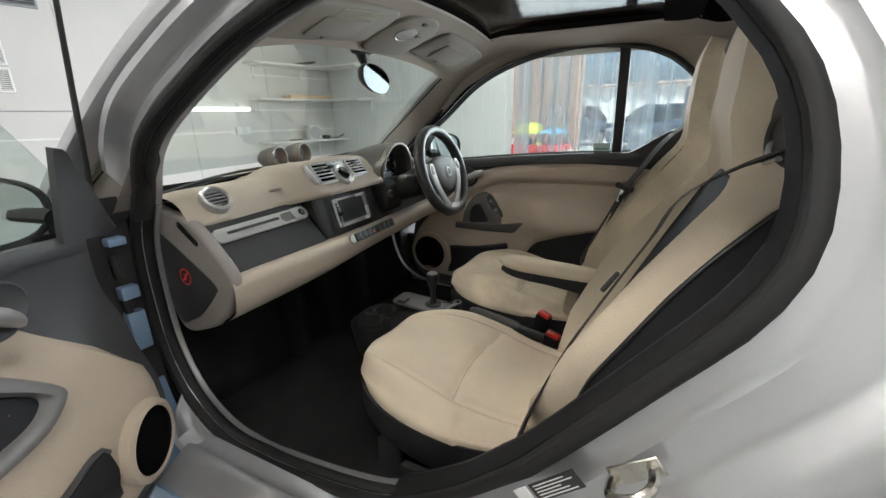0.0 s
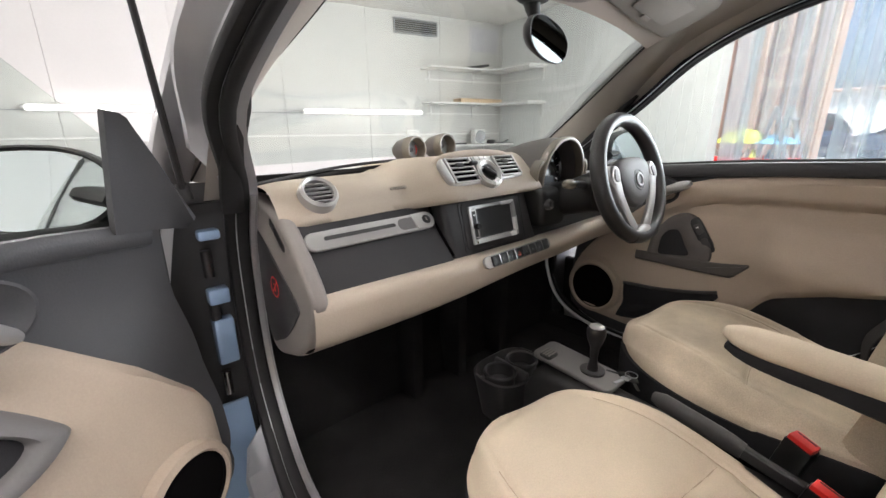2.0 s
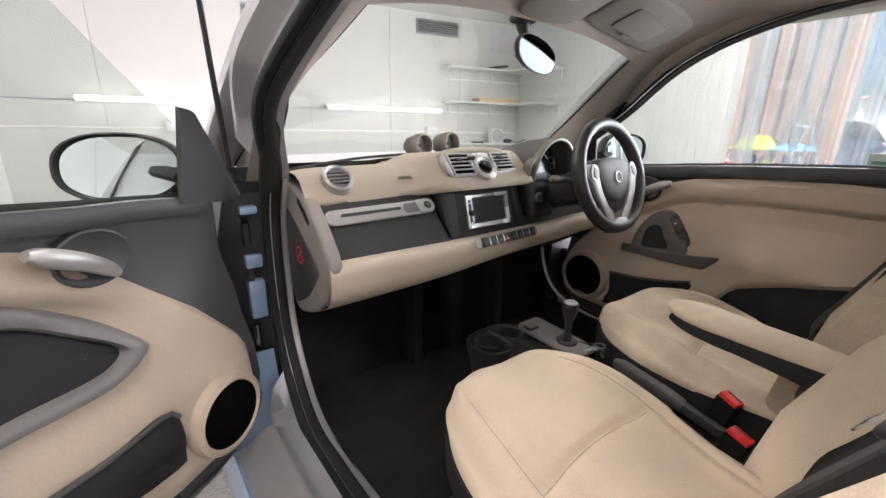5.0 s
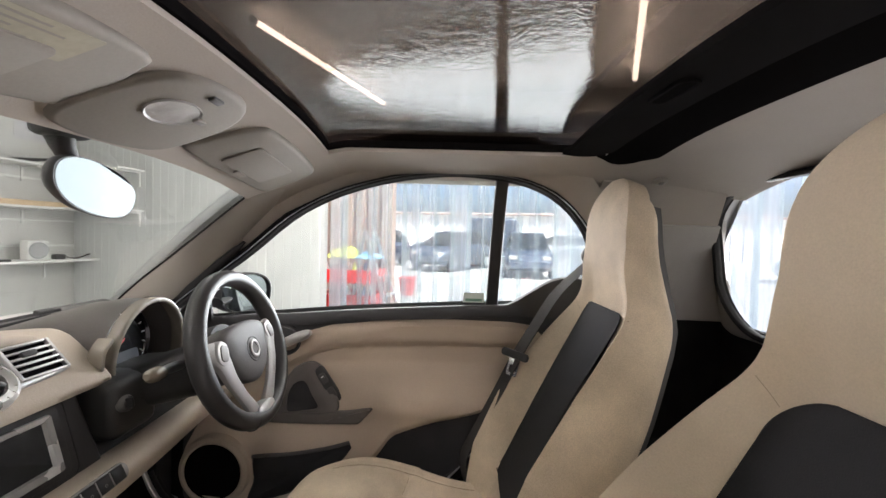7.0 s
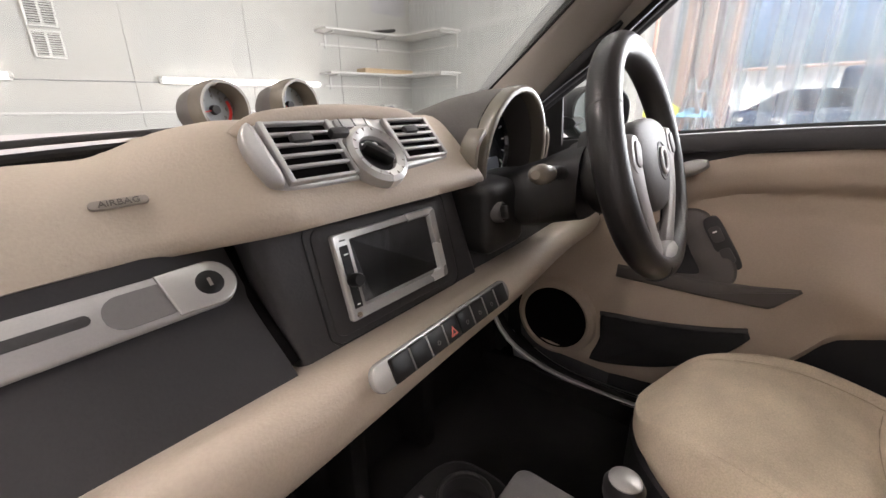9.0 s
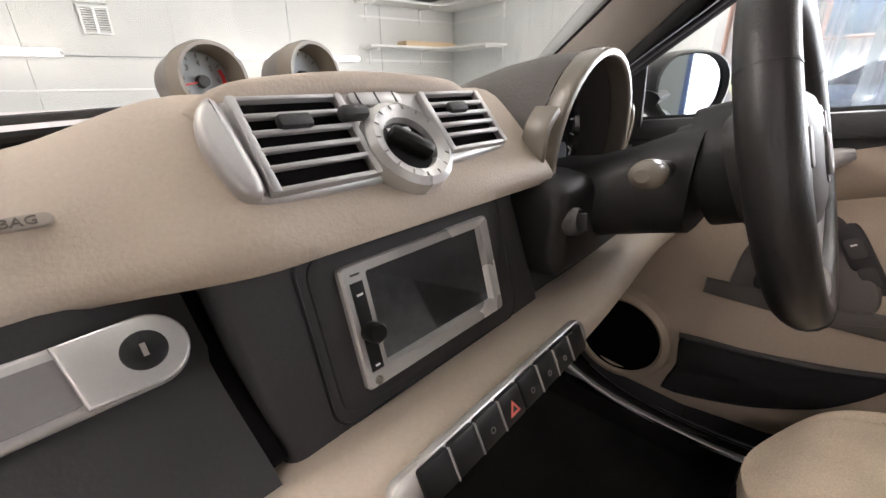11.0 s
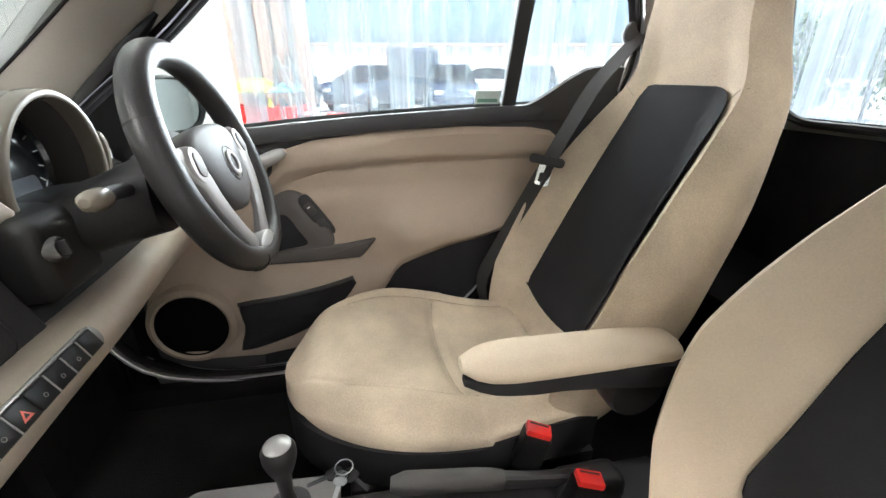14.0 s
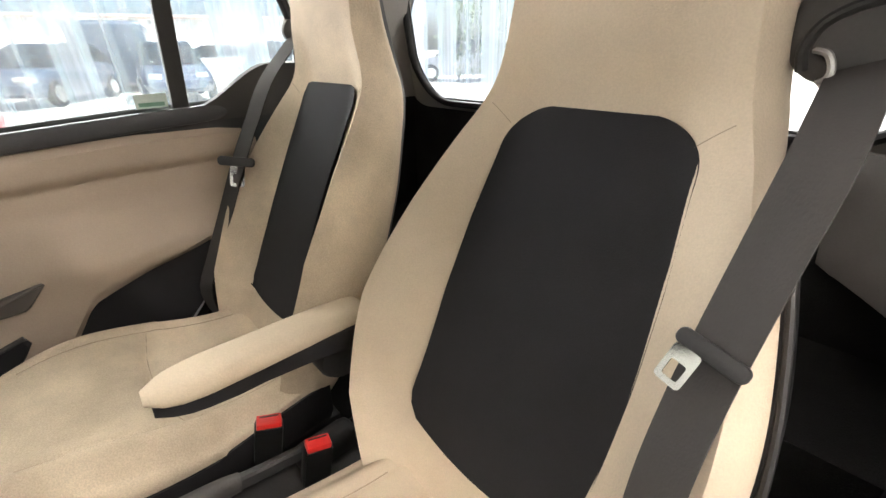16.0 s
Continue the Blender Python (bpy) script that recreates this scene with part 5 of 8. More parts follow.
    # raised dark corner under the quarter pane
    def corner(u, v):
        L = mix(bar_L + 0.012, bar_L + 0.285, u)
        top = 1.004 + 0.098 * smooth(u, 0.0, 0.75)
        return at(-gx(mix(0.985, top, v)) + 0.010, L, mix(0.975, top, v))
    part("corner_trim", sheet(corner, 20, 5, 0.014), DARK_GREY, d, "dark plastic window corner trim")
    # mirror sail and outside mirror
    def sail_f(u, v):
        L = mix(0.0, 0.10, u) if sgn > 0 else mix(0.0, 0.135, u)
        return at(0.014 - gx(1.0 + 0.1 * v), L, mix(0.925 + 0.1 * L, line(L, [(0.0, 0.94), (0.05, 1.03), (0.104, 1.118), (0.14, 1.125)]), v))
    part("mirror_sail", sheet(sail_f, 12, 6, 0.012), DOOR_DARK, d, "dark mirror sail")
    mw, mh = (0.098, 0.070) if sgn > 0 else (0.118, 0.072)
    mm = Matrix.Translation(at(-0.100 if sgn > 0 else -0.115, 0.125, 1.008 if sgn > 0 else 0.998)) @ Matrix.Rotation(radians(-30 if sgn > 0 else 34), 4, "Z") @ Matrix.Rotation(radians(0 if sgn > 0 else -12), 4, "X")
    house = part("mirror_housing", moved(loft([[Vector((a * k * mw, y, b * k * mh)) for a, b in ring2(1, 1, 28, 2.4)] for k, y in ((0.35, 0.075), (0.75, 0.06), (0.97, 0.02), (1.0, -0.02), (0.97, -0.034), (0.92, -0.036), (0.90, -0.020))]), mm), BLACK_PLASTIC, d, "black outside mirror")
    part("mirror_glass", moved(loft([[Vector((a * mw * 0.895, -0.0215, b * mh * 0.89)) for a, b in ring2(1, 1, 28, 2.4)], [Vector((a * mw * 0.88, -0.024, b * mh * 0.87)) for a, b in ring2(1, 1, 28, 2.4)]]), mm), OUT_MIRROR if sgn < 0 else MIRROR, house, "mirror glass")
    part("mirror_arm", sweep([at(-0.0, 0.09, 0.985), at(-0.03, 0.092, 0.99), at(-0.06, 0.094, 0.995)], ring2(0.03, 0.016, 10)), BLACK_PLASTIC, house)
    # speaker
    sL, sz, rs = (0.152, 0.502, 1.0) if sgn > 0 else (0.170, 0.480, 0.88)
    sp = flat(sL, sz, 0.006 if sgn > 0 else 0.015) @ Matrix.Diagonal((rs, rs, 1, 1))
    part("speaker_ring", lathe([(0.083, -0.02), (0.084, 0.010), (0.090, 0.014), (0.102, 0.008), (0.108, -0.015)], 40, sp), DOOR_BEIGE, d, "beige speaker surround")
    s = part("speaker", lathe([(0.0, 0.004), (0.045, 0.006), (0.07, 0.005), (0.081, 0.004), (0.0835, 0.010), (0.0855, 0.004), (0.0855, -0.02), (0.0, -0.02)], 40, sp), BLIND, d, "round black speaker grille")
    # pocket with a net
    pz = 0.0 if sgn > 0 else -0.028
    pk = [(0.264, 0.548), (0.30, 0.546), (0.37, 0.552), (0.47, 0.568), (0.548, 0.588), (0.556, 0.574), (0.505, 0.512), (0.43, 0.458), (0.34, 0.428), (0.262, 0.414), (0.252, 0.424), (0.268, 0.48)] if sgn > 0 else [(x, z + pz) for x, z in [(0.275, 0.575), (0.30, 0.592), (0.40, 0.583), (0.545, 0.592), (0.56, 0.582), (0.50, 0.525), (0.40, 0.483), (0.29, 0.472), (0.272, 0.49)]]
    pc = spline([(p[0], p[1], 0) for p in pk], 36, True)
    def pocket_ring(k, dt):
        cx, cz = 0.40, 0.505 if sgn > 0 else 0.507
        return [at(door_t(p.x, p.y) + dt, cx + (p.x - cx) * k, cz + (p.y - cz) * k) for p in pc]
    part("pocket", loft([pocket_ring(1.0, -0.012), pocket_ring(1.0, 0.012), pocket_ring(0.96, 0.018), pocket_ring(0.90, 0.015), pocket_ring(0.5, 0.022), pocket_ring(0.2, 0.022)], True, True), BLACK_MESH, d, "dark net door pocket")
    part("pocket_rim", sweep([at(door_t(p.x, p.y) + 0.012, p.x, p.y) for p in spline([(x, z, 0) for x, z in (((0.262, 0.544), (0.30, 0.548), (0.37, 0.553), (0.47, 0.570), (0.550, 0.590)) if sgn > 0 else ((0.275, 0.547), (0.30, 0.566), (0.40, 0.557), (0.555, 0.566)))], 16)], ring2(0.006, 0.006, 8), up=(1, 0, 0)), DARK_GREY, d)
    # grip frame: a rounded triangle round a shallow recess whose shade is painted black
    if sgn < 0:
        go = [(0.53, 0.857), (0.45, 0.848), (0.35, 0.785), (0.287, 0.72), (0.282, 0.692), (0.358, 0.659), (0.50, 0.662), (0.595, 0.664), (0.614, 0.700), (0.577, 0.773)]
        gi = [(0.502, 0.812), (0.440, 0.803), (0.372, 0.756), (0.332, 0.725), (0.330, 0.705), (0.370, 0.690), (0.46, 0.692), (0.545, 0.695), (0.557, 0.720), (0.528, 0.770)]
    else:
        go = [(0.318, 0.70), (0.330, 0.750), (0.360, 0.793), (0.405, 0.813), (0.440, 0.803), (0.474, 0.763), (0.508, 0.708), (0.500, 0.668), (0.42, 0.655), (0.325, 0.650)]
        gi = [(0.350, 0.70), (0.353, 0.727), (0.366, 0.748), (0.390, 0.755), (0.406, 0.744), (0.424, 0.716), (0.442, 0.688), (0.434, 0.679), (0.40, 0.674), (0.355, 0.670)]
    grip_mat = CONSOLE_GREY if sgn < 0 else GRIP_TAUPE
    o3, i3 = ([(x, z, 0) for x, z in g] for g in (go, gi))
    def between(k, dt):
        """Ring between the outer (0) and inner (1) outline; each pair of corners stays paired."""
        pts = [Vector(a).lerp(Vector(b), k) for a, b in zip(o3, i3)]
        n = len(pts)
        out = []
        for i in range(n):
            a, b, c, e = (pts[(i + q) % n] for q in (-1, 0, 1, 2))
            for q in range(6):
                f = q / 6
                p = 0.5 * ((2 * b) + (c - a) * f + (2 * a - 5 * b + 4 * c - e) * f * f + (3 * b - a - 3 * c + e) * f**3)
                out.append(at(door_t(p.x, p.y) + dt, p.x, p.y))
        return out
    rise = 0.030 if sgn < 0 else 0.018
    steps = ((-0.04, -0.2), (0.08, 0.55), (0.28, 0.92), (0.55, 1.0), (0.80, 0.92), (0.96, 0.6), (1.0, -0.13)) if sgn < 0 else ((-0.03, -0.3), (0.02, 0.6), (0.07, 0.92), (0.14, 1.0), (0.55, 1.0), (0.62, 0.93), (0.82, 0.80), (0.97, 0.66), (1.0, 0.3))
    part("grip", loft([between(k, rise * h) for k, h in steps], True, False), grip_mat, d, "grey plastic grip frame")
    part("grip_recess", loft([between(0.92, 0.010), between(1.3, 0.009), between(1.7, 0.009)], True, True), BLACK_MESH, d, "shallow grip recess with its shade painted black")
    if sgn < 0:
        part("window_switch", moved(lathe([(0.0, 0.008), (0.022, 0.006), (0.029, 0.001), (0.030, -0.01), (0.0, -0.01)], 24), flat(0.548, 0.826, 0.010) @ Matrix.Diagonal((1.15, 0.9, 1, 1))), BLACK_PLASTIC, d, "black window switch pod")
    else:
        shelf = [(L - 0.45, z - 0.66) for L, z in ((0.28, 0.634), (0.28, 0.664), (0.45, 0.668), (0.54, 0.676), (0.612, 0.690), (0.617, 0.684), (0.582, 0.645), (0.572, 0.638), (0.45, 0.634))]
        part("armrest_shelf", moved(slab(shelf, 0.040, 0.006, 3), plate(at(door_t(0.45, 0.66) - 0.016, 0.45, 0.66), (-0.02, -1, 0), (0.10, 0, 1))), grip_mat, d, "taupe armrest shelf")
        sw_m = flat(0.473, 0.752, 0.010) @ Matrix.Rotation(radians(33), 4, "Z")
        sw = part("switch_plate", moved(slab([(p.x, p.y) for p in spline([(-0.017, -0.056, 0), (-0.017, 0.0, 0), (-0.014, 0.052, 0), (0.0, 0.062, 0), (0.015, 0.055, 0), (0.017, 0.0, 0), (0.015, -0.056, 0), (0.0, -0.062, 0)], 40, True)], 0.014, 0.004), sw_m), BLACK_PLASTIC, d, "black window switch plate")
        for k in (-0.026, 0.024):
            part("switch", moved(slab(rrect(0.021, 0.034, 0.006), 0.005, 0.002), sw_m @ Matrix.Translation((0, k, 0.0125))), DARK_GREY, sw)
        part("switch_mark", moved(box(-0.004, 0.004, -0.0015, 0.0015, 0, 0.0004), sw_m @ Matrix.Translation((0, 0.03, 0.0176))), WHITE_MARK, sw)
    # release lever in its bowl
    part("lever_bowl", moved(lathe([(0.0, -0.004), (0.03, -0.004), (0.046, 0.006), (0.05, 0.004), (0.05, -0.02), (0.0, -0.02)], 28), flat(0.322, 0.880, 0.012) @ Matrix.Diagonal((1.25, 0.95, 1, 1))), DOOR_DARK, d, "dark lever bowl")
    part("release_lever", sweep(spline([at(door_t(0.3, 0.86) + 0.020, 0.292, 0.846), at(door_t(0.35, 0.88) + 0.034, 0.35, 0.884), at(door_t(0.42, 0.9) + 0.032, 0.422, 0.916)], 14), ring2(0.015, 0.020, 14, 2.4), up=(1, 0, 0), scale=[0.5, 0.72, 0.82, 0.88, 0.92, 0.95, 0.98, 1, 1.02, 1.04, 1.04, 1.0, 0.86, 0.5]), SILVER, d, "silver release lever")
    return d


car_door(1, Matrix.Translation((0.70, HINGE_Y, 0)), "driver_door", "closed driver door with beige and dark lining")
car_door(-1, Matrix.Translation((-0.698, 1.045, -0.008)) @ Matrix.Rotation(radians(-54.5), 4, "Z"), "passenger_door", "wide open passenger door with beige and dark lining")

# ---- seats ----
BACK = [(0.46, 0.115), (0.55, 0.075), (0.65, 0.025), (0.80, -0.045), (0.95, -0.118), (1.05, -0.168), (1.12, -0.178), (1.20, -0.174), (1.28, -0.176), (1.33, -0.188), (1.37, -0.208)]
HALF = [(0.46, 0.185), (0.52, 0.213), (0.60, 0.231), (0.72, 0.234), (0.85, 0.216), (0.95, 0.198), (1.05, 0.168), (1.12, 0.142), (1.20, 0.132), (1.28, 0.125), (1.33, 0.108), (1.36, 0.080), (1.372, 0.04)]
HALF_WIDE = [(0.46, 0.155), (0.52, 0.190), (0.60, 0.240), (0.66, 0.263), (0.72, 0.277), (0.80, 0.272), (0.88, 0.252), (0.98, 0.219), (1.075, 0.180), (1.12, 0.158), (1.20, 0.143), (1.28, 0.134), (1.33, 0.124), (1.36, 0.090), (1.372, 0.04)]


def soft_line(z, table, r=0.035):
    """The table's value at z with its corners rounded."""
    return sum(line(z + r * k, table) for k in (-1, -0.6, -0.2, 0.2, 0.6, 1)) / 6


def half_at(z, table):
    """Half the backrest's width; the headrest closes in a round arch."""
    z0, rise = (1.22, 0.139) if table is HALF else (1.19, 0.172)
    if z < z0:
        return soft_line(z, table[:-3])
    return max(0.012, soft_line(z0, table[:-3]) * max(0.0, 1 - ((z - z0) / rise) ** 2.6) ** 0.45)




def back_frame(z):
    """The middle of the backrest's face at height z, and its forward normal."""
    y = soft_line(z, BACK, 0.03)
    d = (line(z + 0.03, BACK) - line(z - 0.03, BACK)) / 0.06
    n = Vector((0, 1, -d)).normalized()
    return Vector((0, y, z)), n


def back_point(x, z, dt=0.0, half=HALF):
    """A point of the backrest's padded face, dt metres proud of it."""
    p, n = back_frame(z)
    w = half_at(z, half)
    k = abs(x) / w
    wing = line(z, [(0.46, 0.03), (0.6, 0.075), (0.75, 0.08), (0.9, 0.058), (1.0, 0.036), (1.1, 0.012), (1.2, 0.0), (1.4, -0.004)])
    puff = wing * smooth(k, 0.50, 0.96) - 0.040 * smooth(k, 0.88, 1.0) ** 2
    return p + Vector((x, 0, 0)) + n * (puff + dt)


SEAM = mat("seam_thread", (0.40, 0.32, 0.235), 0.9, bump=0)


def car_seat(m, label, worn):
    half, dx = (HALF, Vector((0, 0, 0))) if worn else (HALF_WIDE, Vector((0.028, 0, 0)))
    cloth = WORN_CLOTH if worn else BEIGE_CLOTH
    def lean(z):
        """The backrest's shift at height z: the headrest stands forward of the shoulders."""
        k = smooth(z, 1.04, 1.17)
        return Vector((mix(dx.x, 0.0 if worn else 0.010, k), (0.020 if worn else 0.036) * k, 0))
    s = thing("bucket_seat", label, "seat", m, "front seats")
    slim = 0.70 if worn else 1.0
    zs = [0.46 + 0.01 * k for k in range(0, 83)] + [1.28 + 0.0755 * math.sin(math.pi * k / 48) for k in range(1, 25)]
    rings = []
    for z in zs:
        w = half_at(z, half)
        p, n = back_frame(z)
        p = p + lean(z)
        thick = soft_line(z, [(0.46, 0.12), (0.7, 0.15), (0.9, 0.145), (1.1, 0.11), (1.28, 0.095), (1.325, 0.07), (1.357, 0.03)], 0.02) * slim
        ring = [back_point(w * k, z, 0, half) + lean(z) for k in [-1 + 2 * j / 40 for j in range(41)]]
        ring += [p + Vector((w * k, 0, 0)) - n * t for k, t in ((1.0, thick * 0.45), (0.985, thick * 0.72), (0.93, thick * 0.9), (0.8, thick), (0.5, thick * 1.1), (0, thick * 1.12), (-0.5, thick * 1.1), (-0.8, thick), (-0.93, thick * 0.9), (-0.985, thick * 0.72), (-1.0, thick * 0.45))]
        rings.append(ring)
    part("backrest", loft(rings), cloth, s, "beige cloth backrest with a built-in headrest")
    shift = Vector((0.010 if worn else 0.0216, 0, 0))
    # dark mesh insert, five-sided with round shoulders
    def insert_edge(z):
        return (1.05 if worn else 1.0) * soft_line(z, [(0.598, 0.118), (0.612, 0.138), (0.632, 0.147), (0.80, 0.148), (0.90, 0.142), (1.0, 0.130)], 0.010) - 0.075 * (1 - math.sqrt(max(0.0, 1 - (max(0.0, z - 1.0) / 0.0621) ** 2)))
    def inner(z):
        return 1 + (0.15 * smooth(z, 0.65, 0.85) if worn else 0)
    def insert(u, v):
        z = 0.602 + 0.460 * (1 - (1 - v) ** 1.9)
        e = insert_edge(z)
        x = mix(-e * inner(z), e, u)
        z -= 0.014 * (1 - smooth(v, 0.0, 0.10)) * (1 - (2 * u - 1) ** 2)
        rim = min(1, 4 * min(u, 1 - u)) if e > 0.01 else 0
        rim = min(rim, smooth(1 - v, 0, 0.03), smooth(v, 0, 0.06))
        return back_point(x, z, 0.0025 + 0.004 * rim, half) + shift + lean(z) - dx
    part("mesh_insert", sheet(insert, 28, 64, 0.002), BLACK_MESH, s, "black mesh fabric insert")
    edge = [back_point(insert_edge(z), z, 0.002, half) + shift + lean(z) - dx for z in [0.602 + 0.459 * (1 - (1 - k / 50) ** 1.9) for k in range(51)]]
    edge += [back_point(-insert_edge(z) * inner(z), z, 0.002, half) + shift + lean(z) - dx for z in [0.602 + 0.459 * (1 - (k / 50) ** 1.9) for k in range(51)]]
    edge += [back_point(mix(-1, 1, k / 10) * insert_edge(0.602), 0.602 - 0.014 * (1 - (2 * k / 10 - 1) ** 2), 0.002, half) + shift for k in range(1, 10)]
    part("insert_piping", sweep(edge, ring2(0.0012, 0.0012, 6), True, up=(0, 1, 0)), BLACK_MESH, s)
    for sgn in (-1, 1):
        part("shoulder_seam", sweep([back_point(sgn * x, 1.034 + 0.75 * (x - 0.122), 0.0002, half) + lean(1.034 + 0.75 * (x - 0.122)) for x in (0.122, 0.130, 0.138, 0.146, 0.154)], ring2(0.0006, 0.0006, 5), up=(0, 1, 0)), SEAM, s)
        if sgn > 0 or worn:
            continue
        # black net on the door side of the shell
        def net(u, v):
            z = mix(0.60, 1.06, u)
            p, n = back_frame(z)
            w = half_at(z, half)
            e = max(0.02, 1 - abs(2 * u - 1) ** 3.2) ** 0.5
            lead = line(z, [(0.46, 0.0), (0.6, 0.022), (0.75, 0.026), (0.9, 0.006), (1.0, -0.012), (1.1, -0.030)])
            rear = -0.8 * soft_line(z, [(0.46, 0.12), (0.7, 0.15), (0.9, 0.145), (1.1, 0.11)], 0.02)
            mid, span = (lead + rear) / 2, (lead - rear) / 2
            return p + dx + Vector((sgn * (w + 0.010 - 0.005 * abs(2 * v - 1) ** 4 * e), 0, 0)) + n * (mid - (2 * v - 1) * span * e)
        part("side_net", sheet(net, 48, 12, 0.008), BLACK_MESH, s, "black side net of the seat shell")
        rim_line = [Vector(net(k / 30, 0)) for k in range(31)] + [Vector(net(1 - k / 30, 1)) for k in range(31)]
        part("net_piping", sweep([p - Vector((0.002, 0, 0)) for p in rim_line], ring2(0.004, 0.004, 8), True, up=(1, 0, 0)), LEATHER, s, "glossy black piping")
    back = []
    for z in [0.40 + 0.03 * k for k in range(31)]:
        zz = min(1.31, max(0.46, z))
        p, n = back_frame(zz)
        p = p + lean(zz) + Vector((0, (0.46 - z) * 0.4 if z < 0.46 else 0, z - zz))
        w = min(line(zz, half), half_at(zz, half)) * 0.92
        t = line(zz, [(0.46, 0.12), (0.7, 0.15), (0.9, 0.145), (1.1, 0.11), (1.3, 0.09), (1.36, 0.05)]) * slim
        back.append([p + Vector((w * k, 0, 0)) - n * (t + e) for k, e in ((-1, -0.02), (-0.9, 0.012), (-0.4, 0.03), (0.4, 0.03), (0.9, 0.012), (1, -0.02))] + [p + Vector((w * k, 0, 0)) - n * (t - 0.025) for k in (0.9, -0.9)])
    part("back_shell", loft(back), DARK_GREY, s, "dark plastic seat back shell")
    # cushion
    front = 0.618 if worn else 0.634
    def outline_w(v):          # half width from the rear (0) to the front (1)
        if v < 0.36:
            return 0.205 + 0.035 * smooth(v, 0.0, 0.5)
        return max(0.02, 0.24 * (1 - ((v - 0.36) / 0.64) ** 2.3) ** 0.49)
    def top_z(x, v, w):
        k = abs(x) / max(w, 1e-4)
        z = 0.514 + 0.070 * smooth(v, 0.1, 0.75) - 0.010 * smooth(v, 0.8, 1.0)
        z += 0.020 * smooth(k, 0.5, 0.85) * (1 - smooth(v, 0.55, 0.95)) - 0.06 * smooth(k, 0.74, 1.0) ** 2 - 0.050 * smooth(v, 0.82, 1.0) ** 2
        z -= 0.011 * math.exp(-((v - 0.38 - 0.07 * (1 - k * k)) / 0.018) ** 2) * (1 - smooth(k, 0.66, 0.74))
        z -= 0.009 * math.exp(-((k - 0.72) / 0.032) ** 2) * (1 - smooth(v, 0.7, 0.95))
        d = z - 0.508
        return 0.508 + (d + math.sqrt(d * d + 0.0007)) / 2
    rings = []
    for j in range(97):
        v = 1 - (1 - j / 96) ** 1.35
        w = outline_w(v)
        y = mix(0.055, front, v)
        ring = [Vector((w * k, y, top_z(w * k, v, w))) for k in [-1 + 2 * i / 64 for i in range(65)]]
        ring += [Vector((w * k, y - 0.01, z)) for k, z in ((1.0, 0.509), (0.97, 0.468), (-0.97, 0.468), (-1.0, 0.509))]
        rings.append(ring)
    part("cushion", loft(rings), cloth, s, "beige cloth seat cushion" if not worn else "worn beige cloth seat cushion with darker patches", angle=75)
    skirt = []
    for j in range(33):
        v = 1 - (1 - j / 32) ** 1.35
        w, y = outline_w(v) * 1.005 + 0.002, mix(0.04, front + 0.002, v)
        skirt.append([Vector((w * k, y, z)) for k, z in ((1.0, 0.500), (0.97, 0.42), (0.85, 0.375), (-0.85, 0.375), (-0.97, 0.42), (-1.0, 0.500))])
    part("seat_skirt", loft(skirt), BLACK_MESH, s, "black lower seat skirt")
    part("cushion_seam", sweep([Vector((k * outline_w(v), mix(0.055, front, v), top_z(k * outline_w(v), v, outline_w(v)) + 0.0004)) for k, v in [(q, 0.38 + 0.07 * (1 - q * q)) for q in [-0.70 + 0.07 * j for j in range(21)]]], ring2(0.0009, 0.0009, 5)), SEAM, s)
    for sgn in (-1, 1):
        part("cushion_seam", sweep([Vector((sgn * 0.72 * outline_w(v), mix(0.055, front, v), top_z(0.72 * outline_w(v), v, outline_w(v)) + 0.0006)) for v in [0.1 + 0.04 * k for k in range(18)]], ring2(0.0010, 0.0010, 5)), SEAM, s)
        part("seat_rail", box(sgn * 0.17 - 0.02, sgn * 0.17 + 0.02, 0.02, 0.50, 0.29, 0.385, 0.004), BLACK_PLASTIC, s, "black seat rail")
    part("seat_base", box(-0.19, 0.19, 0.03, 0.45, 0.29, 0.40, 0.02), BLACK_PLASTIC, s)
    return s


seat_p = car_seat(Matrix.Translation((-0.272, -0.035, -0.010)), "beige cloth passenger seat with black mesh insert", False)
seat_d = car_seat(Matrix.Translation((0.345, 0.0, 0)), "worn beige cloth driver seat with folding armrest", True)
# a small valve or lever mark on the passenger seat base
part("adjuster", box(-0.235, -0.215, 0.28, 0.40, 0.36, 0.385, 0.004), BLACK_PLASTIC, seat_p)
# armrest of the driver seat
ax = -0.278
arm_path = spline([(ax + 0.02, -0.02, 0.676), (ax + 0.015, 0.08, 0.687), (ax + 0.005, 0.20, 0.697), (ax, 0.29, 0.703), (ax, 0.325, 0.706)], 18)
part("armrest", sweep([p + Vector((0, 0, 0.006)) for p in arm_path], ring2(0.037, 0.023, 16, 2.6), scale=[0.9] + [1] * 13 + [0.97, 0.9, 0.72, 0.35]), BEIGE_CLOTH, seat_d, "beige cloth folding armrest")
part("armrest_base", sweep([p - Vector((0, 0.006, 0.022)) for p in arm_path], ring2(0.032, 0.022, 12, 3), scale=[1.5, 1.45, 1.4, 1.35, 1.3, 1.25, 1.2, 1.15, 1.1, 1.05, 1, 1, 1, 0.95, 0.9, 0.8, 0.6, 0.3]), BLACK_MESH, seat_d, "black lower face of the armrest")
part("armrest_hinge", lathe([(0.0, -0.03), (0.045, -0.03), (0.05, -0.02), (0.05, 0.02), (0.045, 0.03), (0.0, 0.03)], 24, Matrix.Translation((ax + 0.03, 0.03, 0.61)) @ Matrix.Rotation(radians(90), 4, "Y")), BLACK_PLASTIC, seat_d, "black armrest hinge")


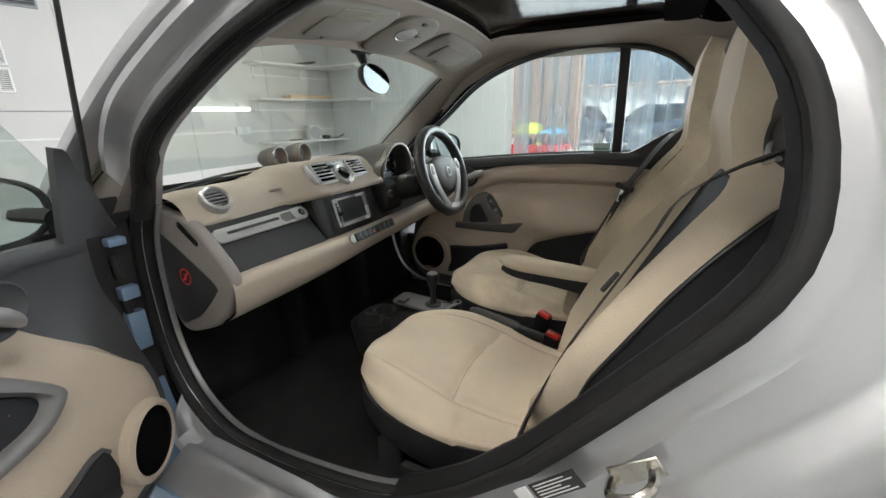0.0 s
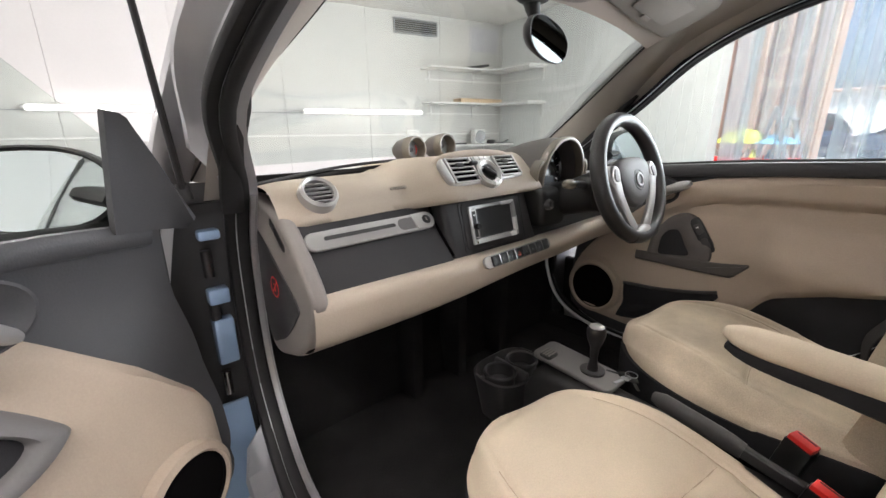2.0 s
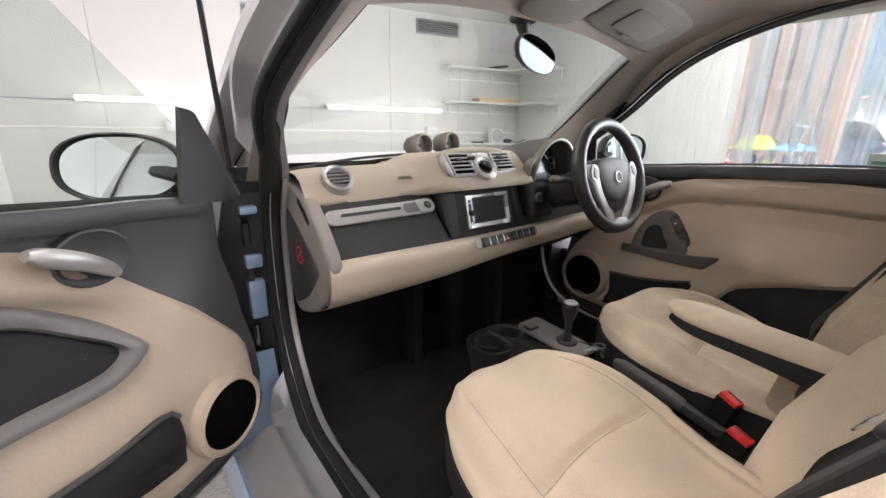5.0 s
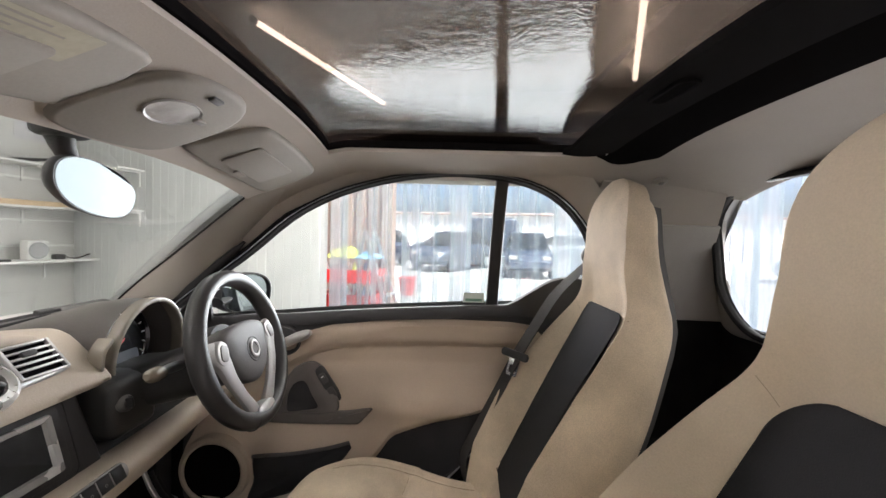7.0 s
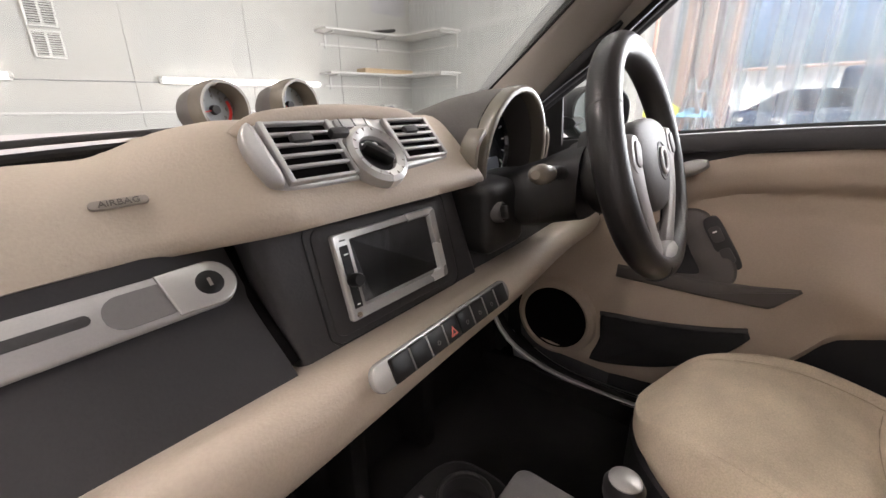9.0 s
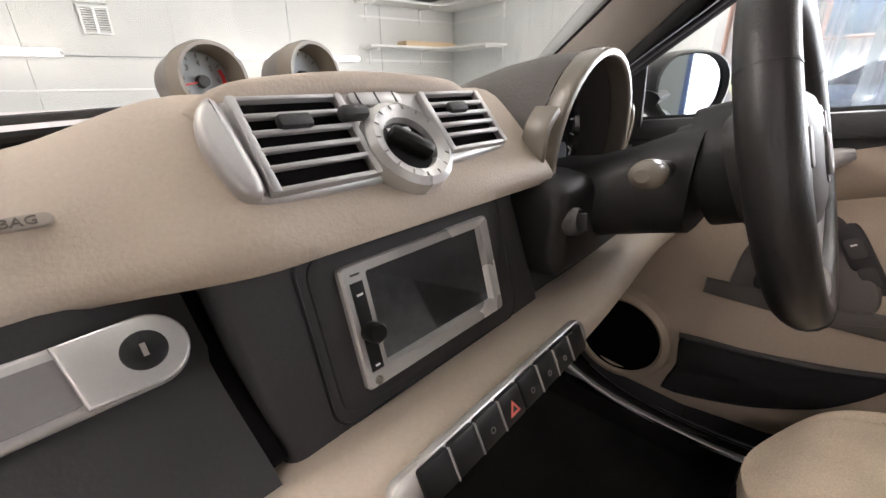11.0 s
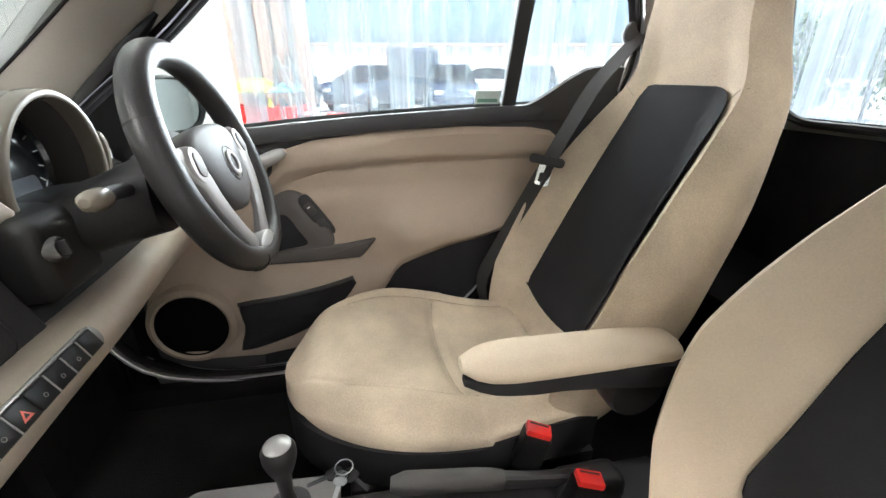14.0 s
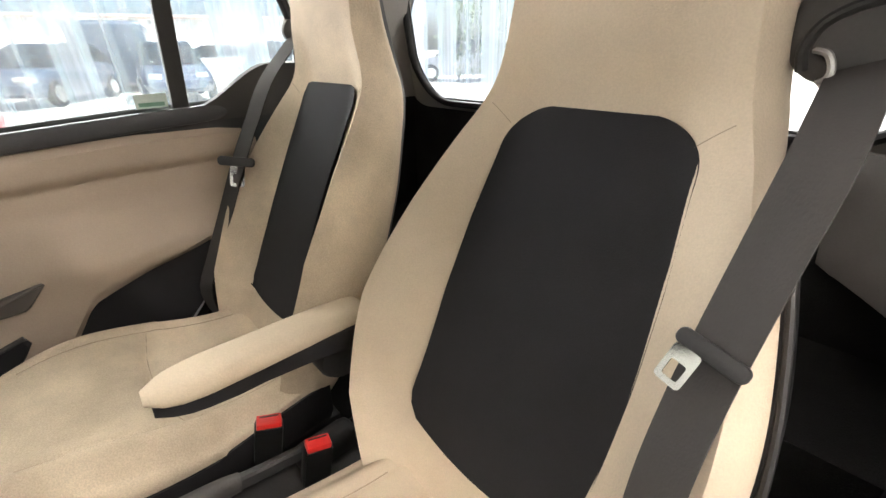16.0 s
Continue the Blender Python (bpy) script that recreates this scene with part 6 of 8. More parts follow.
# ---- seat belts ----
def strap(path, width, normal, thick=0.0016):
    """Flat webbing along a path; normal: the way it faces."""
    P = [Vector(p) for p in path]
    rings = []
    for i, p in enumerate(P):
        t = (P[min(len(P) - 1, i + 1)] - P[max(0, i - 1)]).normalized()
        nn = Vector(normal[i] if isinstance(normal, list) else normal)
        side = t.cross(nn).normalized()
        n = side.cross(t).normalized()
        rings.append([p + side * (a * width / 2) + n * (b * thick) for a, b in ((-1, -1), (1, -1), (1, 1), (-1, 1))])
    return loft(rings)


def tongue(t, m, shift=0.0):
    """Sewn-in metal tongue with its plastic slide."""
    sl = part("slide", moved(slab(rrect(0.085, 0.022, 0.009), 0.012, 0.004), m @ Matrix.Translation((0, 0, -0.006))), BLACK_PLASTIC, t, "dark plastic belt slide")
    o = rrect(0.034, 0.05, 0.006)
    i = rrect(0.020, 0.022, 0.003)
    bm = loft([[(x, y - 0.034, 0.0012) for x, y in o], [(x, y - 0.040, 0.0012) for x, y in i], [(x, y - 0.040, -0.0012) for x, y in i], [(x, y - 0.034, -0.0012) for x, y in o]], True, False, True)
    part("tongue", moved(bm, m @ Matrix.Translation((shift, 0, 0.007))), CHROME, sl, "bright metal belt tongue")


belt_d = thing("seat_belt", "dark grey driver seat belt hanging on its pillar", "seat belt")
dp = spline([(0.60, -0.235, 1.17), (0.555, -0.115, 1.07), (0.545, -0.055, 0.98), (0.535, -0.005, 0.90), (0.560, 0.055, 0.76), (0.575, 0.105, 0.65), (0.575, 0.14, 0.57), (0.585, 0.12, 0.48), (0.59, 0.06, 0.42)], 44)
part("webbing", strap(dp, 0.044, (-0.35, 0.9, 0.25)), STRAP, belt_d, "dark grey belt webbing")
tongue(belt_d, plate((0.533, 0.006, 0.893), (0.66, 0.72, 0.1), (0.12, -0.28, 0.95)))
part("belt_guide", moved(slab(rrect(0.08, 0.05, 0.02), 0.02, 0.006), plate((0.615, -0.235, 1.165), (0, 0.9, 0.4), (0, -0.4, 0.9)) @ Matrix.Translation((0, 0, -0.01))), DARK_GREY, belt_d)
part("floor_anchor", box(0.545, 0.60, 0.0, 0.06, 0.29, 0.44, 0.008), BLACK_PLASTIC, belt_d)
belt_p = thing("seat_belt", "dark grey passenger seat belt with bright tongue", "seat belt")
pp = spline([(-0.468, -0.234, 1.108), (-0.472, -0.185, 1.088), (-0.474, -0.122, 1.042), (-0.469, -0.093, 0.98), (-0.463, -0.053, 0.90), (-0.460, -0.026, 0.845), (-0.460, 0.010, 0.77), (-0.468, 0.05, 0.67), (-0.478, 0.085, 0.57), (-0.50, 0.10, 0.48), (-0.525, 0.08, 0.42)], 50)
part("webbing", strap(pp, 0.046, (0.15, 0.86, 0.45)), STRAP, belt_p, "dark grey belt webbing")
tongue(belt_p, plate((-0.462, -0.047, 0.905), (-0.95, 0.24, -0.12), (0.02, -0.50, 0.86)) @ Matrix.Scale(0.72, 4) @ Matrix.Translation((0, -0.018, 0)), -0.018)
guide = part("belt_guide", moved(slab(rrect(0.150, 0.100, 0.045, 8), 0.034, 0.010, 3), plate((-0.484, -0.234, 1.134), (0.95, 0.1, 0.1), (0, 0.1, 0.95)) @ Matrix.Translation((0, 0, -0.012))), DARK_GREY, belt_p, "dark plastic belt guide")
part("guide_lip", sweep(spline([(-0.429, -0.220, 1.100), (-0.426, -0.218, 1.120), (-0.437, -0.218, 1.141), (-0.464, -0.218, 1.154), (-0.50, -0.220, 1.157)], 20), ring2(0.005, 0.007, 10), up=(0, 1, 0)), BLACK_PLASTIC, guide, "raised rim of the guide")
part("guide_bow", sweep(spline([(-0.434, -0.222, 1.117), (-0.444, -0.216, 1.114), (-0.450, -0.214, 1.103), (-0.449, -0.214, 1.094), (-0.443, -0.214, 1.090), (-0.459, -0.214, 1.093), (-0.50, -0.216, 1.101)], 28), ring2(0.0036, 0.0042, 8), up=(0, 1, 0)), BRIGHT_SILVER, guide, "bright metal guide bow")
part("floor_anchor", box(-0.545, -0.49, 0.06, 0.12, 0.29, 0.45, 0.008), BLACK_PLASTIC, belt_p)


def buckle(x, y, z, tilt, label):
    t = thing("belt_buckle", label, "buckle", pose(x, y, z, 0, -12, 70 + tilt), "red belt buckles")
    part("case", box(-0.024, 0.024, -0.016, 0.016, -0.085, -0.004, 0.006), KEY_BLACK, t, "black buckle case")
    part("button", box(-0.021, 0.021, -0.013, 0.013, -0.012, 0.005, 0.003), RED, t, "red release button")
    part("slot", box(-0.016, 0.016, -0.008, -0.005, 0.004, 0.0056), BLACK_PLASTIC, t)
    part("stalk", sweep([(0, 0, -0.08), (0, 0.0, -0.15)], ring2(0.014, 0.006, 8)), BLACK_PLASTIC, t)


buckle(0.098, 0.178, 0.530, 0, "red topped belt buckle beside the driver seat")
buckle(0.012, 0.130, 0.510, 8, "red topped belt buckle beside the passenger seat")

# ---- dashboard ----
dash = thing("dashboard", "beige and anthracite dashboard with silver vents", "dashboard")
PAD_SIDE = [(1.27, 0.948), (1.16, 0.967), (1.07, 0.978), (1.01, 0.972), (0.973, 0.950), (0.950, 0.925), (0.934, 0.906), (0.945, 0.896), (1.05, 0.893)]
PAD_MID = [(1.27, 0.985), (1.12, 1.003), (1.0, 1.014), (0.960, 1.008), (0.930, 0.986), (0.893, 0.950), (0.868, 0.927), (0.874, 0.910), (1.0, 0.903)]


def pad_point(x, k):
    """The pad's cross-section at x; k: 0 to 1 from the glass to the lip."""
    m = smooth(x, -0.245, -0.125) * 1.0
    a, b = PAD_SIDE, PAD_MID
    n = len(a) - 1
    f = k * n
    i = min(n - 1, int(f))
    t = f - i
    ya, za = mix(a[i][0], a[i + 1][0], t), mix(a[i][1], a[i + 1][1], t)
    yb, zb = mix(b[i][0], b[i + 1][0], t), mix(b[i][1], b[i + 1][1], t)
    end = smooth(-x, 0.46, 0.60)
    y, z = mix(ya, yb, m), mix(za, zb, m)
    return Vector((x, y + 0.03 * end * (1 - k * 0.5) - 0.10 * (x / 0.62) ** 2 * (1 - k) * 0.6, z - 0.016 * end))


def pad_smooth(x, n=36):
    raw = [pad_point(x, j / 8) for j in range(9)]
    return spline(raw, n)


part("pad", loft([pad_smooth(mix(-0.537, 0.20, i / 60)) for i in range(61)], False, False), BEIGE_PAD, dash, "beige grained soft dashboard pad", angle=80)
part("pad_end", loft([[p + Vector((dx, 0.004 * k, -0.006 * k)) for p in pad_smooth(0.20)] for dx, k in ((0.0, 0), (0.007, 0.6), (0.010, 2.0))], False, False), BEIGE_PAD, dash)
# anthracite panel ahead of the passenger, from under the pad to the roll
def mid_panel(u, v):
    x = mix(-0.535, -0.177 + 0.012 * v, u)
    return (x, mix(0.950, 0.850, v) + 0.006 * math.sin(v * math.pi), mix(0.908, 0.768, v))
part("glovebox_lid", sheet(mid_panel, 24, 12, 0.012), DARK_PANEL, dash, "anthracite glovebox lid")
part("lid_gap", sweep(spline([(-0.182, 0.946, 0.903), (-0.175, 0.934, 0.889), (-0.172, 0.914, 0.861), (-0.168, 0.892, 0.833), (-0.164, 0.871, 0.806), (-0.161, 0.853, 0.784)], 20), ring2(0.007, 0.0055, 8)), BLIND, dash)
# silver handle strip with finger slot, latch and lock
lid = plate((-0.344, 0.9085, 0.8665), (1, 0, 0.012), (0, 0.67, 0.74))
strip = part("handle_strip", moved(slab(rrect(0.325, 0.044, 0.0215, 8), 0.009, 0.004, 3), lid), SILVER, dash, "silver glovebox handle strip")
part("slot", moved(slab(rrect(0.175, 0.009, 0.0044), 0.0006), lid @ Matrix.Translation((-0.035, 0.002, 0.0091))), BLACK_PLASTIC, strip, "long dark slot")
# no hollow here: a darker flat plate paints the shade of the finger recess
part("finger_pull", moved(slab(rrect(0.058, 0.030, 0.014), 0.0012), lid @ Matrix.Translation((0.088, -0.001, 0.0085))), CONSOLE_GREY, strip, "flat grey plate painting the finger recess's shade")
latch = [(0.106, -0.0205), (0.100, 0.0205)] + [(0.139 + 0.0225 * math.cos(radians(a)), 0.0222 * math.sin(radians(a))) for a in range(84, -85, -12)]
part("latch", moved(slab(latch, 0.0045, 0.0022, 3), lid @ Matrix.Translation((0.001, 0, 0.008))), BRIGHT_SILVER, strip, "raised bright latch")
part("lock", lathe([(0.0, 0.0132), (0.0108, 0.0132), (0.0120, 0.0125), (0.0122, 0.006), (0.0, 0.006)], 24, lid @ Matrix.Translation((0.139, 0, 0))), KEY_BLACK, strip, "dark round lock")
part("keyhole", moved(box(-0.0014, 0.0014, -0.004, 0.004, 0.0133, 0.0138), lid @ Matrix.Translation((0.139, 0, 0))), MID_GREY, strip)
# centre panel with the radio
CP = plate((-0.004, 0.8645, 0.846), (1, 0, 0.0), (0, 0.268, 0.963))
co = [(-0.163, 0.066), (-0.159, 0.076), (-0.148, 0.080), (0.146, 0.080), (0.158, 0.070), (0.176, -0.078), (0.164, -0.094), (-0.138, -0.098), (-0.147, -0.094), (-0.150, -0.084)]
part("centre_panel", moved(slab([(p.x, p.y) for p in [Vector((x, y, 0)) for x, y in co]], 0.05, 0.013, 5), CP @ Matrix.Translation((0, 0, -0.055))), DARK_PANEL, dash, "anthracite centre panel")
part("panel_groove", sweep([CP @ Vector((x, y, -0.0045)) for x, y in [(a + 0.006, b) for a, b in rrect(0.236, 0.140, 0.018, 6)]], ring2(0.0013, 0.0012, 6), True, up=(0, 1, 0.3)), KEY_BLACK, dash, "fine groove round the radio")
radio = part("radio", moved(slab([(a + 0.004, b) for a, b in rrect(0.216, 0.125, 0.015)], 0.006, 0.002), CP @ Matrix.Translation((0, 0, -0.009))), DARK_PANEL, dash, "double-height car radio with a dark screen")
ro, ri = [(x + 0.005, y) for x, y in rrect(0.176, 0.100, 0.004, 3)], [(x + 0.010, y + 0.002) for x, y in rrect(0.142, 0.079, 0.002, 3)]
part("bezel", moved(loft([[(x, y, -0.006) for x, y in ro], [(x, y, 0.002) for x, y in ro], [(0.005 + (x - 0.005) * 0.985, y * 0.975, 0.004) for x, y in ro], [(x, y, 0.0035) for x, y in ri], [(0.010 + (x - 0.010) * 0.965, 0.002 + (y - 0.002) * 0.94, -0.004) for x, y in ri]], True, False), CP), BRIGHT_SILVER, radio, "silver radio bezel", angle=12)
part("screen", moved(box(-0.064, 0.084, -0.041, 0.044, -0.008, -0.003), CP), RADIO_SHEEN_GLASS, radio, "dark glossy screen with its reflection painted grey")
part("button_strip", moved(box(-0.077, -0.066, -0.036, 0.036, 0.0038, 0.0048), CP), KEY_BLACK, radio, "black button strip")
part("volume_knob", lathe([(0.0, 0.024), (0.0065, 0.024), (0.008, 0.022), (0.008, 0.010), (0.0, 0.010)], 20, CP @ Matrix.Translation((-0.0705, -0.004, -0.006))), KEY_BLACK, radio, "small black volume knob")
for y, w in ((0.042, 0.006), (0.026, 0.004), (-0.032, 0.003)):
    part("print_mark", moved(box(-0.0712 - w * 0.7, -0.0712 + w * 0.7, y - 0.0008, y + 0.0008, 0.0049, 0.0052), CP), WHITE_MARK if y < 0.04 else BLACK_PLASTIC, radio)
part("corner_screw", lathe([(0.0, 0.0135), (0.0035, 0.0135), (0.0035, 0.011), (0.0, 0.011)], 12, CP @ Matrix.Translation((-0.0735, -0.044, -0.008))), STEEL, radio)
# lower roll
ROLL = [(0.94, 0.752), (0.90, 0.764), (0.838, 0.779), (0.806, 0.784), (0.788, 0.778), (0.780, 0.766), (0.787, 0.742), (0.812, 0.712), (0.90, 0.682), (0.96, 0.668)]
def roll_ring(x):
    lift = 0.028 * smooth(abs(x), 0.12, 0.56)
    drop = -0.012 * smooth(-x, 0.2, 0.55)
    return spline([Vector((x, y + lift * (1 if y < 0.86 else 0.2), z + 0.004 * (x / 0.5) - ((0.038 if z > 0.705 else 0.044 if z > 0.675 else 0.052) * smooth(-x, -0.20, 0.50) if z < 0.755 else 0))) for y, z in ROLL], 26)
part("lower_roll", loft([roll_ring(mix(-0.540, 0.645, i / 50)) for i in range(51)], False, False), ROLL_BEIGE, dash, "beige padded lower roll", angle=80)
part("under_panel", sheet(lambda u, v: (mix(-0.53, 0.585, u), mix(0.88, 1.06, v), mix(0.704 - 0.05 * smooth(-mix(-0.53, 0.585, u), -0.2, 0.5), 0.60, v)), 8, 6, 0.01), CARPET, dash, "black underside")
# switch strip on the roll
SWP = plate((0.005, 0.7785, 0.777), (1, 0.01, 0.02), (0, 0.42, 0.91))
swo = [(a - 0.004, b) for a, b in rrect(0.262, 0.031, 0.014, 8)]
bezel = part("switch_strip", moved(slab(swo, 0.010, 0.003), SWP @ Matrix.Translation((0, 0, -0.004))), BRIGHT_SILVER, dash, "silver switch bezel on the roll")
for i in range(8):
    x0 = -0.112 + i * 0.0282
    key = part("switch_key", moved(slab([(x + x0 + 0.0141, y) for x, y in rrect(0.0272, 0.0265, 0.002, 2)], 0.0105, 0.002), SWP @ Matrix.Translation((0, 0, 0.0))), KEY_BLACK, bezel, "black switch key")
    if i == 3:
        tri_o = [(0.0, 0.0065), (-0.0065, -0.005), (0.0065, -0.005)]
        part("hazard_mark", moved(slab([(x + x0 + 0.0141, y) for x, y in tri_o], 0.0004), SWP @ Matrix.Translation((0, -0.002, 0.0107))), ORANGE_MARK, bezel, "red warning triangle")
        part("hazard_core", moved(slab([(x * 0.45 + x0 + 0.0141, y * 0.45) for x, y in tri_o], 0.0003), SWP @ Matrix.Translation((0, -0.0022, 0.0112))), BLACK_PLASTIC, bezel)
    if i in (2, 4, 5, 6):
        part("print_mark", lathe([(0.0018, 0.0004), (0.0026, 0.0004), (0.0026, 0), (0.0018, 0)], 12, SWP @ Matrix.Translation((x0 + 0.0141, -0.003, 0.0107))), CONSOLE_GREY, bezel)
    if i in (0, 1, 2, 4, 5, 6):
        part("key_edge", moved(box(x0 + 0.0270, x0 + 0.0282, -0.0125, 0.0125, 0.009, 0.0114), SWP), BRIGHT_SILVER, bezel)
# centre vents and rotary control in the raised face
FACE = plate((0.005, 0.920, 0.977), (1, 0, 0), (0, 0.66, 0.75))
fo = [(p.x, p.y) for p in spline([(x, y, 0) for x, y in ((-0.143, 0.0), (-0.137, 0.032), (-0.115, 0.040), (0.0, 0.043), (0.115, 0.038), (0.143, 0.027), (0.145, -0.02), (0.132, -0.034), (0.0, -0.043), (-0.115, -0.043), (-0.14, -0.032))], 70, True)]
vents = part("centre_vent", moved(slab(fo, 0.022, 0.006, 3), FACE @ Matrix.Translation((0, 0, -0.014))), SILVER, dash, "silver centre vent panel")


def slat_vent(x0, x1, y0, y1, bars):
    part("vent_mouth", moved(slab([(x + (x0 + x1) / 2, y + (y0 + y1) / 2) for x, y in rrect(x1 - x0, y1 - y0, 0.008)], 0.001), FACE @ Matrix.Translation((0, 0, 0.0082))), BLIND, vents, "dark vent mouth")
    for i in range(bars):
        y = mix(y0, y1, (i + 1) / (bars + 1))
        part("vent_slat", moved(box(x0 + 0.001, x1 - 0.001, y - 0.0022, y + 0.0022, 0.0110, 0.0160, 0.0018, 2), FACE), SILVER, vents, "silver vent slat")
    for x in (x0, x1):
        part("vent_cheek", moved(box(x - 0.0035, x + 0.0035, y0 - 0.004, y1 + 0.004, 0.006, 0.0158, 0.002, 2), FACE), SILVER, vents, "silver vent cheek")
    for y in (y0 - 0.002, y1 + 0.002):
        part("vent_rail", moved(box(x0 - 0.001, x1 + 0.001, y - 0.002, y + 0.002, 0.006, 0.0145, 0.0015, 2), FACE), SILVER, vents, "silver vent rail")
    xm = mix(x0, x1, 0.42)
    part("vent_tab", moved(box(xm - 0.013, xm + 0.013, mix(y0, y1, 0.68) - 0.0055, mix(y0, y1, 0.68) + 0.0055, 0.012, 0.021, 0.003), FACE), BLACK_PLASTIC, vents, "black vent tab")


slat_vent(-0.122, -0.040, -0.036, 0.032, 4)
slat_vent(0.052, 0.133, -0.028, 0.031, 4)
part("vent_brow", sweep(spline([FACE @ Vector((x, y, z)) for x, y, z in ((-0.140, 0.036, -0.012), (-0.115, 0.046, 0.000), (-0.06, 0.050, 0.006), (0.0, 0.051, 0.008), (0.08, 0.049, 0.005), (0.12, 0.044, 0.000), (0.142, 0.034, -0.012))], 28), ring2(0.007, 0.010, 12), up=(0, 0.3, 1)), BEIGE_PAD, dash, "beige brow above the vents")
part("vent_cap", moved(slab([(p.x, p.y) for p in spline([(x, y, 0) for x, y in ((-0.150, 0.0), (-0.146, 0.026), (-0.132, 0.036), (-0.128, 0.0), (-0.128, -0.036), (-0.142, -0.034))], 32, True)], 0.018, 0.006, 3), FACE @ Matrix.Translation((0, 0, -0.002))), SILVER, vents, "rounded silver end cap")
part("side_tab", moved(box(-0.052, -0.026, 0.006, 0.017, 0.014, 0.026, 0.004), FACE), BLACK_PLASTIC, vents, "black lever")
part("top_key", moved(slab(rrect(0.056, 0.014, 0.005), 0.006, 0.0025), FACE @ Matrix.Translation((0.0, 0.032, 0.006))), SILVER, vents, "flat silver key above the dial")
for x in (-0.020, 0.0, 0.020):
    part("key_slit", moved(box(x - 0.0008, x + 0.0008, 0.026, 0.038, 0.0121, 0.0124), FACE), KEY_BLACK, vents)
KN = FACE @ Matrix.Translation((0.003, -0.020, 0.002))
part("rotary_dial", lathe([(0.0, 0.006), (0.024, 0.008), (0.026, 0.016), (0.036, 0.020), (0.042, 0.016), (0.044, 0.0), (0.044, -0.01), (0.0, -0.01)], 40, KN), BRIGHT_SILVER, vents, "silver rotary heater control")
part("dial_face", lathe([(0.0, 0.0100), (0.0245, 0.0100), (0.0245, 0.0085), (0.0, 0.0085)], 32, KN), KEY_BLACK, dash)
part("dial_grip", moved(box(-0.021, 0.021, -0.006, 0.006, 0.008, 0.024, 0.005), KN @ Matrix.Rotation(radians(-38), 4, "Z")), KEY_BLACK, dash)
part("dial_window", moved(box(-0.012, 0.012, 0.010, 0.019, 0.0102, 0.0112), KN), WHITE_MARK, dash)
for i in range(14):
    a = radians(-60 + i * 300 / 13 + 90)
    part("scale_mark", moved(box(-0.0006, 0.0006, -0.002, 0.002, 0.0197, 0.0203), KN @ Matrix.Translation((0.0335 * math.cos(a), 0.0335 * math.sin(a), 0)) @ Matrix.Rotation(a - math.pi / 2, 4, "Z")), DARK_MARK, dash)
part("sensor", lathe([(0.0, 0.010), (0.010, 0.008), (0.014, 0.004), (0.014, -0.004), (0.0, -0.004)], 20, Matrix.Translation((0.045, 0.975, 1.020))), BLACK_PLASTIC, dash, "small black sunlight sensor")
# round side vent
rp = [p for p in pad_smooth(-0.447, 80) if p.y < 1.05]
ri_ = min(range(1, len(rp) - 1), key=lambda i: abs(rp[i].z - 0.953))
RV = plate(rp[ri_] + Vector((0, -0.004, 0.004)), (1, 0.06, 0), rp[ri_ - 1] - rp[ri_ + 1])
rv = part("round_vent", lathe([(0.030, 0.0), (0.031, 0.010), (0.036, 0.014), (0.041, 0.009), (0.042, -0.02), (0.030, -0.02)], 40, RV), SILVER, dash, "round silver side vent")
part("vent_mouth", lathe([(0.0, 0.0005), (0.031, 0.0005), (0.031, -0.003), (0.0, -0.003)], 32, RV), BLACK_PLASTIC, rv, "dark vent mouth")
for k in (-2, -1, 0, 1, 2):
    w = math.sqrt(0.031**2 - (k * 0.011) ** 2)
    part("vent_slat", moved(box(-w, w, k * 0.011 - 0.0012, k * 0.011 + 0.0012, 0.001, 0.008, 0.001, 1), RV), SILVER, rv)
# airbag badge
def on_pad(x, z):
    row = [p for p in pad_smooth(x, 120) if p.y < 1.03]
    i = min(range(1, len(row) - 1), key=lambda i: abs(row[i].z - z))
    return row[i], row[i - 1] - row[i + 1]


pa, up_a = on_pad(-0.241, 0.9475)
pl, _ = on_pad(-0.272, 0.947)
pr, _ = on_pad(-0.210, 0.948)
AB = plate((pl + pr) / 2 * 0.5 + pa * 0.5, pr - pl, up_a) @ Matrix.Translation((0, 0, 0.0012))
badge = part("airbag_badge", moved(slab(rrect(0.044, 0.0092, 0.0045), 0.003, 0.001), AB @ Matrix.Translation((0, 0, -0.001))), BADGE_TAUPE, dash, "small grey airbag badge")
part("letters", moved(text_bm("AIRBAG", 0.0088), AB @ Matrix.Translation((0, 0, 0.0024))), DARK_MARK, badge, "raised letters")
# end cap with its grey frame, demister slot and warning sign
EC = plate((-0.528, 0.93, 0.78), (0, -1, 0), (0, 0, 1))
eo = spline([(x, y, 0) for x, y in ((-0.19, 0.160), (-0.10, 0.157), (-0.005, 0.133), (0.075, 0.065), (0.120, 0.010), (0.117, -0.028), (0.064, -0.114), (-0.024, -0.168), (-0.135, -0.180), (-0.19, 0.0))], 60, True)
cap = part("end_cap", moved(slab([(p.x, p.y) for p in eo], 0.035, 0.012, 4), EC @ Matrix.Translation((0, 0, -0.02))), MID_GREY, dash, "grey dashboard end frame")
ei = spline([(x, y, 0) for x, y in ((-0.175, 0.100), (-0.12, 0.085), (-0.05, 0.045), (0.052, -0.020), (0.052, -0.045), (-0.02, -0.115), (-0.07, -0.145), (-0.13, -0.155), (-0.175, 0.0))], 50, True)
part("end_panel", moved(slab([(p.x, p.y) for p in ei], 0.006, 0.002), EC @ Matrix.Translation((0, 0, 0.012))), DARK_PANEL, cap, "anthracite end panel")
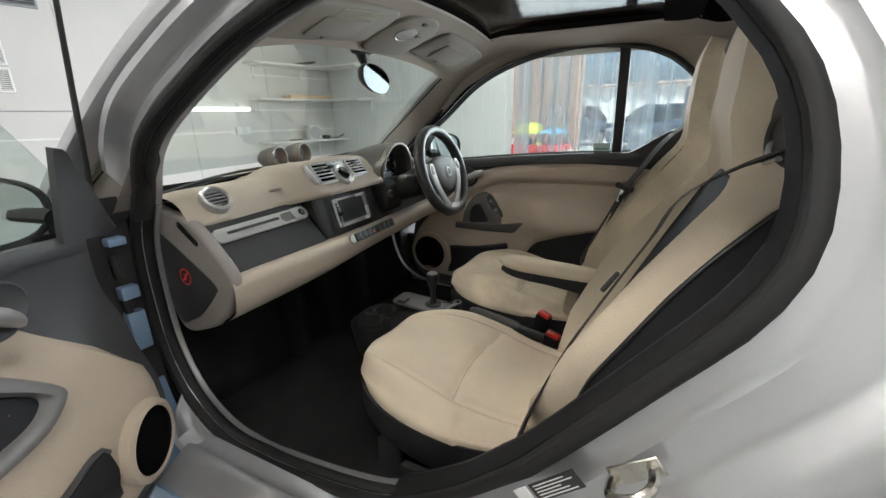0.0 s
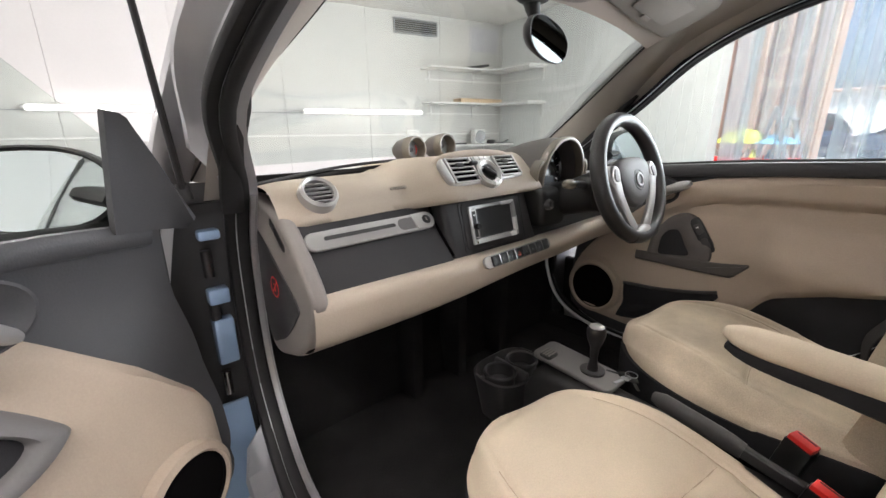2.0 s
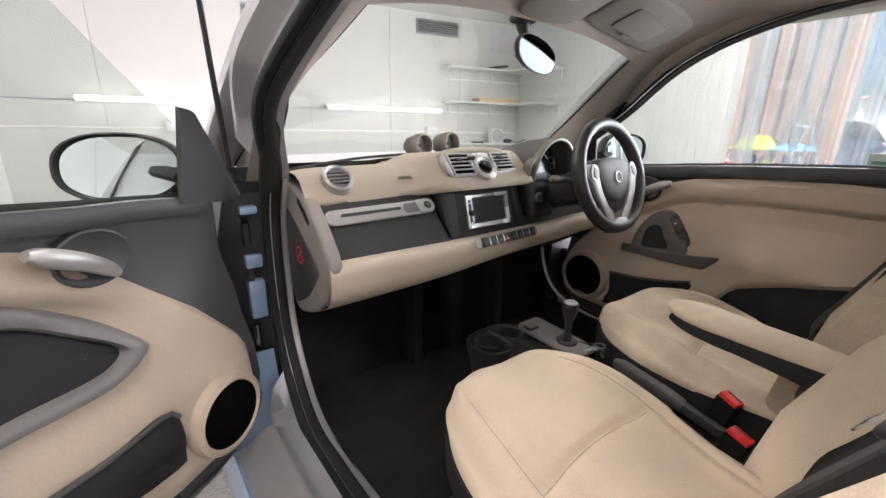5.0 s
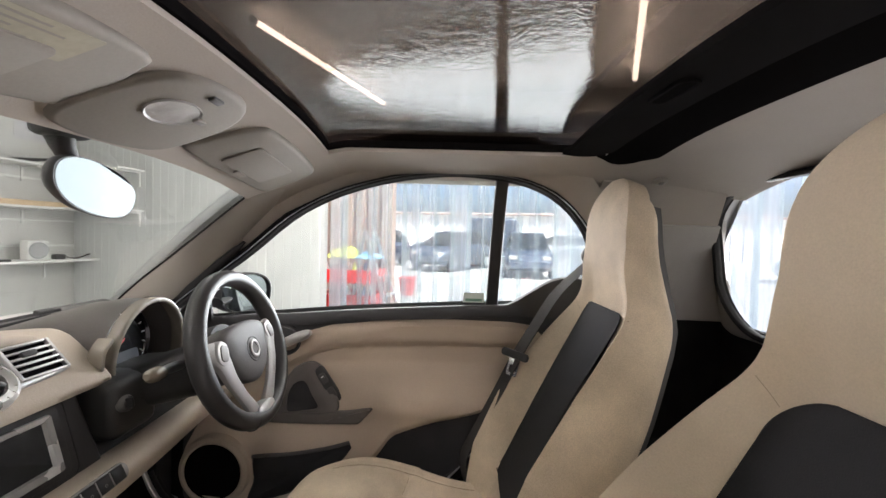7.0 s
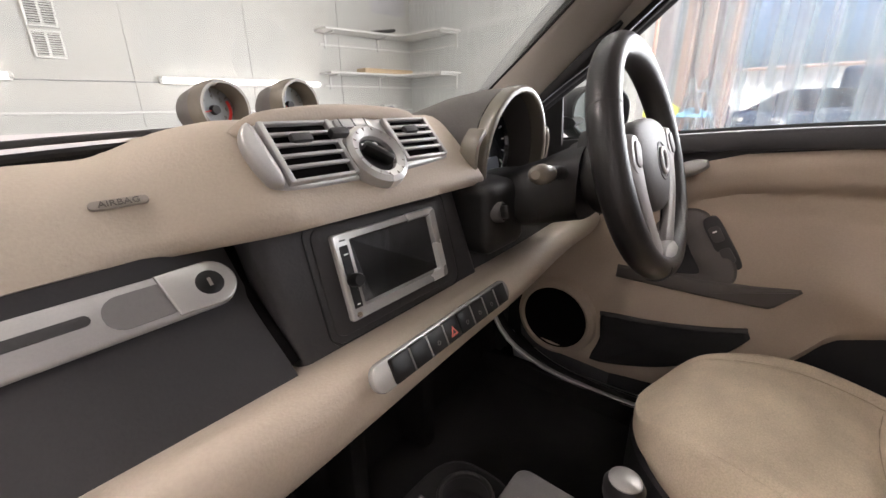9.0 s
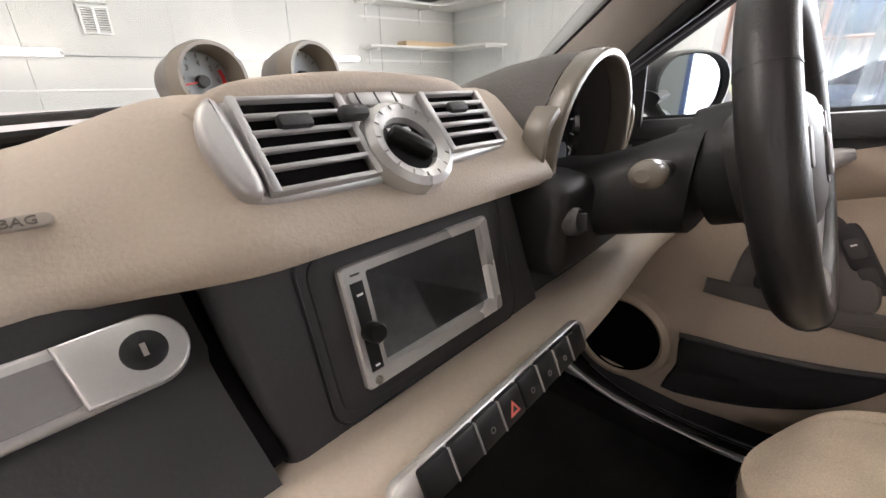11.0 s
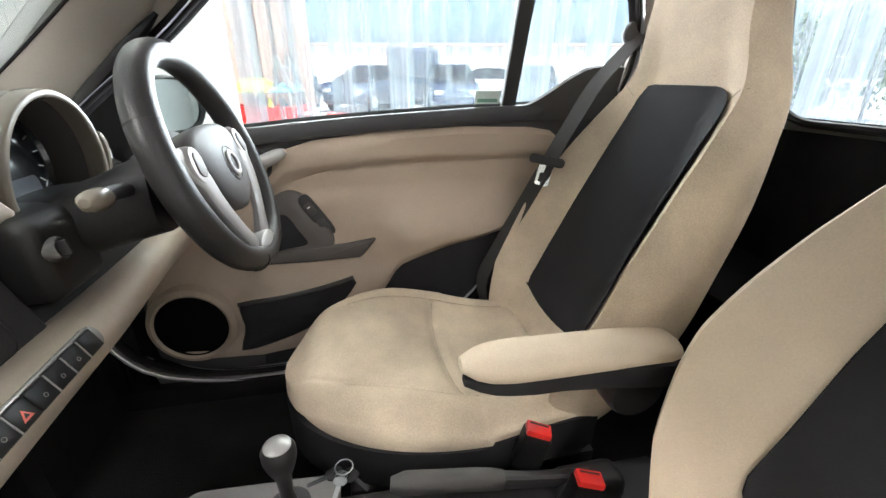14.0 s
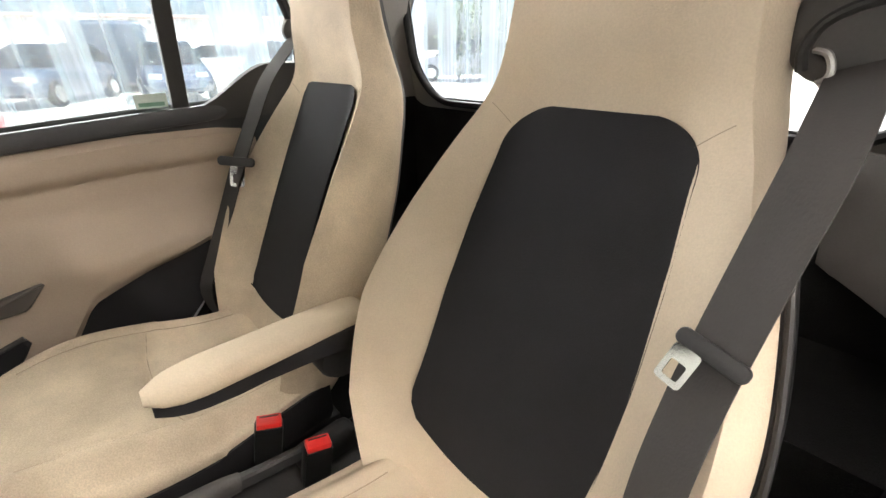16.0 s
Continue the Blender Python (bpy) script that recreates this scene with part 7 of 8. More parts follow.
part("slot_base", moved(slab(rrect(0.086, 0.017, 0.008), 0.0008), EC @ Matrix.Translation((-0.019, 0.105, 0.0150)) @ Matrix.Rotation(radians(-37), 4, "Z")), KEY_BLACK, cap, "black demister slot")
for k in range(6):
    part("slot", moved(box(-0.0012, 0.0012, -0.0075, 0.0075, 0, 0.002), EC @ Matrix.Translation((-0.047 + 0.0112 * k, 0.126 - 0.0084 * k, 0.0145)) @ Matrix.Rotation(radians(-37), 4, "Z")), BLACK_PLASTIC, cap)
WM = EC @ Matrix.Translation((-0.060, -0.016, 0.0185))
part("warning_ring", sweep([WM @ Vector((0.0215 * math.cos(k * 0.19635), 0.0215 * math.sin(k * 0.19635), 0.0004)) for k in range(32)], ring2(0.0022, 0.0006, 6), True, up=(1, 0, 0)), RED, cap, "red prohibition ring")
part("warning_bar", moved(box(-0.020, 0.020, -0.0018, 0.0018, 0, 0.0008), WM @ Matrix.Rotation(radians(45), 4, "Z")), RED, cap)
part("warning_sign", moved(join(box(-0.007, 0.003, -0.010, -0.007, 0, 0.0005), box(0.001, 0.004, -0.006, 0.007, 0, 0.0005), box(-0.005, -0.001, 0.003, 0.007, 0, 0.0005)), WM), RED, cap)
# instrument hood
def hood_ring(k, y, h=1.0, drop=0.0):
    """An arch at depth y; k scales its width, h its height."""
    pts = []
    for i in range(25):
        a = math.pi * (-0.10 + 1.20 * i / 24)
        pts.append(Vector((0.331 - 0.112 * k * math.cos(a), y - 0.010 * math.sin(a), 0.930 - drop + (0.128 * k * h if math.sin(a) > 0 else 0.11) * math.sin(a))))
    return pts
part("hood", loft([hood_ring(0.99, 0.905), hood_ring(1.02, 0.95, 0.96), hood_ring(1.08, 1.02, 0.82), hood_ring(1.16, 1.10, 0.60), hood_ring(1.24, 1.19, 0.38), hood_ring(1.28, 1.24, 0.28)], False, False), HOOD_GREY, dash, "dark instrument hood")
arch = [p + Vector((0, -0.012, 0)) for p in hood_ring(0.97, 0.90)]
part("hood_frame", sweep(arch, ring2(0.0065, 0.015, 14, 4.0), up=(0, 1, 0)), BEIGE_SHELL, dash, "glossy beige instrument frame")
part("hood_wing", sweep(spline([(0.215, 0.885, 0.990), (0.194, 0.885, 0.968), (0.194, 0.89, 0.925), (0.205, 0.90, 0.900), (0.24, 0.905, 0.889)], 16), ring2(0.0055, 0.016, 12, 4), up=(0, 1, 0)), BEIGE_SHELL, dash)
part("hood_wing", sweep(spline([(0.440, 0.885, 0.985), (0.452, 0.885, 0.965), (0.450, 0.89, 0.92), (0.438, 0.90, 0.893), (0.41, 0.905, 0.885)], 16), ring2(0.0055, 0.016, 12, 4), up=(0, 1, 0)), BEIGE_SHELL, dash)
back = [Vector((0.331 + (p.x - 0.331) * 0.92, 0.955, p.z)) for p in hood_ring(0.95, 0.95)]
bm = bmesh.new()
bm.faces.new([bm.verts.new(p) for p in back])
cl = part("cluster", bm, BLACK_PLASTIC, dash, "black instrument recess")
DP = plate((0.331, 0.945, 0.962), (1, 0, 0), (0, 0.15, 0.99))
part("speed_dial", lathe([(0.0, 0.004), (0.070, 0.004), (0.074, 0.010), (0.078, 0.004), (0.078, 0.0), (0.0, 0.0)], 40, DP), SCREEN, dash, "dark round speedometer")
for i in range(13):
    a = radians(220 - i * 260 / 12)
    part("tick", moved(box(-0.0009, 0.0009, -0.005, 0.005, 0.0042, 0.0050), DP @ Matrix.Translation((0.060 * math.cos(a), 0.060 * math.sin(a), 0)) @ Matrix.Rotation(a - math.pi / 2, 4, "Z")), WHITE_MARK, cl)
part("display", moved(slab(rrect(0.070, 0.028, 0.008), 0.001), DP @ Matrix.Translation((0.0, -0.042, 0.0045))), DIAL, cl, "pale display window")
part("needle", moved(box(-0.001, 0.001, 0, 0.052, 0.006, 0.007), DP @ Matrix.Rotation(radians(128), 4, "Z")), RED, cl)
part("lower_bezel", sweep(spline([(0.225, 0.892, 0.893), (0.28, 0.885, 0.889), (0.38, 0.885, 0.889), (0.437, 0.892, 0.893)], 16), ring2(0.008, 0.006, 8)), CHROME, dash, "bright lower instrument edge")
# dark driver side below the hood
part("driver_panel", sheet(lambda u, v: (mix(0.155, 0.62, u), mix(0.925, 0.865, v) + 0.03 * (u - 0.4) ** 2, mix(0.90, 0.757, v)), 16, 8, 0.012), COLUMN_BLACK, dash, "black panel behind the wheel")
part("far_panel", sheet(lambda u, v: (mix(0.43, 0.64, u), mix(1.25, 0.95, v), mix(1.0, 0.90, v) + 0.02 * math.sin(v * 3)), 8, 8, 0.012), DARK_GREY, dash, "dark far dashboard corner")
part("far_panel", sheet(lambda u, v: (mix(0.155, 0.64, u), mix(1.27, 0.93, v), mix(0.985, 0.895, v)), 8, 8, 0.010), DARK_GREY, dash)
# column, ignition, stalks
col = part("column_shroud", loft([[Vector((0.335 + a * w, y, zc + b * h)) for a, b in ring2(1, 1, 20, 3)] for y, w, h, zc in ((0.93, 0.105, 0.052, 0.862), (0.88, 0.10, 0.052, 0.868), (0.82, 0.090, 0.056, 0.885), (0.765, 0.084, 0.062, 0.905), (0.735, 0.080, 0.064, 0.914))]), COLUMN_BLACK, dash, "black steering column shroud")
part("shroud_side", box(0.168, 0.29, 0.83, 0.93, 0.80, 0.915, 0.02, 3), COLUMN_BLACK, dash)
part("column_ring", lathe([(0.056, -0.02), (0.068, -0.018), (0.068, 0.018), (0.056, 0.02)], 32, plate((0.332, 0.718, 0.930), (1, 0, 0), (0, 0.316, 0.949))), COLUMN_BLACK, col)
IG = plate((0.192, 0.829, 0.872), (1, 0, 0), (0, 0.2, 0.98))
part("ignition", lathe([(0.0, 0.004), (0.010, 0.004), (0.013, 0.010), (0.016, 0.006), (0.016, -0.01), (0.0, -0.01)], 20, IG), DARK_GREY, dash, "ignition barrel")
part("key_flag", moved(box(-0.003, 0.003, -0.010, 0.010, 0.004, 0.018, 0.002), IG), BLACK_PLASTIC, dash)
st = part("stalk", sweep([(0.29, 0.765, 0.925), (0.22, 0.755, 0.936), (0.175, 0.750, 0.940)], ring2(0.010, 0.010, 10)), BLACK_PLASTIC, dash, "black indicator stalk")
part("stalk_tip", sweep(spline([(0.185, 0.751, 0.939), (0.160, 0.749, 0.941), (0.140, 0.748, 0.943)], 8), ring2(0.016, 0.014, 14), scale=[0.7, 0.95, 1, 1, 1, 0.95, 0.8, 0.4]), BEIGE_SHELL, st, "beige stalk tip")
st2 = part("stalk", sweep([(0.38, 0.765, 0.925), (0.45, 0.755, 0.936), (0.495, 0.750, 0.940)], ring2(0.010, 0.010, 10)), BLACK_PLASTIC, dash, "black wiper stalk")
part("stalk_tip", sweep(spline([(0.485, 0.751, 0.939), (0.510, 0.749, 0.941), (0.530, 0.748, 0.943)], 8), ring2(0.016, 0.014, 14), scale=[0.7, 0.95, 1, 1, 1, 0.95, 0.8, 0.4]), BEIGE_SHELL, st2, "beige stalk tip")


# ---- instrument pods on the pad ----
def pod(x, y, z, r, turn, label, digits=0):
    t = thing("gauge_pod", label, "gauge", pose(x, y, z), "round gauges on the dashboard")
    M = plate((0, 0, 0), (math.cos(turn), math.sin(turn), 0), (0, 0.10, 0.99))
    part("shell", lathe([(r * 0.98, 0.012), (r * 1.0, 0.0), (r * 0.86, -0.035), (r * 0.55, -0.055), (0.0, -0.06)], 40, M), HOOD_GREY, t, "dark pod shell")
    part("ring", lathe([(r * 0.80, -0.010), (r * 0.82, 0.026), (r * 0.87, 0.036), (r * 0.97, 0.036), (r * 1.035, 0.026), (r * 1.03, 0.008), (r * 0.9, 0.006)], 40, M), BEIGE_SHELL, t, "glossy beige rim")
    f = part("face", lathe([(0.0, 0.004), (r * 0.81, 0.004), (r * 0.81, 0.0), (0.0, 0.0)], 36, M), DIAL_FACE, t, "grey dial face")
    for i in range(11):
        a = radians(220 - i * 26)
        part("tick", moved(box(-0.0007, 0.0007, -0.0025, 0.0025, 0.0042, 0.0048), M @ Matrix.Translation((r * 0.70 * math.cos(a), r * 0.70 * math.sin(a), 0)) @ Matrix.Rotation(a - math.pi / 2, 4, "Z")), DARK_MARK, f)
    for i in range(digits):
        a = radians(215 - i * 42)
        part("numeral", moved(text_bm(str(i + 1), 0.0085), M @ Matrix.Translation((r * 0.50 * math.cos(a), r * 0.50 * math.sin(a), 0.0044))), DARK_MARK, f)
    if digits:
        part("red_zone", sweep([M @ Vector((r * 0.66 * math.cos(radians(a)), r * 0.66 * math.sin(radians(a)), 0.0046)) for a in (30, 15, 0, -15, -35)], ring2(0.0022, 0.0006, 6, 4), up=(0, 1, 0)), RED, f)
    part("needle", moved(box(-0.0009, 0.0009, -0.006, r * 0.6, 0.0070, 0.0078), M @ Matrix.Rotation(radians(100), 4, "Z")), RED, f)
    part("hub", lathe([(0.0, 0.012), (0.006, 0.011), (0.007, 0.004), (0.0, 0.004)], 14, M), BLACK_PLASTIC, f)
    part("foot", moved(loft([[Vector((a * w, b * w * 1.2 - 0.005, h)) for a, b in ring2(1, 1, 14)] for w, h in ((0.030, -r * 0.98 - 0.012), (0.022, -r * 0.8), (0.018, -r * 0.6))]), Matrix.Identity(4)), BLACK_PLASTIC, t, "black pod foot")
    return t


pod(-0.058, 1.16, 1.024, 0.0375, 0.12, "round rev counter pod with a beige rim on the dashboard", 7)
pod(0.062, 1.16, 1.030, 0.0375, 0.12, "round clock pod with a beige rim on the dashboard")

# ---- steering wheel ----
wheel = thing("steering_wheel", "black leather steering wheel with silver spokes", "steering wheel", plate((0.325, 0.661, 0.951), (1, 0, 0), (0, 0.308, 0.951)))
WR = 0.1635
rim_path = [Vector((WR * math.cos(2 * math.pi * i / 72), WR * (0.985 if math.sin(2 * math.pi * i / 72) < 0 else 1.0) * math.sin(2 * math.pi * i / 72), 0)) for i in range(72)]
part("rim", sweep(rim_path, ring2(0.0185, 0.0215, 16), True, up=(0, 0, 1)), LEATHER, wheel, "black leather wheel rim")
for a in (28, 152, 250, 290):
    p = Vector((WR * math.cos(radians(a)), WR * math.sin(radians(a)), 0))
    q = Vector((-math.sin(radians(a)), math.cos(radians(a)), 0))
    part("rim_seam", sweep([p - q * 0.0012, p + q * 0.0012], ring2(0.0189, 0.0219, 16), up=(0, 0, 1)), BLACK_PLASTIC, wheel)
SHIELD = [(p.x, p.y) for p in spline([(0.0, 0.058, 0), (0.050, 0.055, 0), (0.086, 0.044, 0), (0.094, 0.022, 0), (0.080, -0.022, 0), (0.050, -0.062, 0), (0.0, -0.080, 0), (-0.050, -0.062, 0), (-0.080, -0.022, 0), (-0.094, 0.022, 0), (-0.086, 0.044, 0), (-0.050, 0.055, 0)], 48, True)]
hub = part("airbag_cover", loft([[Vector((x * k, -0.008 + (y + 0.008) * k, z)) for x, y in SHIELD] for k, z in ((0.9, -0.045), (0.99, -0.010), (1.0, 0.004), (0.97, 0.011), (0.88, 0.016), (0.6, 0.021), (0.25, 0.023), (0.05, 0.0235))]), DARK_GREY, wheel, "dark grey airbag cover")
part("badge", sweep([(0.0165 * math.cos(k * math.pi / 16), -0.008 + 0.0165 * math.sin(k * math.pi / 16), 0.0245) for k in range(32)], ring2(0.0042, 0.0026, 10), True, up=(0, 0, 1)), WHEEL_SILVER, hub, "round silver badge ring")
part("badge_dish", sweep([(0.027 * math.cos(k * math.pi / 16), -0.008 + 0.027 * math.sin(k * math.pi / 16), 0.0222) for k in range(32)], ring2(0.0014, 0.0014, 6), True, up=(0, 0, 1)), BLACK_PLASTIC, hub)
for sgn in (-1, 1):
    # one silver band from the upper control pod down to the bridge
    sp = part("spoke", sweep(spline([(sgn * 0.152, 0.020, -0.006), (sgn * 0.122, 0.018, 0.002), (sgn * 0.104, -0.006, 0.006), (sgn * 0.094, -0.045, 0.007), (sgn * 0.069, -0.090, 0.005), (sgn * 0.042, -0.128, 0.0), (sgn * 0.026, -0.156, -0.006)], 24), ring2(0.021, 0.010, 14, 2.8), up=(0, 0, 1), scale=[0.75, 0.9, 1.05, 1.15, 1.2, 1.2, 1.15, 1.08, 1.0, 0.95, 0.9, 0.86, 0.82, 0.8, 0.78, 0.76, 0.76, 0.76, 0.8, 0.85, 0.92, 1.0, 1.1, 1.2]), WHEEL_SILVER, wheel, "silver spoke")
    part("control_pod", moved(loft([[Vector((x * k, y * k, z)) for x, y in ring2(0.021, 0.027, 24, 2.2)] for k, z in ((1.05, 0.0), (1.0, 0.009), (0.90, 0.013), (0.75, 0.0138))]), Matrix.Translation((sgn * 0.107, 0.012, 0.004)) @ Matrix.Rotation(radians(sgn * 18), 4, "Z")), WHEEL_SILVER, sp, "silver control pod")
    part("spoke_button", moved(slab(rrect(0.023, 0.034, 0.009), 0.003, 0.0014), Matrix.Translation((sgn * 0.107, 0.012, 0.0172)) @ Matrix.Rotation(radians(sgn * 18), 4, "Z")), CONSOLE_GREY, sp, "grey rocker button")
part("spoke_bridge", loft([[Vector((x * k, y * k * 0.9 - 0.154, z)) for x, y in ring2(0.046, 0.027, 24, 2.6)] for k, z in ((0.9, -0.022), (1.0, -0.010), (1.0, 0.004), (0.93, 0.012), (0.7, 0.016), (0.2, 0.017))]), WHEEL_SILVER, wheel, "silver lower bridge")
part("column_shaft", lathe([(0.0, -0.10), (0.05, -0.10), (0.055, -0.04), (0.0, -0.04)], 24), BLACK_PLASTIC, wheel)

# ---- centre console ----
con = thing("gear_console", "grey gear console between the seats", "console")
part("tunnel", loft([[Vector((a * w + 0.03, y, 0.345 + (b + 1) / 2 * h)) for a, b in ring2(1, 1, 20, 5)] for y, w, h in ((-0.05, 0.075, 0.08), (0.30, 0.070, 0.09), (0.40, 0.062, 0.13), (0.62, 0.058, 0.145), (0.70, 0.055, 0.13), (0.72, 0.050, 0.08))]), BLACK_PLASTIC, con, "black console body")
part("top_plate", moved(slab(rrect(0.098, 0.22, 0.02), 0.012, 0.004, 3), plate((0.056, 0.615, 0.494), (1, 0, 0), (0, 1, 0.05))), CONSOLE_GREY, con, "grey console top plate")
part("window_lifter", moved(slab(rrect(0.042, 0.036, 0.008), 0.008, 0.003), plate((0.03, 0.685, 0.508), (1, 0, 0), (0, 1, 0.05))), BLACK_PLASTIC, con, "ribbed black switch")
for k in range(4):
    part("switch_rib", box(0.012, 0.048, 0.673 + k * 0.008, 0.676 + k * 0.008, 0.516, 0.519), MID_GREY, con)
part("gate", lathe([(0.0, 0.002), (0.026, 0.004), (0.03, 0.002), (0.03, -0.004), (0.0, -0.004)], 24, Matrix.Translation((0.058, 0.575, 0.506))), BLACK_PLASTIC, con, "black gear gate")
lever = part("gear_lever", lathe([(0.0, 0.118), (0.019, 0.116), (0.023, 0.108), (0.0225, 0.094), (0.018, 0.078), (0.011, 0.060), (0.009, 0.03), (0.014, 0.0), (0.0, 0.0)], 28, Matrix.Translation((0.058, 0.575, 0.508))), LEATHER, con, "dark gear lever")
part("lever_cap", lathe([(0.0, 0.1215), (0.014, 0.1205), (0.018, 0.1175), (0.0185, 0.114), (0.0, 0.114)], 28, Matrix.Translation((0.058, 0.575, 0.508))), SILVER, lever, "silver gear knob cap")
keys = thing("key_bunch", "bunch of keys hanging by the gear lever", "keys", pose(0.108, 0.500, 0.495))
part("key_ring", sweep([Vector((0.014 * math.cos(a), 0.014 * math.sin(a), 0.012)) for a in [k * 0.3927 for k in range(16)]], ring2(0.0012, 0.0012, 6), True), GREY_METAL, keys, "steel key ring")
for a in (20, 75, 130):
    part("key", moved(join(slab(rrect(0.022, 0.026, 0.008), 0.003, 0.001), moved(slab(rrect(0.007, 0.03, 0.002), 0.002), Matrix.Translation((0, 0.027, 0.0)))), Matrix.Rotation(radians(a), 4, "Z") @ Matrix.Translation((0, 0.016, 0.006))), GREY_METAL if a == 75 else KEY_BLACK, keys)
# cup holder ahead of the console
cup = thing("cup_holder", "black double cup holder on the floor tunnel", "cup holder", pose(0.02, 0.80, 0.29))
part("tray", loft([[Vector((a * w, b * h, z)) for a, b in ring2(1, 1, 28, 3)] for w, h, z in ((0.085, 0.060, 0.0), (0.105, 0.075, 0.10), (0.112, 0.08, 0.135), (0.106, 0.074, 0.138), (0.098, 0.066, 0.10))], True, True), BLACK_PLASTIC, cup, "black moulded tray")
for sgn in (-1, 1):
    part("cup_ring", sweep([Vector((sgn * 0.048 + 0.043 * math.cos(a), 0.043 * math.sin(a), 0.137)) for a in [k * 2 * math.pi / 24 for k in range(24)]], ring2(0.005, 0.006, 8), True), BLACK_PLASTIC, cup)
    part("cup_wall", lathe([(0.043, 0.0), (0.043, 0.032), (0.040, 0.032), (0.038, 0.0)], 24, Matrix.Translation((sgn * 0.048, 0, 0.105))), BLACK_PLASTIC, cup)
part("divider", box(-0.006, 0.006, -0.06, 0.06, 0.10, 0.140, 0.003), DARK_GREY, cup)
for k, (x, z0) in enumerate(((-0.16, 0.60), (0.02, 0.58), (0.22, 0.6))):
    t = thing("pedal_bracket", "black bracket under the dashboard", "bracket")
    part("bracket", box(x - 0.02, x + 0.02, 1.0, 1.10, 0.29, z0 + 0.06, 0.012), CARPET, t)
# handbrake
hb = thing("handbrake", "dark grey handbrake lever beside the driver seat", "handbrake")
hp = spline([(0.055, 0.10, 0.455), (0.056, 0.22, 0.475), (0.06, 0.30, 0.490), (0.063, 0.41, 0.505), (0.064, 0.43, 0.507)], 16)
part("lever", sweep(hp[:9], ring2(0.010, 0.014, 10, 3)), BLACK_PLASTIC, hb, "black lever arm")
part("grip", sweep(hp[7:], ring2(0.015, 0.018, 12, 2.6), scale=[0.9, 1, 1.02, 1, 1, 1, 1.03, 1.02, 0.6]), DARK_GREY, hb, "dark grip")
part("boot", box(0.025, 0.085, 0.04, 0.16, 0.40, 0.465, 0.02, 3), BLACK_PLASTIC, hb)
part("base", box(0.02, 0.09, 0.03, 0.34, 0.345, 0.43, 0.015), BLACK_PLASTIC, hb)

# ---- roof fittings ----
def sun_visor(x0, x1, label):
    t = thing("sun_visor", label, "sun visor", None, "sun visors")
    xm, w = (x0 + x1) / 2, x1 - x0
    m = plate((xm, 0.615, roof_z(xm, 0.615) - 0.014), (1, 0, (roof_z(x1, 0.615) - roof_z(x0, 0.615)) / w), (0, -1, (roof_z(xm, 0.54) - roof_z(xm, 0.69)) / 0.15))
    o = [(p.x, p.y) for p in spline([(x, y, 0) for x, y in ((-w / 2, -0.04), (-w / 2 + 0.02, -0.075), (w / 2 - 0.02, -0.078), (w / 2, -0.045), (w / 2 - 0.015, 0.045), (w / 2 - 0.06, 0.078), (-w / 2 + 0.06, 0.078), (-w / 2 + 0.015, 0.05))], 48, True)]
    part("board", moved(slab(o, 0.020, 0.008, 3), m @ Matrix.Translation((0, 0, -0.006))), VISOR_MAT, t, "padded grey beige visor")
    lid = part("mirror_lid", moved(slab(rrect(0.17, 0.085, 0.012), 0.004, 0.0015), m @ Matrix.Translation((0, -0.008, 0.0135))), VISOR_MAT, t, "flat mirror lid")
    part("lid_grip", moved(slab(rrect(0.04, 0.012, 0.005), 0.004, 0.0015), m @ Matrix.Translation((0.0, -0.054, 0.016))), VISOR_MAT, lid)
    return t, m


_, vm = sun_visor(0.13, 0.47, "grey beige sun visor folded up above the wheel")
_, vm = sun_visor(-0.48, -0.10, "grey beige sun visor with a yellow warning label")
lab = thing("visor_label", "faded yellow warning label on the visor", "label")
part("paper", moved(slab(rrect(0.16, 0.055, 0.003), 0.0006), vm @ Matrix.Translation((0.02, 0.042, 0.0142))), mat("faded_yellow_paper", (0.28, 0.255, 0.19), 0.8, bump=0.02), lab)
for k in range(5):
    part("print_line", moved(box(-0.07, 0.05 - 0.02 * (k % 3), -0.018 + k * 0.009, -0.015 + k * 0.009, 0.0149, 0.0152), vm @ Matrix.Translation((0.02, 0.042, 0))), VISOR_MAT, lab)
oc = thing("roof_console", "grey beige roof console with a round courtesy lamp", "console")
rc = plate((0.0, 0.628, roof_z(0, 0.628) - 0.010), (1, 0, 0), (0, -1, (roof_z(0, 0.55) - roof_z(0, 0.70)) / 0.15))
part("moulding", moved(slab([(p.x, p.y) for p in spline([(x, y, 0) for x, y in ((-0.105, 0.06), (-0.11, -0.06), (-0.06, -0.098), (0.06, -0.098), (0.11, -0.06), (0.105, 0.05), (0.05, 0.105), (-0.05, 0.105))], 48, True)], 0.022, 0.010, 3), rc @ Matrix.Translation((0, 0, -0.008))), VISOR_MAT, oc, "smooth roof moulding")
part("lamp_lens", lathe([(0.0, 0.004), (0.024, 0.003), (0.033, 0.001), (0.036, 0.003), (0.037, -0.004), (0.0, -0.004)], 32, rc @ Matrix.Translation((-0.012, 0.025, 0.014)) @ Matrix.Diagonal((1.25, 0.9, 1, 1))), DOME_GLASS, oc, "frosted lamp lens")
part("lamp_switch", moved(slab(rrect(0.024, 0.010, 0.003), 0.005, 0.002), rc @ Matrix.Translation((0.03, 0.035, 0.018))), MID_GREY, oc, "grey lamp switch")
part("microphone", moved(slab(rrect(0.026, 0.012, 0.003), 0.005, 0.002), rc @ Matrix.Translation((-0.005, 0.085, 0.013))), DARK_GREY, oc, "dark roof button")
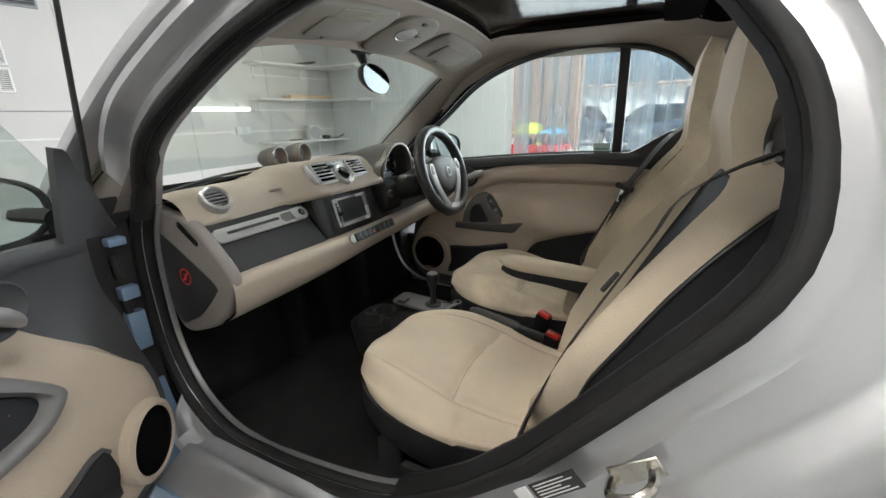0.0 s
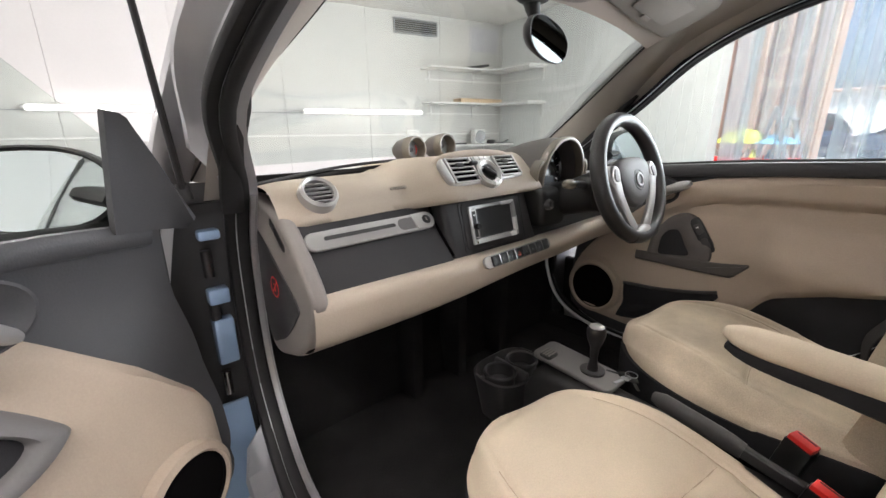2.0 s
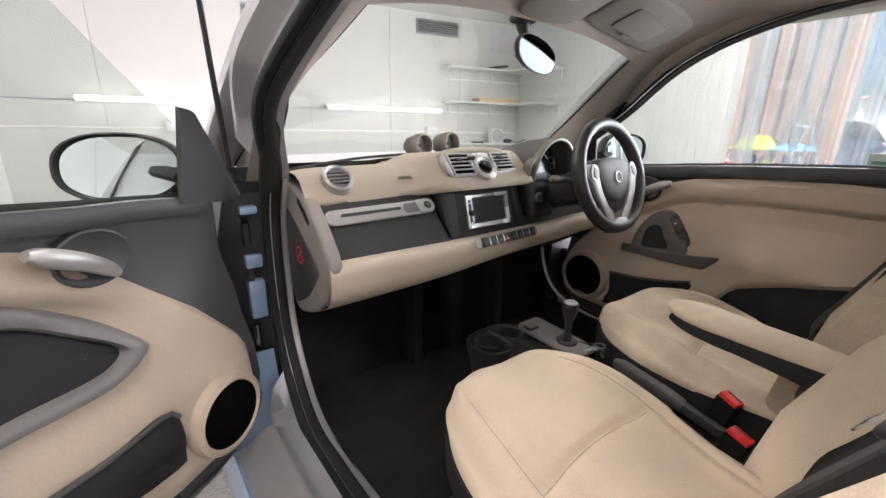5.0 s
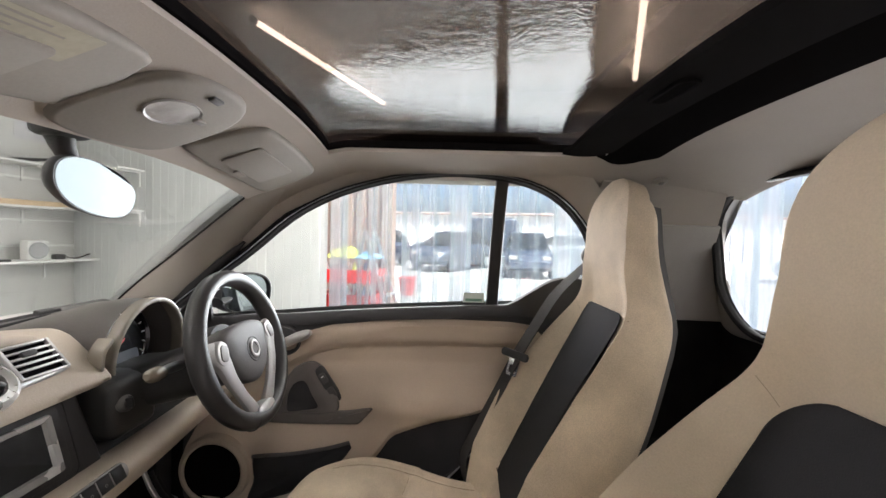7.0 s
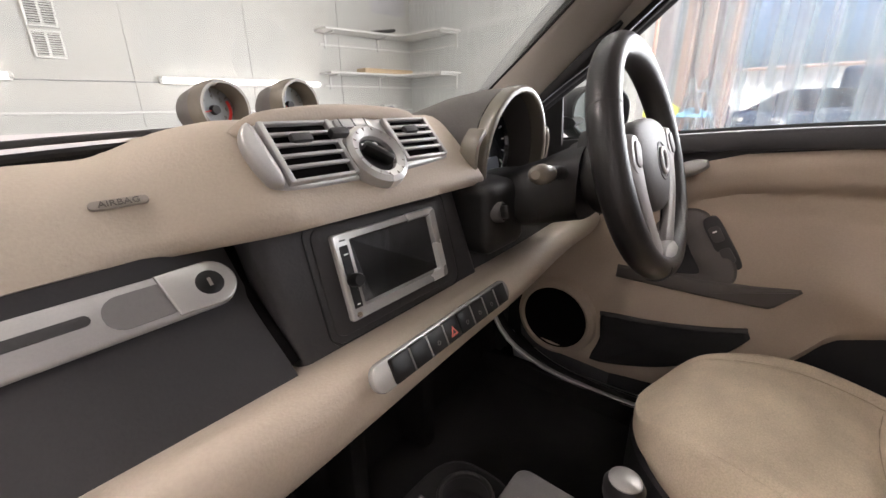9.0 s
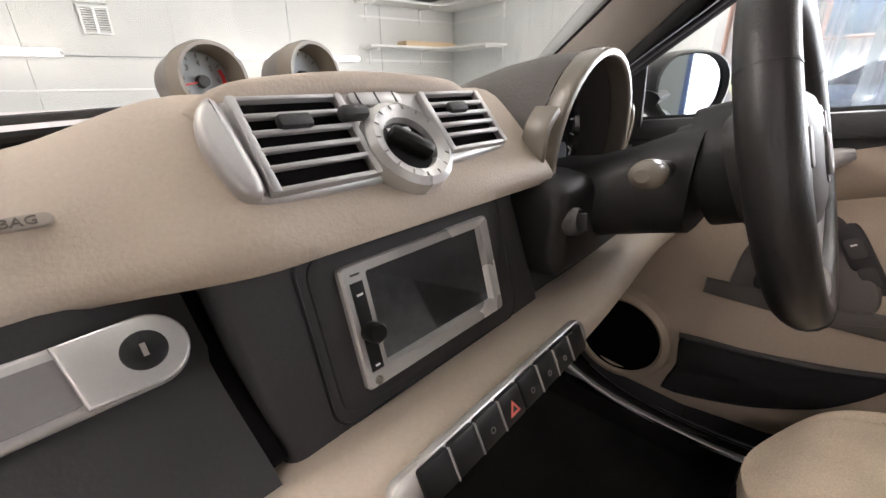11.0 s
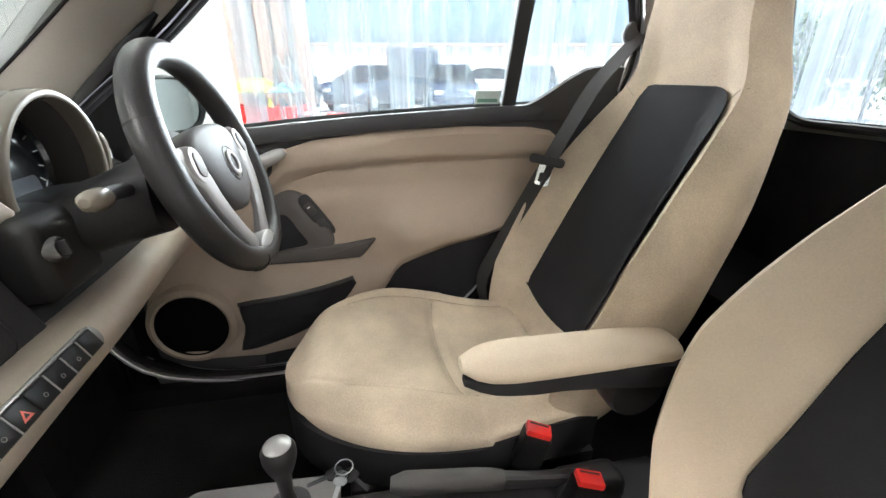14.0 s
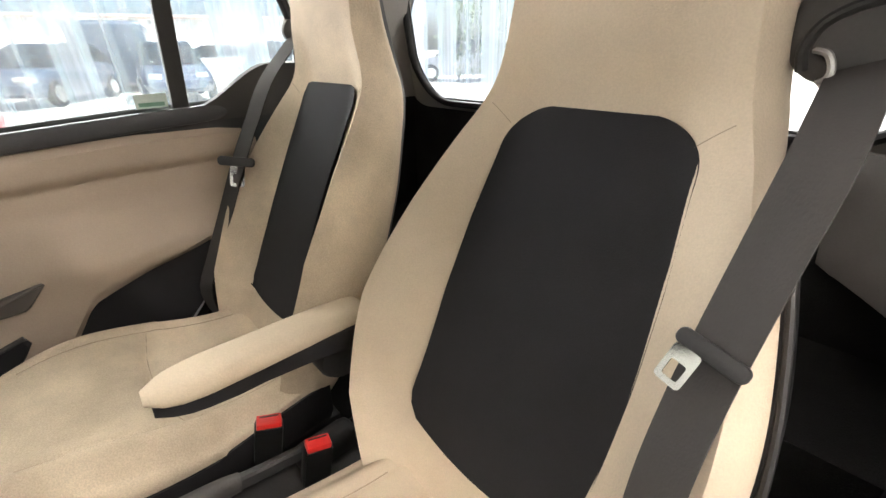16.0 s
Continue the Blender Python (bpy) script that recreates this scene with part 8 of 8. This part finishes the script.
# inside mirror
mir = thing("inside_mirror", "oval inside mirror on a black stalk", "mirror")
part("stalk", sweep(spline([(0.0, 0.775, 1.355), (0.005, 0.775, 1.335), (0.025, 0.778, 1.31), (0.044, 0.775, 1.283)], 14), ring2(0.017, 0.014, 12), scale=[1.5, 1.3, 1.1, 1, 0.9, 0.85, 0.8, 0.8, 0.8, 0.8, 0.8, 0.8, 0.8, 0.8]), BLACK_PLASTIC, mir, "black mirror stalk")
part("foot", box(-0.03, 0.03, 0.745, 0.80, 1.345, 1.37, 0.012, 3), BLACK_PLASTIC, mir)
MM = plate((0.045, 0.758, 1.280), (0.985, 0.17, -0.03), (0.01, -0.12, 0.99))
egg = [(x * 0.100, (y * 0.036 if y > 0 else y * 0.046) - 0.010 * x) for x, y in ring2(1, 1, 40, 2.3)]
part("shell", moved(loft([[(x * k, y * k, z) for x, y in egg] for k, z in ((0.3, -0.034), (0.75, -0.026), (0.97, -0.008), (1.0, 0.0), (0.985, 0.005))]), MM), BLACK_PLASTIC, mir, "black mirror shell")
part("glass", moved(loft([[(x * k, y * k, z) for x, y in egg] for k, z in ((0.955, 0.004), (0.95, 0.0056))]), MM), INSIDE_MIRROR, mir, "oval mirror glass")
hk = thing("coat_hook", "small grey coat hook on the roof rail", "hook")
HK = plate((0.497, -0.358, roof_z(0.497, -0.358) - 0.010), (1, 0, -0.4), (0, -1, 0))
part("hook", lathe([(0.0, 0.016), (0.012, 0.0155), (0.0165, 0.013), (0.018, 0.009), (0.015, 0.005), (0.016, 0.0), (0.0, 0.0)], 24, HK), PILLAR_TAUPE, hk, "grey round hook knob")
part("hook_cap", lathe([(0.0, 0.0185), (0.006, 0.018), (0.0075, 0.0155), (0.0, 0.0155)], 16, HK), MID_GREY, hk)
# window sticker on the driver side
stk = thing("window_sticker", "small pale green sticker on the side window", "sticker")
part("paper", moved(box(-0.032, 0.032, -0.016, 0.016, 0, 0.0006), plate((half_width(1.022) - 0.006, 0.115, 1.028), (0, -1, 0), (-0.25, 0, 1))), mat("pale_green_paper", (0.62, 0.72, 0.66), 0.7, bump=0), stk)
part("print_bar", moved(box(-0.026, 0.026, -0.012, -0.003, 0.0007, 0.0010), plate((half_width(1.022) - 0.006, 0.115, 1.028), (0, -1, 0), (-0.25, 0, 1))), mat("green_print", (0.15, 0.3, 0.22), 0.6, bump=0), stk)
